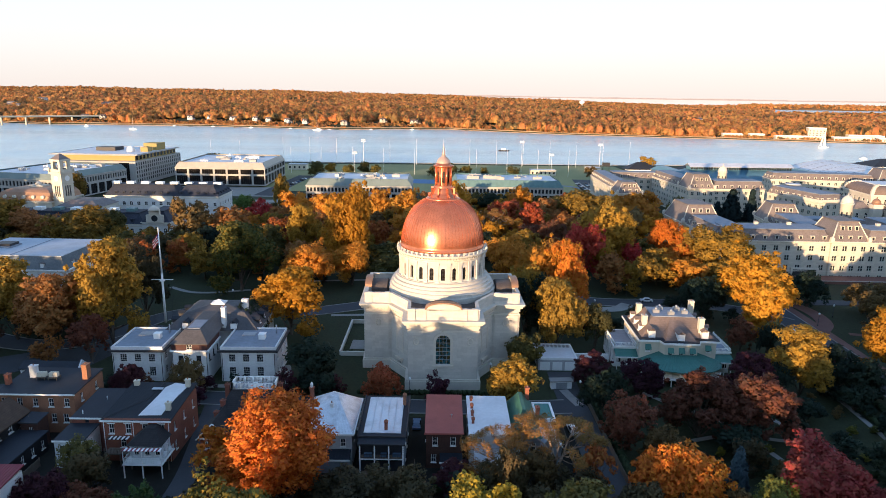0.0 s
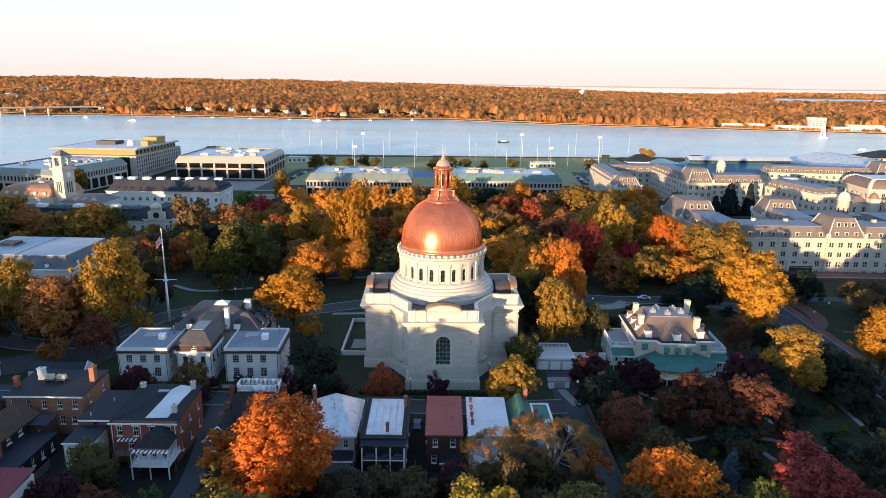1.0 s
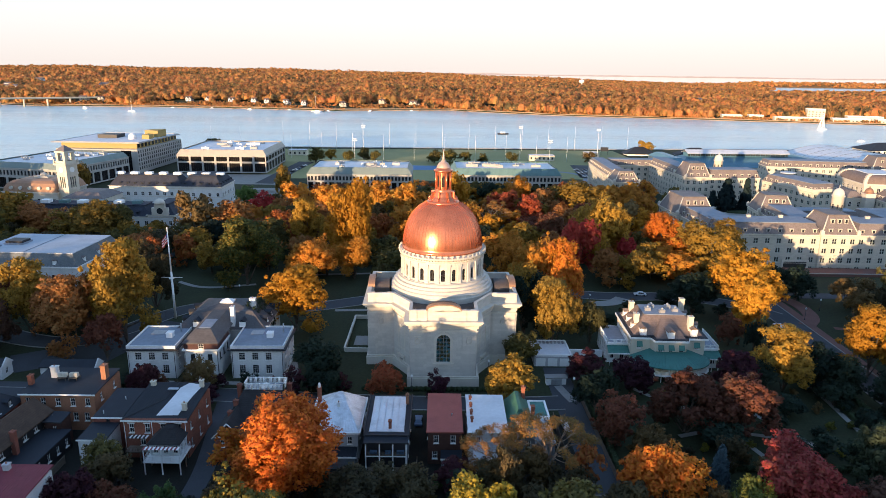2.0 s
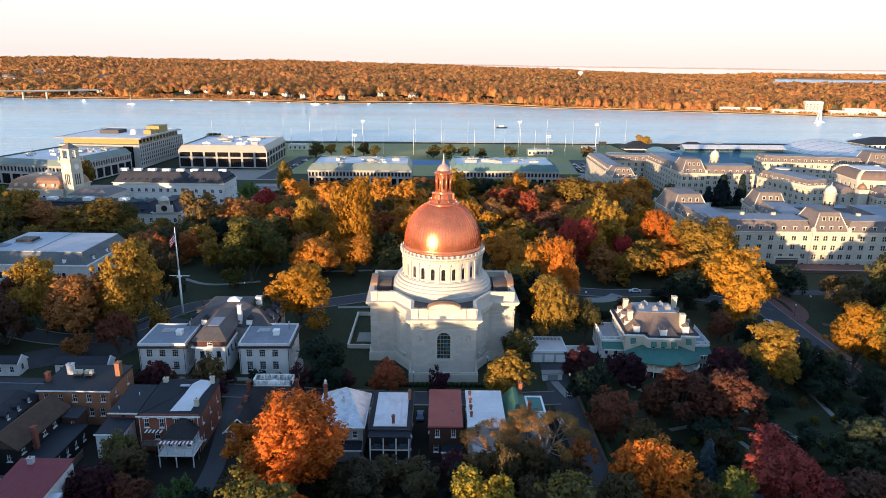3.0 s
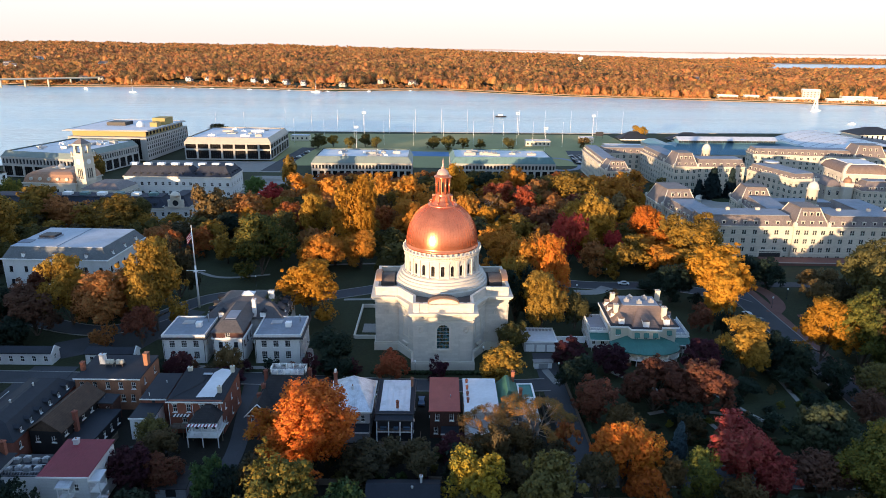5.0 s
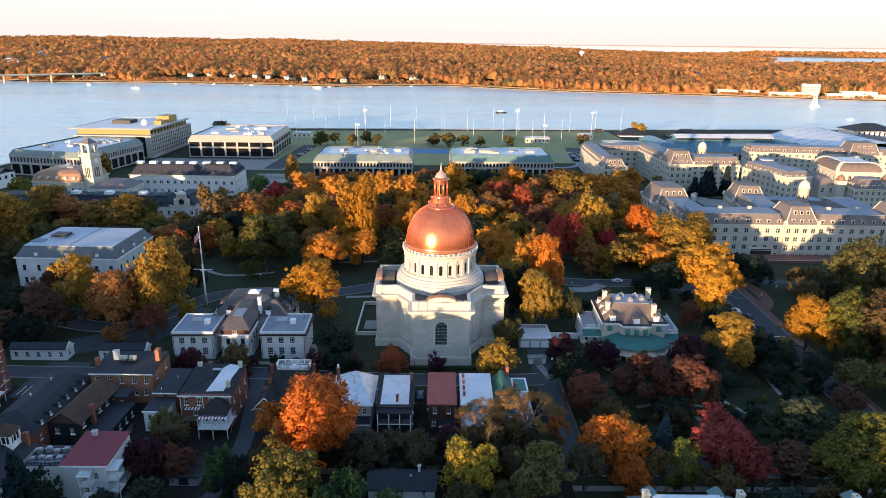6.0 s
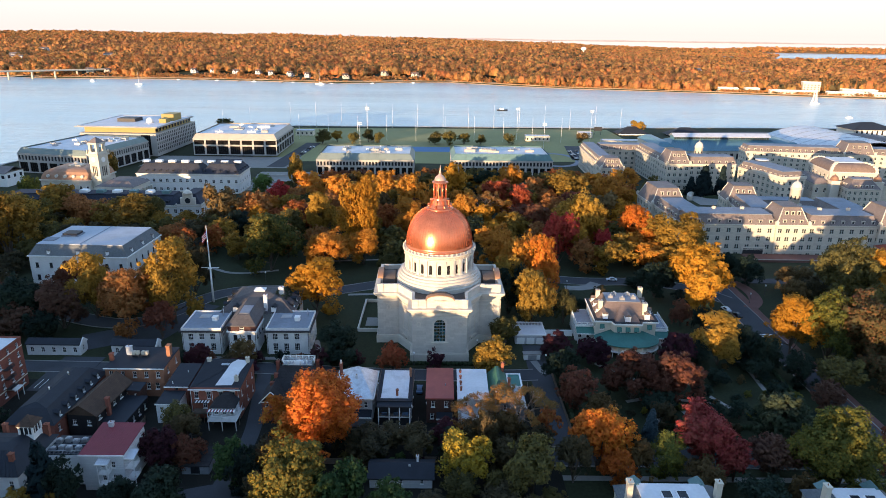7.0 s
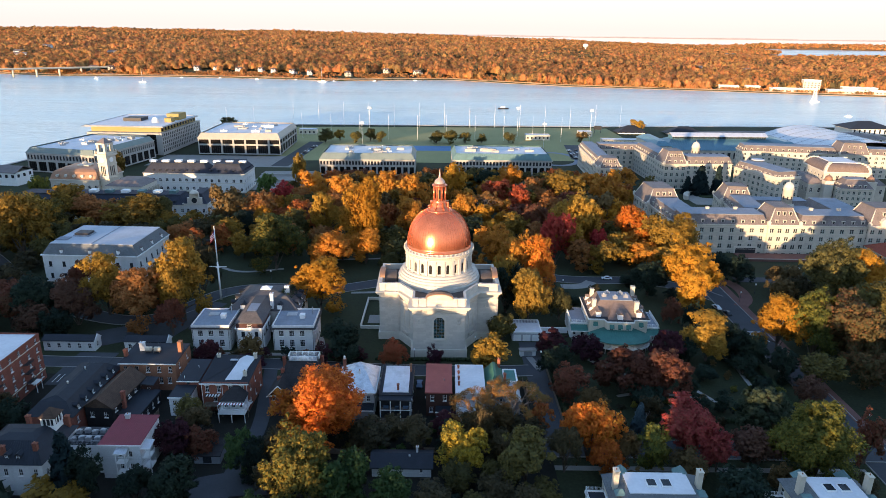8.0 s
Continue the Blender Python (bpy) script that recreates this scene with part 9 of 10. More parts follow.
sailboat(607, 882, 30, 115, True)
sailboat(-582, 1090, 24, 80, False)
sailboat(-247, 1157, 30, 70, False)


def launch(x, y, rz, ln, label):
    t = thing("motorboat", label, "boat", pose(x, y, WATER_Z, 0, 0, rz), "boats")
    bm = bmesh.new()
    prism(bm, [(-ln * 0.16, -ln / 2), (ln * 0.16, -ln / 2), (ln * 0.17, ln * 0.2), (0, ln / 2), (-ln * 0.17, ln * 0.2)], -0.3, ln * 0.11)
    part("hull", bm, WHITE_PAINT if "white" in label else DARK_METAL, t)
    bm = bmesh.new()
    box(bm, -ln * 0.12, ln * 0.12, -ln * 0.25, ln * 0.15, ln * 0.11, ln * 0.24)
    part("cabin", bm, WHITE_PAINT, t)


launch(-705, 1157, 60, 17, "white motor yacht on the river")
launch(85, 730, -85, 15, "dark workboat with a wake on the river")
launch(555, 697, 80, 9, "white speedboat on the river")
launch(640, 640, 80, 10, "dark small boat on the river")
for k in range(7):
    x = -560 + 83 * k
    launch(x, along_line(FAR, x) - 10 - 4 * (k % 3), 90 + 30 * (k % 2), 7 + k % 3, "white motorboat moored along the far bank")
for k in range(7):
    x = -520 + 95 * k
    bm = bmesh.new()
    y = along_line(FAR, x)
    box(bm, x - 1, x + 1, y - 34, y + 4, WATER_Z + 0.9, WATER_Z + 1.3)
    for j in range(5):
        for s in (-0.8, 0.8):
            box(bm, x + s - 0.2, x + s + 0.2, y - 33 + 8 * j, y - 32.6 + 8 * j, WATER_Z - 3, WATER_Z + 1.8)
    solid("jetty", bm, WOOD, "weathered wooden jetty on the far bank", "jetty", group="jetties")

br = thing("bridge", "long low road bridge on pale paired piers", "bridge", pose(-760, 1268, 0, 0, 0, 37.5))
bm = bmesh.new()
box(bm, -900, 24, -6, 6, 10.2, 12.2)
part("deck", bm, PANEL_METAL, br)
bm = bmesh.new()
for s in (-6, 6):
    box(bm, -900, 24, s - 0.2, s + 0.2, 12.2, 13.3)
part("parapet", bm, CONCRETE, br)
for k in range(20):
    for s in (-3.6, 3.6):
        bm = bmesh.new()
        x = -30 - 42 * k
        lathe(bm, [(1.5, -9), (1.4, 9.2), (2.2, 10.2)], 10, x, s)
        part("pier", bm, CREAM_PAINT, br)


def bank_house(x, y, w, rz, wall, label):
    z = far_z(x, y)
    t = thing("bank_house", label, "house", pose(x, y, z - 0.4, 0, 0, rz), "houses on the far bank")
    b = 0.62 * w
    walls(t, wall, (-b, b, -5.5, 6), 0, 6.2, [("S", max(3, round(b / 1.6)), 1.3, 3.9, 5.6, "plain"), ("S", max(3, round(b / 1.6)), 1.3, 0.9, 2.9, "plain")], panes=False)
    bm = bmesh.new()
    gable(bm, -b - 0.6, b + 0.6, -6.2, 6.7, 6.2, 10.8, "x")
    part("roof", bm, MANSION_SLATE, t)
    for k, cx in enumerate((-0.5 * b, 0.55 * b)):
        g = 2.6 - 0.5 * k
        bm = bmesh.new()
        gable(bm, cx - g - 0.4, cx + g + 0.4, -8.0, 0, 6.3, 6.3 + 1.25 * g, "y")
        part("gable_roof", bm, MANSION_SLATE, t)
        bm = bmesh.new()
        gable_wall(bm, cx - g, cx + g, -7.6, 6.2, 6.2 + 1.2 * g)
        box(bm, cx - g, cx + g, -7.6, -5.52, 0, 6.2)
        part("gable_bay", bm, wall, t)
        slab(t, "window", cx - 0.7, cx + 0.7, -7.68, -7.55, 3.6, 5.4, DARK_METAL)
    walls(t, wall, (b + 0.02, w, -3, 5), 0, 3.6, [("S", 2, 1.3, 0.9, 2.7, "plain")], name="wing_wall", panes=False)
    bm = bmesh.new()
    gable(bm, b, w + 0.5, -3.6, 5.6, 3.6, 6.4, "x")
    part("wing_roof", bm, MANSION_SLATE, t)
    chimney(t, b * 0.2, 1, 9, 12.6, 1.3, 1.1, BRICK)


for x, y, w, rz in ((-552, 1300, 9, 10), (-505, 1296, 10, -8), (-455, 1290, 11, 5), (-404, 1282, 8, 0), (-374, 1270, 8, 12), (-330, 1262, 9, -5), (-291, 1250, 8, 8)):
    bank_house(x, y, w, rz, CLAPBOARD, "white gabled house with brown-grey roof on the far bank")
for x, y, w, rz in ((-206, 1232, 9, 20), (-60, 1290, 13, -10), (-130, 1300, 10, 0), (-774, 1285, 12, 25), (-735, 1282, 9, 20)):
    bank_house(x, y, w, rz, CREAM_PAINT, "cream gabled house with brown-grey roof on the far bank")
for x, y, w in ((551, 1092, 18), (596, 1090, 13), (700, 1075, 15), (740, 1030, 30), (820, 1010, 40), (790, 1070, 30), (655, 1050, 40)):
    h = 20 if w == 15 else 7
    t = thing("shore_building", "pale flat-roofed block on the far bank", "building", pose(x, y, max(-3, far_z(x, y)) - 0.3, 0, 0, -14), "blocks on the far bank")
    walls(t, CREAM_PAINT, (-w, w, -9, 9), 0, h, [("S", w // 3, 2.4, z, z + 1.8, "plain") for z in range(2, h - 2, 4)], panes=False)
    flat_roof(t, -w, w, -9, 9, h, WHITE_ROOF, WHITE_PAINT, 0.5)
for x, y, w in ((-1100, 1560, 16), (-1140, 1620, 12), (-900, 1640, 12), (715, 1400, 10), (640, 1500, 8), (-1190, 1840, 14), (1150, 2560, 18), (1330, 2560, 14)):
    z = far_z(x, y)
    t = thing("hill_house", "pale house among the far woods", "house", pose(x, y, z, 0, 0, 5), "houses in the far woods")
    walls(t, CLAPBOARD, (-w, w, -6, 6), 0, 17, [("S", 4, 2, 13.4, 15.8, "plain")], panes=False)
    bm = bmesh.new()
    gable(bm, -w - 0.6, w + 0.6, -6.8, 6.8, 17, 21, "x")
    part("roof", bm, SLATE, t)
t = thing("water_tower", "pale domed water tower above far woods", "water tower", pose(565, 2549, far_z(565, 2549)))
bm = bmesh.new()
tube(bm, (0, 0, 0), (0, 0, 24), 3, n=10)
part("shaft", bm, WHITE_PAINT, t)
bm = bmesh.new()
lathe(bm, [(3, 24), (9, 28), (11, 33), (9, 37), (4, 39.5), (0.5, 40)], 20)
part("tank", bm, WHITE_PAINT, t)


# ---- yards: fences, hedges, bins ----


def fence(p, q, h, material, label):
    p, q = Vector(p), Vector(q)
    t = thing("fence", label, "fence", pose(p.x, p.y, near_z(p.y), 0, 0, math.degrees(math.atan2(q.y - p.y, q.x - p.x))), "yard fences")
    ln = (q - p).length
    n = max(2, round(ln / 2.4))
    for k in range(n + 1):
        bm = bmesh.new()
        box(bm, ln * k / n - 0.07, ln * k / n + 0.07, -0.07, 0.07, 0, h + 0.15)
        part("post", bm, material, t)
    me = bpy.data.meshes.new("board_panel")
    bm = bmesh.new()
    w = ln / n
    line = []
    for k in range(int(w / 0.2)):
        line += [(0.1 + 0.2 * k, 0.02), (0.1 + 0.2 * k, -0.02), (0.27 + 0.2 * k, -0.02), (0.27 + 0.2 * k, 0.02)]
    line += [(x, 0.05) for x, _ in (line[-1], line[0])]
    prism(bm, line, 0.08, h)
    bm.to_mesh(me)
    me.materials.append(material)
    for k in range(n):
        part("board_panel", me, None, t, at=pose(w * k, 0, 0))


for x, y0, y1 in ((-17.0, -78, -60), (-5.0, -76, -59), (5.0, -76, -59), (14.0, -74, -58), (26.5, -76, -40), (-29, -76, -58), (-66.8, -78, -58), (-77.5, -72, -60)):
    fence((x, y0), (x, y1), 1.8, WOOD, "weathered board fence between back yards")
for x0, x1, y in ((-17, -5, -78), (-5, 5, -76), (5, 14, -76), (14, 26.5, -75), (-29, -17, -77)):
    fence((x0, y), (x1, y), 1.7, WOOD, "weathered board fence across the yard end")
fence((35.6, -76), (35.0, -30), 1.6, WOOD, "long dark fence along the lane")
gt = thing("gate_lodge", "small white gate lodge at the lane's end", "gate", pose(30.2, -21.5, 0, 0, 0, 4))
bm = bmesh.new()
box(bm, -2.6, 2.6, -0.9, 0.9, 0, 2.0)
part("wall", bm, WHITE_PAINT, gt)
bm = bmesh.new()
box(bm, -2.9, 2.9, -1.2, 1.2, 2.0, 2.2)
part("roof", bm, CONCRETE_PATH, gt)
bm = bmesh.new()
box(bm, -1.4, 1.4, -0.96, -0.9, 0.1, 1.7)
part("gate", bm, GREY_METAL, gt)
ribbon("ramp", [(30.6, -23), (31.6, -27), (33.0, -31.5)], 2.2, CONCRETE_PATH, "pale concrete ramp below the gate", "path", 0.16)
for pts in ([(94.5, -18), (99.5, -22), (98.8, -42), (97.8, -62)], [(104, -62), (105, -20), (106, 5)], [(60, -60), (85, -60), (104, -62)], [(37, -70), (37, -30)]):
    for (xa, ya), (xb, yb) in zip(pts, pts[1:]):
        bm = bmesh.new()
        n = int(math.hypot(xb - xa, yb - ya) / 0.8)
        hr = random.Random(int(xa * 10))
        for k in range(n):
            x, y = xa + (xb - xa) * k / n, ya + (yb - ya) * k / n
            bmesh.ops.create_icosphere(bm, subdivisions=1, radius=hr.uniform(0.65, 0.95), matrix=Matrix.Translation((x + hr.uniform(-0.2, 0.2), y + hr.uniform(-0.2, 0.2), near_z(y) + 0.55)) @ pose(0, 0, 0, hr.uniform(0, 90), hr.uniform(0, 90), 0))
        solid("hedge", bm, HEDGE, "dense dark clipped garden hedge", "hedge", "stuff")
for x, y in ((-8, -71), (-2, -70.5), (9, -69), (-20, -66), (-63, -67), (23, -60), (-52, -70), (-72, -65)):
    t = thing("wheeled_bin", "dark plastic wheeled bin in the yard", "bin", pose(x, y, 0, 0, 0, x * 17), "wheeled bins")
    bm = bmesh.new()
    frustum(bm, (-0.25, 0.25, -0.3, 0.3, 0.05), (-0.32, 0.32, -0.38, 0.38, 1.0))
    part("body", bm, DARK_METAL, t)
    bm = bmesh.new()
    box(bm, -0.35, 0.35, -0.42, 0.4, 1.0, 1.08)
    part("lid", bm, DARK_METAL, t)

# ---- trees ----
LEAF = {
    "orange": leaf_mat("orange_maple_leaves", (0.48, 0.105, 0.012), (0.64, 0.18, 0.016), (0.60, 0.27, 0.022)),
    "rust": leaf_mat("rust_leaves", (0.275, 0.075, 0.019), (0.450, 0.125, 0.022), (0.375, 0.175, 0.037)),
    "red": leaf_mat("crimson_leaves", (0.20, 0.035, 0.03), (0.36, 0.055, 0.04), (0.30, 0.085, 0.048)),
    "maroon": leaf_mat("maroon_leaves", (0.035, 0.012, 0.014), (0.07, 0.02, 0.018), (0.10, 0.035, 0.02)),
    "redbrown": leaf_mat("red_brown_leaves", (0.125, 0.050, 0.025), (0.225, 0.069, 0.027), (0.138, 0.081, 0.031)),
    "brown": leaf_mat("brown_leaves", (0.100, 0.056, 0.035), (0.163, 0.075, 0.037), (0.125, 0.075, 0.037)),
    "brownorange": leaf_mat("brown_orange_leaves", (0.27, 0.11, 0.03), (0.41, 0.16, 0.038), (0.31, 0.17, 0.05)),
    "gold": leaf_mat("golden_leaves", (0.350, 0.150, 0.013), (0.575, 0.256, 0.015), (0.475, 0.250, 0.020)),
    "goldorange": leaf_mat("gold_orange_leaves", (0.43, 0.16, 0.02), (0.62, 0.25, 0.025), (0.46, 0.24, 0.03)),
    "yellow": leaf_mat("yellow_green_leaves", (0.375, 0.250, 0.019), (0.500, 0.325, 0.025), (0.150, 0.150, 0.025)),
    "limegold": leaf_mat("half_turned_green_leaves", (0.05, 0.068, 0.014), (0.10, 0.105, 0.016), (0.30, 0.19, 0.02)),
    "lime": leaf_mat("yellowing_green_leaves", (0.075, 0.094, 0.018), (0.163, 0.163, 0.022), (0.325, 0.237, 0.025)),
    "lightgreen": leaf_mat("light_green_leaves", (0.075, 0.138, 0.025), (0.125, 0.188, 0.037), (0.150, 0.188, 0.037)),
    "green": leaf_mat("green_leaves", (0.035, 0.069, 0.018), (0.062, 0.106, 0.022), (0.112, 0.138, 0.025)),
    "olive": leaf_mat("olive_leaves", (0.069, 0.069, 0.019), (0.125, 0.106, 0.025), (0.200, 0.150, 0.025)),
    "olivegold": leaf_mat("olive_gold_leaves", (0.15, 0.105, 0.018), (0.32, 0.185, 0.022), (0.46, 0.25, 0.026)),
    "olivebrown": leaf_mat("olive_brown_leaves", (0.100, 0.075, 0.025), (0.188, 0.112, 0.031), (0.138, 0.100, 0.031)),
    "redolive": leaf_mat("olive_red_leaves", (0.075, 0.069, 0.022), (0.125, 0.094, 0.025), (0.275, 0.088, 0.031)),
    "umber": leaf_mat("dull_umber_leaves", (0.056, 0.050, 0.022), (0.094, 0.075, 0.025), (0.138, 0.088, 0.027)),
    "darkgreen": leaf_mat("dark_green_leaves", (0.014, 0.026, 0.012), (0.026, 0.042, 0.016), (0.04, 0.055, 0.02)),
    "fir": leaf_mat("dark_fir_needles", (0.008, 0.018, 0.012), (0.014, 0.028, 0.017), (0.02, 0.034, 0.02), 0.1),
    # crimson leaves again, brightened to stand in for the sun they miss
    "scarlet": leaf_mat("scarlet_leaves", (0.34, 0.035, 0.03), (0.58, 0.06, 0.045), (0.46, 0.09, 0.045)),
    "redorange": leaf_mat("red_orange_leaves", (0.30, 0.05, 0.02), (0.44, 0.09, 0.028), (0.34, 0.11, 0.035)),
    "palegold": leaf_mat("pale_gold_leaves", (0.36, 0.22, 0.06), (0.48, 0.30, 0.075), (0.26, 0.19, 0.055)),
    "beech": leaf_mat("copper_beech_leaves", (0.09, 0.042, 0.02), (0.17, 0.056, 0.022), (0.11, 0.062, 0.024)),
    "dullgreen": leaf_mat("dull_green_leaves", (0.045, 0.06, 0.028), (0.07, 0.09, 0.04), (0.09, 0.108, 0.046)),
    "spruce": leaf_mat("blue_spruce_needles", (0.05, 0.085, 0.09), (0.08, 0.12, 0.125), (0.11, 0.15, 0.16), 0.1),
    "baretan": leaf_mat("last_tan_leaves", (0.30, 0.13, 0.03), (0.40, 0.175, 0.04), (0.20, 0.14, 0.035)),
}
WORDS = {
    "orange": "bright orange maple tree", "rust": "rust-orange maple tree", "red": "crimson red maple tree", "maroon": "dark maroon ornamental tree",
    "redbrown": "red-brown autumn tree", "brown": "dull brown autumn tree", "brownorange": "brown-orange autumn tree", "gold": "golden yellow autumn tree",
    "goldorange": "gold-orange autumn tree", "yellow": "thin yellow and green tree", "limegold": "green tree turning yellow", "lime": "yellowing green tree",
    "lightgreen": "fresh green tree", "green": "dense green tree", "olive": "olive green tree", "olivegold": "olive and gold autumn tree",
    "olivebrown": "olive-brown autumn tree", "redolive": "olive tree turning red", "umber": "dull shaded umber tree", "darkgreen": "dark green shade tree",
    "scarlet": "sun-toned scarlet maple tree", "redorange": "red-orange small tree", "palegold": "pale gold rounded tree", "beech": "red-brown copper beech tree", "dullgreen": "dull green rounded tree",
    "fir": "tall dark evergreen", "spruce": "small blue spruce", "baretan": "nearly bare tan tree"}


LEAF_NORMALS = {}


def leaf_sprays(rng, centers, radii, per, size, droop=0.0):
    """Leaf sprays over the shells of many clumps: returns the corner points, three to a spray, and their normals."""
    k = len(centers)
    u = rng.normal(size=(k, per, 3))
    u[:, :, 2] = u[:, :, 2] * 0.85 + 0.15
    u /= np.linalg.norm(u, axis=2, keepdims=True)
    c = centers[:, None] + u * radii[:, None, None] * rng.uniform(0.55, 1.1, (k, per, 1))
    nrm = u + 0.7 * rng.normal(size=u.shape) + np.array([0, 0, 0.35])
    nrm /= np.linalg.norm(nrm, axis=2, keepdims=True)
    out = centers - centers.mean(0)
    out = out / (np.linalg.norm(out, axis=1, keepdims=True) + 0.05)
    soft = 0.6 * u + 0.55 * out[:, None]
    nrm *= np.sign((nrm * soft).sum(2, keepdims=True))
    soft = soft + 0.45 * nrm
    t1 = np.cross(nrm, rng.normal(size=u.shape))
    t1 /= np.linalg.norm(t1, axis=2, keepdims=True)
    t2 = np.cross(nrm, t1)
    s = size * rng.uniform(0.55, 1.35, (k, per, 1))
    return np.stack([c - t1 * s, c + t1 * s * 0.55 - t2 * s * 0.75, c + t1 * s * 0.45 + t2 * s * 0.8], 2).reshape(-1, 3), np.repeat(soft.reshape(-1, 3), 3, axis=0)


def leaves_mesh(name, q, material):
    q, nrm = q
    me = bpy.data.meshes.new(name)
    n = len(q) // 3
    me.vertices.add(3 * n)
    me.vertices.foreach_set("co", q.ravel())
    me.loops.add(3 * n)
    me.loops.foreach_set("vertex_index", np.arange(3 * n, dtype=np.int32))
    me.polygons.add(n)
    me.polygons.foreach_set("loop_start", np.arange(0, 3 * n, 3, dtype=np.int32))
    me.update()
    soft_normals(me, nrm)
    LEAF_NORMALS[me.name] = nrm
    me.materials.append(material)
    return me


def broadleaf(seed, clumps, per, size, fill=1.0, flat=1.22, n=13, spread=(0.22, 0.44)):
    """Crown (unit radius, from z 0 to about 2) and trunk with limbs for a broadleaved tree of unit crown."""
    rng = np.random.default_rng(seed)
    # uneven lobes give the outline, the clumps fill them; a few stray twigs stand out beyond
    lobes = rng.normal(size=(n, 3))
    lobes[:, 2] = np.where(lobes[:, 2] < -0.9, -lobes[:, 2] * 0.6, lobes[:, 2])
    lobes /= np.linalg.norm(lobes, axis=1, keepdims=True)
    lobe_r = rng.uniform(*spread, n)
    lobes = lobes * (rng.uniform(0.86, 1.02, (n, 1)) - lobe_r[:, None])
    lobes = np.vstack([lobes, [[0, 0, 0.05]]])
    lobe_r = np.append(lobe_r, 0.5)
    share = lobe_r ** 2
    pick = rng.choice(n + 1, clumps, p=share / share.sum())
    u = rng.normal(size=(clumps, 3))
    u /= np.linalg.norm(u, axis=1, keepdims=True)
    c = lobes[pick] + u * lobe_r[pick][:, None] * rng.uniform(0.35, 1.0, (clumps, 1)) ** 0.6
    rad = rng.uniform(0.075, 0.165, clumps) * fill
    stray = rng.random(clumps) < 0.12
    c[stray] *= rng.uniform(1.02, 1.2, (stray.sum(), 1))
    rad[stray] *= 0.6
    c[:, 2] = c[:, 2] * flat
    c[:, 2] -= 0.1 + 0.12 * (c[:, 0] ** 2 + c[:, 1] ** 2)
    q, soft = leaf_sprays(rng, c, rad, per, size)
    q[:, 2] += 1.0
    q = q, soft
    bm = bmesh.new()
    tube(bm, (0, 0, -1.2), (0.02, 0, 0.25), 0.075, 0.05, 7)
    for k in range(n):
        t = lobes[k] * 1.05
        z0 = rng.uniform(-0.35, 0.3)
        mid = Vector((t[0] * 0.5, t[1] * 0.5, (z0 + t[2] * flat + 1.0) / 2 - 0.05))
        tip = Vector((t[0], t[1], t[2] * flat + 0.9))
        tube(bm, (0.01, 0, z0), mid, 0.034, 0.02, 5)
        tube(bm, mid, tip, 0.02, 0.008, 4)
        for _ in range(2):
            e = tip + Vector(rng.normal(size=3)) * lobe_r[k] * 0.5
            tube(bm, mid.lerp(tip, rng.uniform(0.3, 0.9)), e, 0.009, 0.003, 3)
    return q, bm


def conifer(seed, per=26, size=0.06):
    rng = np.random.default_rng(seed)
    cs, rs = [], []
    for lv in range(18):
        z = 0.08 + 0.9 * lv / 18
        r = 0.34 * (1 - z) + 0.02
        for k in range(max(3, int(26 * r + 3))):
            a = rng.uniform(0, 6.28)
            rr = r * rng.uniform(0.55, 1.05)
            cs.append((rr * math.cos(a), rr * math.sin(a), z - 0.12 * rr))
            rs.append(0.04 + 0.10 * r)
    q = leaf_sprays(rng, np.array(cs), np.array(rs), per, size)
    bm = bmesh.new()
    tube(bm, (0, 0, 0), (0, 0, 0.95), 0.03, 0.005, 6)
    return q, bm


def bare_tree(seed):
    """Forking bare limbs with a few last leaves."""
    rng = np.random.default_rng(seed)
    bm = bmesh.new()
    ends = []

    def grow(p, d, ln, r, lv):
        q = p + d * ln
        tube(bm, p, q, r, r * 0.62, 5 if lv < 3 else 3)
        if lv == 5:
            ends.append(q)
            return
        for _ in range(3 if lv < 4 else 2):
            nd = (d + Vector(rng.normal(size=3)) * 0.45 + Vector((0, 0, 0.12))).normalized()
            grow(q, nd, ln * rng.uniform(0.62, 0.82), r * 0.6, lv + 1)

    grow(Vector((0, 0, -1.2)), Vector((0, 0, 1)), 0.85, 0.07, 0)
    c = np.array([(p.x, p.y, p.z) for p in ends])
    q = leaf_sprays(rng, c, np.full(len(c), 0.12), 80, 0.020)
    return q, bm


def trunk_mesh(bm, material):
    me = bpy.data.meshes.new("trunk")
    bm.to_mesh(me)
    bm.free()
    me.materials.append(material)
    return me


FORMS = {"huge": [], "big": [], "near": [], "mid": [], "shrub": [], "dome": [], "coarse": [], "fir": [], "bare": []}
for form, seed, copies, clumps, per, size, fill in (("huge", 90, 3, 760, 54, 0.027, 0.88), ("big", 100, 4, 420, 44, 0.038, 1.0), ("near", 150, 4, 230, 36, 0.050, 1.15), ("mid", 200, 5, 150, 26, 0.072, 1.3), ("shrub", 230, 4, 76, 24, 0.088, 1.5), ("coarse", 250, 3, 80, 14, 0.135, 1.5)):
    for k in range(copies):
        q, b = broadleaf(seed + k, clumps, per, size, fill)
        FORMS[form].append((leaves_mesh("crown", q, LEAF["olive"]), trunk_mesh(b, BARK)))
for k in range(3):
    q, b = broadleaf(270 + k, 380, 44, 0.042, 0.85, 1.1, 34, (0.2, 0.3))
    FORMS["dome"].append((leaves_mesh("crown", q, LEAF["olive"]), trunk_mesh(b, BARK)))
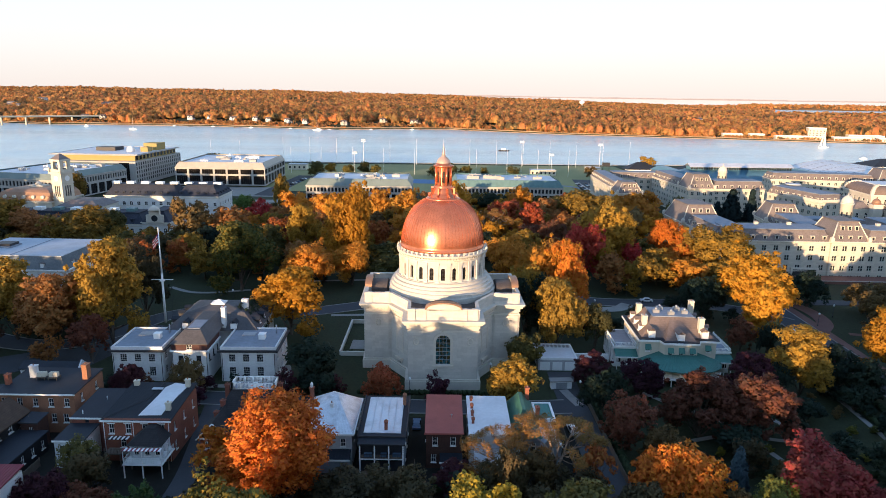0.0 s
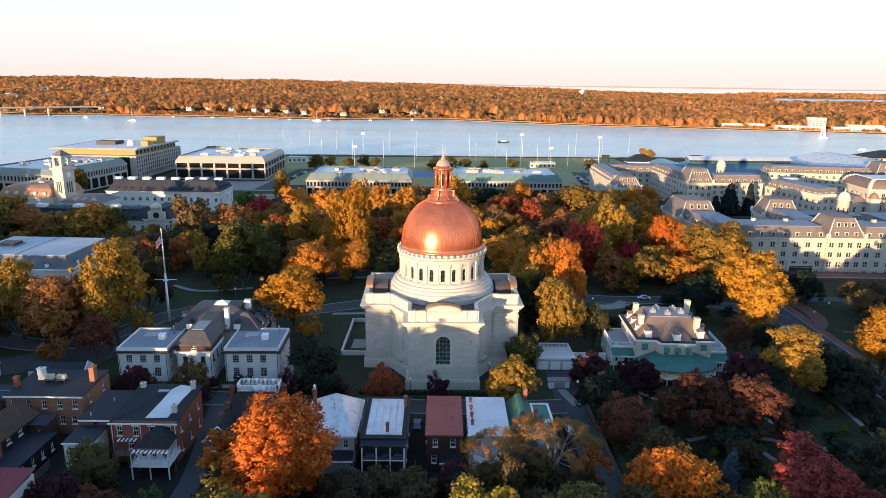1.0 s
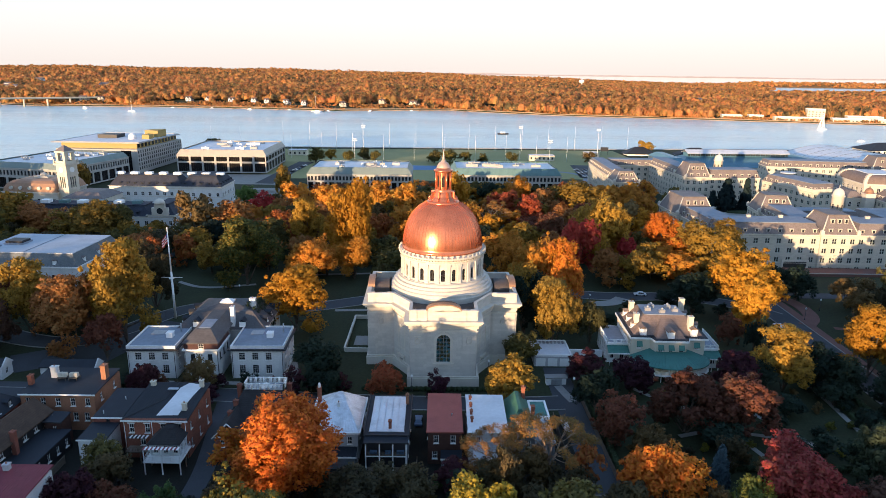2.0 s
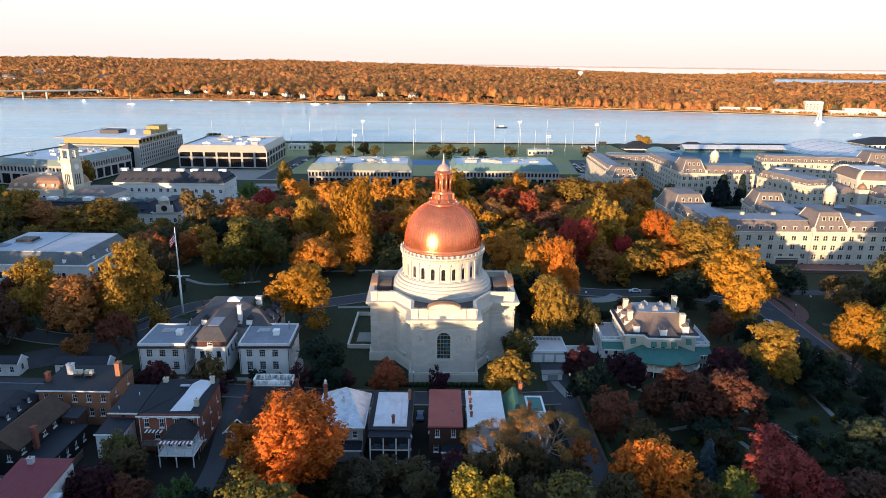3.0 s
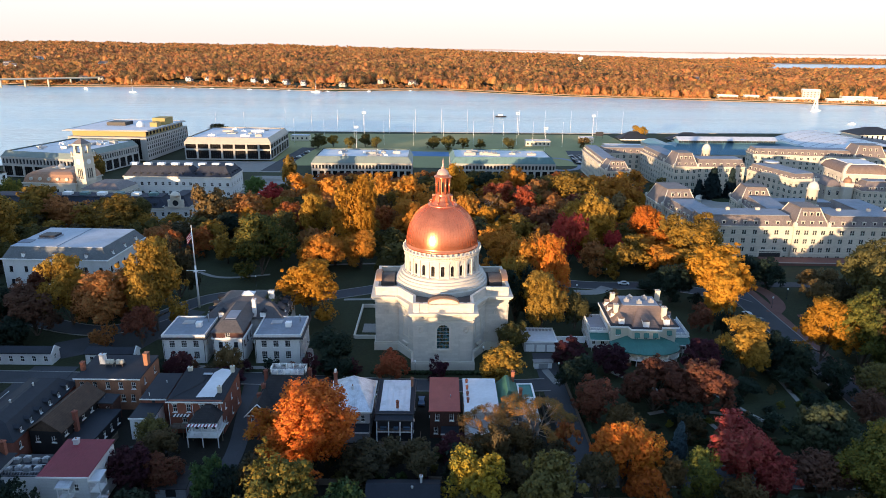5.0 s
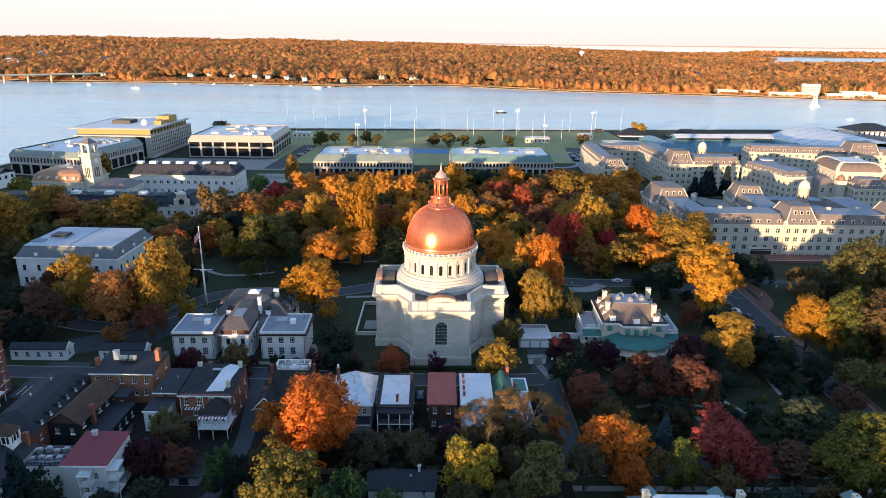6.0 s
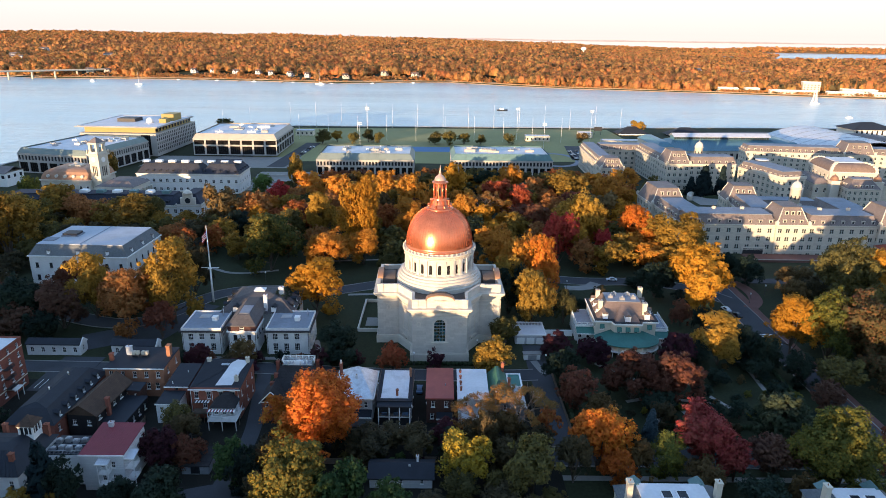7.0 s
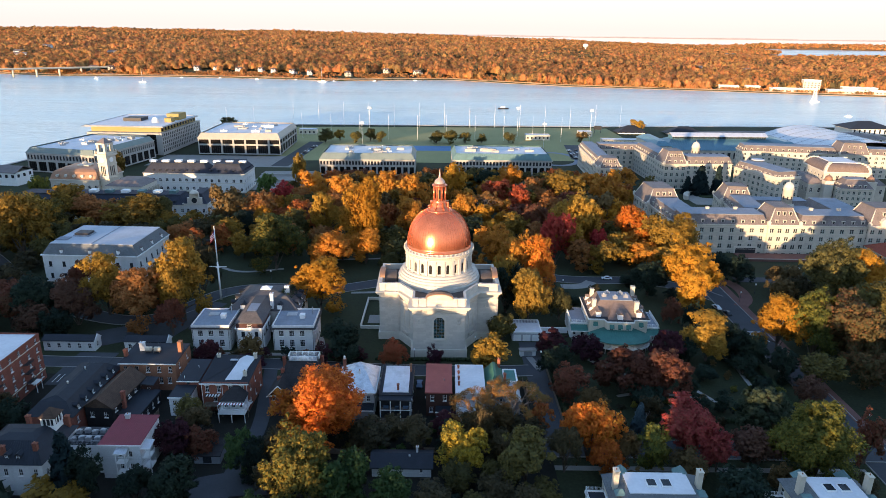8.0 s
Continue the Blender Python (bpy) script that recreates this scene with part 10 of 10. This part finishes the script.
for k in range(2):
    q, b = conifer(300 + k, 30, 0.07)
    FORMS["fir"].append((leaves_mesh("crown", q, LEAF["fir"]), trunk_mesh(b, BARK)))
    q, b = bare_tree(400 + k)
    FORMS["bare"].append((leaves_mesh("crown", q, LEAF["baretan"]), trunk_mesh(b, PALE_BARK)))
tree_rng = random.Random(11)
DOMED = ("beech", "dullgreen", "palegold", "maroon")


def tree(x, y, h, r, kind):
    """A tree of height h and crown radius r on the ground at x, y."""
    form = "fir" if kind in ("fir", "spruce") else "bare" if kind == "baretan" else "shrub" if r < 3.6 else "dome" if kind in DOMED else "mid" if y > 115 else "huge" if r > 8.8 and y < -40 else "big" if r > 7.0 else "near"
    crown_me, trunk_me = tree_rng.choice(FORMS[form])
    top = thing("tree", WORDS[kind] + (" on the lawn" if y > 0 else " beside the houses"), "tree", pose(x, y, near_z(y) - 0.15, 0, 0, tree_rng.uniform(0, 360)), "autumn trees")
    crown, trunk = part("crown", crown_me, None, top), part("trunk", trunk_me, None, top)
    crown.material_slots[0].link = "OBJECT"
    crown.material_slots[0].material = LEAF[kind]
    if form == "fir":
        s = Matrix.Diagonal((r / 0.34, r / 0.34, h, 1))
    else:
        rz = h / 2.2 if form != "bare" else h / 2.9
        s = Matrix.Translation((0, 0, h - 2 * rz * (1.0 if form != "bare" else 0.85))) @ Matrix.Diagonal((r * 1.14, r * 1.14, rz * 1.04, 1))
        if form == "bare":
            s = Matrix.Translation((0, 0, 1.2 * h / 2.6)) @ Matrix.Diagonal((r * 1.35, r * 1.35, h / 2.6, 1))
        else:
            # the trunk reaches from the ground into the crown
            trunk.matrix_local = Matrix.Diagonal((r * 0.75, r * 0.75, 1, 1)) @ Matrix.Translation((0, 0, h - 2 * rz)) @ Matrix.Diagonal((1, 1, max(rz, (h - 2 * rz) / 1.15), 1))
            crown.matrix_local = s
            return top
    crown.matrix_local = s
    trunk.matrix_local = s
    return top


tree(-31, -73.5, 22.0, 12.0, "orange")
tree(-37, -69, 15.5, 6.4, "orange")
tree(-31, -96, 19.5, 8.0, "limegold")
tree(-20, -98, 16.9, 6.0, "green")
tree(-10, -98, 11.2, 4.8, "green")
tree(-17, -74, 8.6, 6.0, "umber")
tree(-5, -73, 8.4, 4.6, "umber")
tree(7, -83, 14.2, 6.0, "yellow")
tree(21, -67, 15, 6.0, "baretan")
tree(17, -70, 10.5, 4.6, "olivebrown")
tree(24, -74, 9.5, 4.6, "umber")
tree(12, -65.5, 11.5, 5.2, "baretan")
tree(9, -69, 7.5, 4.2, "umber")
tree(3, -68, 7.4, 3.9, "maroon")
tree(28, -69, 11.5, 3.4, "rust")
tree(22, -88, 15.0, 6.8, "olive")
tree(17, -79, 9.0, 5.0, "umber")
tree(39, -78, 17.6, 7.2, "orange")
tree(42, -84, 10.5, 4.4, "orange")
tree(64, -77, 17.0, 8.2, "red")
tree(70, -82, 11.0, 4.6, "red")
tree(54, -81, 12.7, 4.3, "lime")
tree(55, -66, 9.6, 2.3, "spruce")
tree(87, -68, 15.6, 6.8, "dullgreen")
tree(92, -86, 21.9, 10.2, "lime")
tree(56, -45, 15.0, 8.0, "beech")
tree(68, -46, 15.0, 7.6, "beech")
tree(39, -51, 12.5, 5.4, "redbrown")
tree(44, -54, 6.5, 3.8, "olivebrown")
tree(49, -25, 9.4, 5.7, "maroon")
tree(89, -24, 17.0, 8.0, "olivegold")
tree(75, -27, 12.5, 5.5, "maroon")
tree(92, -1, 12.9, 3.1, "darkgreen")
tree(87, 5, 10.9, 4.0, "redbrown")
tree(81, -28, 9.7, 3.9, "darkgreen")
tree(80, -81, 11.8, 6.4, "brown")
tree(109, -50, 9.0, 4.6, "brown")
tree(117, -42, 12.4, 6.8, "olive")
tree(116, -16, 20.5, 8.4, "gold")
tree(130, -15, 20.5, 8.4, "redolive")
tree(126, -20, 23.3, 8.7, "lime")
tree(135, -25, 25.5, 10.4, "redolive")
tree(153, 19, 28.6, 10.7, "olive")
tree(167, 24, 23.3, 9.5, "gold")
tree(154, -8, 23.3, 9.5, "olive")
tree(100, 29, 24.3, 11.6, "gold")
tree(98, 15, 19.3, 7.0, "gold")
tree(106, 71, 25.5, 12.6, "olivegold")
tree(95, 95, 22, 9.4, "orange")
tree(86, 32, 14.2, 7.3, "darkgreen")
tree(64, 81, 31.5, 12, "olivegold")
tree(54, 70, 26, 7.8, "scarlet")
tree(74, 72, 18.5, 5, "scarlet")
tree(39, 22, 27.5, 7.6, "orange")
tree(30, 28, 26.5, 7.6, "goldorange")
tree(27, 18, 21.5, 7.5, "olivegold")
tree(24, 59, 22.3, 8.6, "goldorange")
tree(24, 135, 18.5, 7.6, "baretan")
tree(7, 176, 29.0, 8.4, "gold")
tree(-14, 146, 26.9, 11.0, "goldorange")
tree(-14, 103, 21.2, 8.7, "goldorange")
tree(-31, 169, 23.6, 9.6, "goldorange")
tree(-37, 82, 37.1, 9.7, "gold")
tree(-58, 167, 22.0, 10.4, "goldorange")
tree(-43, 202, 17.0, 8.4, "goldorange")
tree(-59, 99, 25.5, 8.1, "olivegold")
tree(-73, 57, 25.5, 12.4, "limegold")
tree(-49, 60, 17.6, 9.2, "goldorange")
tree(-34, 67, 16.6, 7.3, "goldorange")
tree(-45, 13, 20.3, 10.5, "gold")
tree(-22, 54, 9.8, 4.5, "olive")
tree(45, 206, 23, 8.4, "goldorange")
tree(31, 212, 17.0, 8.4, "darkgreen")
tree(56, 182, 18.0, 9.0, "brownorange")
tree(76, 177, 24.0, 12.5, "olivegold")
tree(96, 202, 18.5, 9.8, "goldorange")
tree(120, 214, 19.5, 9.8, "goldorange")
tree(114, 172, 14.1, 4.7, "gold")
tree(34, 172, 19, 9.7, "redorange")
tree(44, 151, 20.5, 8.0, "redorange")
tree(50, 109, 18.9, 7.7, "redbrown")
tree(98, 157, 25.2, 11.7, "goldorange")
tree(85, 122, 22.9, 10.6, "olivebrown")
tree(12, 123, 20.9, 7.3, "goldorange")
tree(17, 89, 16.3, 6.7, "darkgreen")
tree(-114, 116, 26.1, 10.0, "olivebrown")
tree(-98, 122, 20.9, 10.4, "brownorange")
tree(-91, 156, 19.5, 7.2, "scarlet")
tree(-112, 192, 16.5, 6.4, "lightgreen")
tree(-96, 216, 26.8, 5.1, "olivegold")
tree(-83, 189, 19.8, 9.6, "goldorange")
tree(-73, 101, 15.8, 7.6, "olive")
tree(-99, 102, 14.7, 7.8, "darkgreen")
tree(-191, 66, 32.8, 14.0, "olivegold")
tree(-199, 98, 24.3, 9.9, "olive")
tree(-202, 123, 22.3, 13.3, "olivegold")
tree(-181, 115, 19.8, 12.1, "brownorange")
tree(-155, 101, 23.2, 15.2, "olivegold")
tree(-146, 110, 20.4, 8.3, "olive")
tree(-93, 2, 30.5, 10.0, "olivegold")
tree(-123, 6, 23.6, 8.8, "olivegold")
tree(-106, -5, 22.6, 10.4, "brownorange")
tree(-130, -3, 18.0, 8.4, "brown")
tree(-93, -10, 13.5, 5.2, "redbrown")
tree(-144, -2, 18.0, 8.8, "darkgreen")
tree(-124, 82, 14.2, 8.6, "brownorange")
tree(-97, 32, 23.0, 8.0, "umber")
tree(-14, -30, 9.9, 4.6, "redorange")
tree(-1, -30, 8.1, 2.8, "maroon")
tree(17, -35, 13.2, 6.8, "olivegold")
tree(22, -14, 11.5, 5.1, "olive")
tree(-32, -22, 12.2, 6.9, "darkgreen")
tree(-29, -29, 7.3, 4.1, "darkgreen")
tree(-37, -30, 7.3, 3.4, "maroon")
tree(-60, -30, 10.3, 4.2, "olivebrown")
tree(-59, -36, 6.4, 4.9, "maroon")
tree(-73, -32, 9.4, 3.9, "maroon")
tree(-54, 2, 15.6, 4.7, "darkgreen")
tree(-67, -65, 9.1, 4.0, "olive")
tree(-84, -94, 17.3, 4.0, "fir")
tree(-79, -95, 13.4, 3.9, "darkgreen")
tree(-85, -98, 6.8, 7.4, "olivegold")
tree(-57, -98, 13.2, 5.7, "darkgreen")
tree(-46, -86, 13.7, 4.1, "green")
tree(-66, -78, 10.1, 4.8, "maroon")
tree(-40, -83, 10.9, 4.4, "umber")
tree(12, -74, 14.6, 3.6, "umber")
tree(37, -40, 13.0, 5.3, "darkgreen")
tree(38, -21, 9.5, 5.0, "maroon")
tree(98, -23, 13.1, 5.3, "darkgreen")
tree(108, -37, 11.7, 4.8, "darkgreen")
tree(175, 218, 20.2, 6.6, "fir")
tree(187, 218, 20.4, 4.2, "fir")
tree(168, 221, 12.2, 4.1, "fir")
tree(212, 511, 14.5, 9.2, "olivegold")
tree(-222, 224, 25.5, 5.6, "olivegold")
tree(-234, 508, 11.4, 9.3, "olive")
tree(-113, 416, 13.7, 7.9, "olive")
tree(-101, 428, 11.2, 5.7, "olivegold")
tree(-84, 422, 11.0, 5.6, "olive")
tree(-71, 429, 12.5, 6.8, "olive")
tree(-60, 425, 11.0, 4.5, "olive")
tree(-6, 421, 12.3, 6.7, "olive")
tree(8, 420, 13.6, 7.2, "olive")
tree(22, 425, 11.0, 6.2, "olive")
tree(38, 424, 9.6, 5.0, "olive")
tree(65, 428, 11.1, 6.2, "olive")
tree(140, 445, 10.1, 5.9, "olivebrown")
tree(129, 47, 14.4, 6.4, "darkgreen")
tree(125, 56, 12.0, 5.4, "darkgreen")
tree(-244, 172, 17.8, 5.7, "lime")
tree(128, 181, 19.9, 7.4, "olive")
tree(93, 117, 19.8, 8.1, "gold")
tree(103, -27, 11.0, 4.9, "darkgreen")
tree(-1, -96, 6.0, 4.7, "umber")
tree(-63, -70, 8.8, 4.3, "umber")
tree(-59, -78, 8.5, 4.1, "redbrown")
tree(-43, -88, 12.1, 4.1, "darkgreen")
tree(-59, -96, 11.3, 4.9, "darkgreen")
tree(-67, -97, 10.1, 4.1, "darkgreen")
tree(-38, -93, 11.1, 3.4, "umber")
tree(14, -96, 8.7, 4.9, "umber")
tree(70, -96, 10.9, 6.5, "darkgreen")
tree(47, -82, 11.0, 3.9, "olivebrown")
tree(109, -78, 16.9, 3.5, "redbrown")
tree(32, -83, 12.8, 4.4, "umber")
tree(48, -72, 10.0, 2.8, "umber")
tree(61, -53, 6.8, 5.2, "darkgreen")
tree(33, 2, 21.3, 7.5, "olivegold")
tree(26, 13, 22.1, 7.0, "darkgreen")
tree(45, 6, 12.9, 4.5, "olive")
tree(98, -32, 6.9, 4.8, "darkgreen")

# filler trees of the park, the gardens and the streets, kept off roads and buildings
KEEP_OFF = [(-24, 24, -28, 28), (-86, -38, -26, 16), (44, 80, -26, 10), (22, 40, -90, 2), (-168, -122, 32, 80), (108, 122, -120, 72), (-124, -88, -48, 6), (-112, 32, -66, -28), (-100, -66, -95, -64), (112, 270, 60, 160), (-250, -125, 130, 232), (-96, 84, 262, 312), (-18, 2, -88, -78), (28, 112, -84, -68), (30, 100, -120, -94), (-64, -44, -104, -60)]
ROADS = [(-160, 22), (-128, 4), (-108, 0), (-97, 12), (-88, 31), (-70, 37), (-48, 32), (-30, 40), (0, 55), (40, 54), (60, 48), (85, 50), (106, 42), (116, 40)]


def clear_of(x, y, r):
    for x0, x1, y0, y1 in KEEP_OFF:
        if x0 - r * 0.6 < x < x1 + r * 0.6 and y0 - r * 0.6 < y < y1 + r * 0.6:
            return False
    for (xa, ya), (xb, yb) in zip(ROADS, ROADS[1:]):
        t = max(0, min(1, ((x - xa) * (xb - xa) + (y - ya) * (yb - ya)) / ((xb - xa) ** 2 + (yb - ya) ** 2)))
        if math.hypot(x - xa - t * (xb - xa), y - ya - t * (yb - ya)) < 4.5 + r * 0.55:
            return False
    return True


PLANTED = [(o.location.x, o.location.y) for o in scene.objects if o.name.split(".")[0] == "tree"]


def crowd(name, label, rows, form):
    """Many trees in one mesh: rows of x, y, height, crown radius and kind."""
    rng = random.Random(len(rows))
    kinds = sorted({k for *_, k in rows})
    me = bpy.data.meshes.new(name)
    crowns, tags, soft = [], [], []
    bark = bmesh.new()
    for x, y, h, r, kind in rows:
        src = rng.choice(FORMS[form])[0]
        co = np.empty(len(src.vertices) * 3)
        src.vertices.foreach_get("co", co)
        co = co.reshape(-1, 3)
        a = rng.uniform(0, 6.28)
        rot = np.array([[math.cos(a), -math.sin(a), 0], [math.sin(a), math.cos(a), 0], [0, 0, 1]])
        rz = h / 2.2
        co = (co @ rot.T) * (r * 1.24, r * 1.24, rz * 1.04) + (x, y, near_z(y) + h - 2 * rz)
        crowns.append(co)
        soft.append(LEAF_NORMALS[src.name] @ rot.T)
        tags += [kinds.index(kind)] * (len(co) // 3)
        tube(bark, (x, y, near_z(y) - 0.2), (x, y, near_z(y) + h * 0.6), 0.4, 0.2, 5)
    q = np.concatenate(crowns)
    n = len(q) // 3
    me.vertices.add(3 * n)
    me.vertices.foreach_set("co", q.ravel())
    me.loops.add(3 * n)
    me.loops.foreach_set("vertex_index", np.arange(3 * n, dtype=np.int32))
    me.polygons.add(n)
    me.polygons.foreach_set("loop_start", np.arange(0, 3 * n, 3, dtype=np.int32))
    me.polygons.foreach_set("material_index", np.array(tags, dtype=np.int32))
    me.update()
    soft_normals(me, np.concatenate(soft))
    for k in kinds:
        me.materials.append(LEAF[k])
    tagged(new(name, me), label, "trees", kind="stuff")
    solid(name + "_trunks", bark, BARK, "brown trunks of the " + label, "trunks", "stuff")


def grove(x0, x1, y0, y1, count, h, r, kinds, gap, seed, joined=None):
    rng = random.Random(seed)
    for _ in range(count * 12):
        if count == 0:
            break
        x, y = rng.uniform(x0, x1), rng.uniform(y0, y1)
        hh = rng.uniform(*h)
        rr = rng.uniform(*r)
        if not clear_of(x, y, rr) or any((x - a) ** 2 + (y - b) ** 2 < gap * gap for a, b in PLANTED):
            continue
        PLANTED.append((x, y))
        if joined is None:
            tree(x, y, hh, rr, rng.choice(kinds))
        else:
            joined.append((x, y, hh, rr, rng.choice(kinds)))
        count -= 1


DIM = ["olive", "umber", "olivebrown", "darkgreen", "redbrown"]
park, town = [], []
grove(-100, 112, 120, 228, 96, (11, 16), (6, 8.5), ["olive", "olivegold", "goldorange", "redbrown", "gold", "rust", "olive", "brownorange", "olivebrown"], 8.0, 21, park)
grove(-118, 105, 60, 122, 40, (12, 16), (5.5, 7.5), ["olivegold", "goldorange", "brownorange", "rust", "gold", "olive"], 10, 22, park)
grove(-215, -100, 84, 112, 20, (11, 15), (5, 7.5), ["olive", "olivegold", "umber"], 8, 23, park)
grove(-260, -172, 20, 84, 22, (9, 13), (5, 7), ["olive", "olivegold", "brown", "umber"], 9, 24, park)
grove(-170, -98, -14, 36, 16, (10, 15), (5, 7), ["brown", "redbrown", "umber", "darkgreen"], 8.5, 25)
grove(129, 260, -60, 46, 36, (10, 15), (5, 7.5), ["umber", "olive", "darkgreen", "redolive", "olivebrown"], 8.5, 26)
grove(36, 112, -66, 44, 26, (4, 7), (2.6, 4.0), ["darkgreen", "umber", "maroon", "darkgreen"], 6.5, 27)
grove(-45, 30, -76, -62, 16, (5, 8), (3, 4.2), ["darkgreen", "umber", "olive", "green"], 6, 28)
grove(34, 150, -94, -60, 22, (6, 11), (3.2, 5), ["darkgreen", "umber", "brown", "olivebrown"], 7, 29)
grove(-140, -44, -110, -60, 18, (6, 10), (3.2, 5), ["darkgreen", "umber", "maroon"], 6.5, 30)
grove(60, 112, 56, 110, 14, (12, 16), (5.5, 7.5), ["olive", "olivegold", "goldorange"], 8.5, 31, park)
grove(-110, 34, -80, -60, 46, (1.6, 3.4), (0.9, 1.8), ["darkgreen", "umber", "olive", "maroon", "green"], 2.4, 41)
grove(36, 112, -66, -10, 30, (1.5, 3.0), (0.9, 1.8), ["darkgreen", "umber", "olivebrown", "lime"], 3.0, 42)
grove(-44, -21, -108, -88, 8, (7, 11), (3.5, 5), ["darkgreen", "green", "umber"], 6, 51)
grove(-20, 4, -106, -92, 8, (3, 5), (2.2, 3.4), ["darkgreen", "umber"], 4.5, 52)
grove(4, 30, -106, -76, 10, (6, 10), (3.5, 5), ["darkgreen", "umber", "olive"], 5.5, 53)
for k, x in enumerate((-88, -80, -72, -66, -57, -49, -43, -31, -25)):
    tree(x, -26.6 - 0.5 * (k % 2), 3.6 + 0.7 * (k % 3), 2.3 + 0.4 * (k % 2), ("maroon", "darkgreen", "redbrown", "umber")[k % 4])
# tall unseen trees, added beneath and behind the view to shade the near streets
grove(-125, -62, -285, -190, 24, (20, 25), (7, 9), DIM, 8.5, 37, town)
grove(-112, -84, -168, -118, 14, (24, 29), (6.5, 8.5), DIM, 8, 39, town)
grove(-160, -112, -168, -118, 18, (17, 19), (6, 8), DIM, 8, 40, town)
grove(-330, -125, -285, -190, 70, (19, 24), (7, 9), DIM, 8.5, 32, town)
grove(-62, 330, -275, -176, 120, (23, 30), (7, 9), DIM, 8.5, 33, town)
grove(-345, -232, -130, 10, 55, (26, 33), (6, 8.5), DIM, 8.5, 34, town)
grove(-300, -166, -178, -96, 44, (26, 32), (6, 8.5), DIM, 8.5, 35, town)
grove(-425, -306, -10, 185, 55, (24, 31), (6, 8.5), DIM, 9, 36, town)
grove(-226, -176, -84, -22, 16, (21, 27), (6, 8), DIM, 8, 38, town)
crowd("park_trees", "mixed olive and russet trees massed in the park", park, "mid")
crowd("town_trees", "tall dull unseen trees added for their shade", town, "coarse")
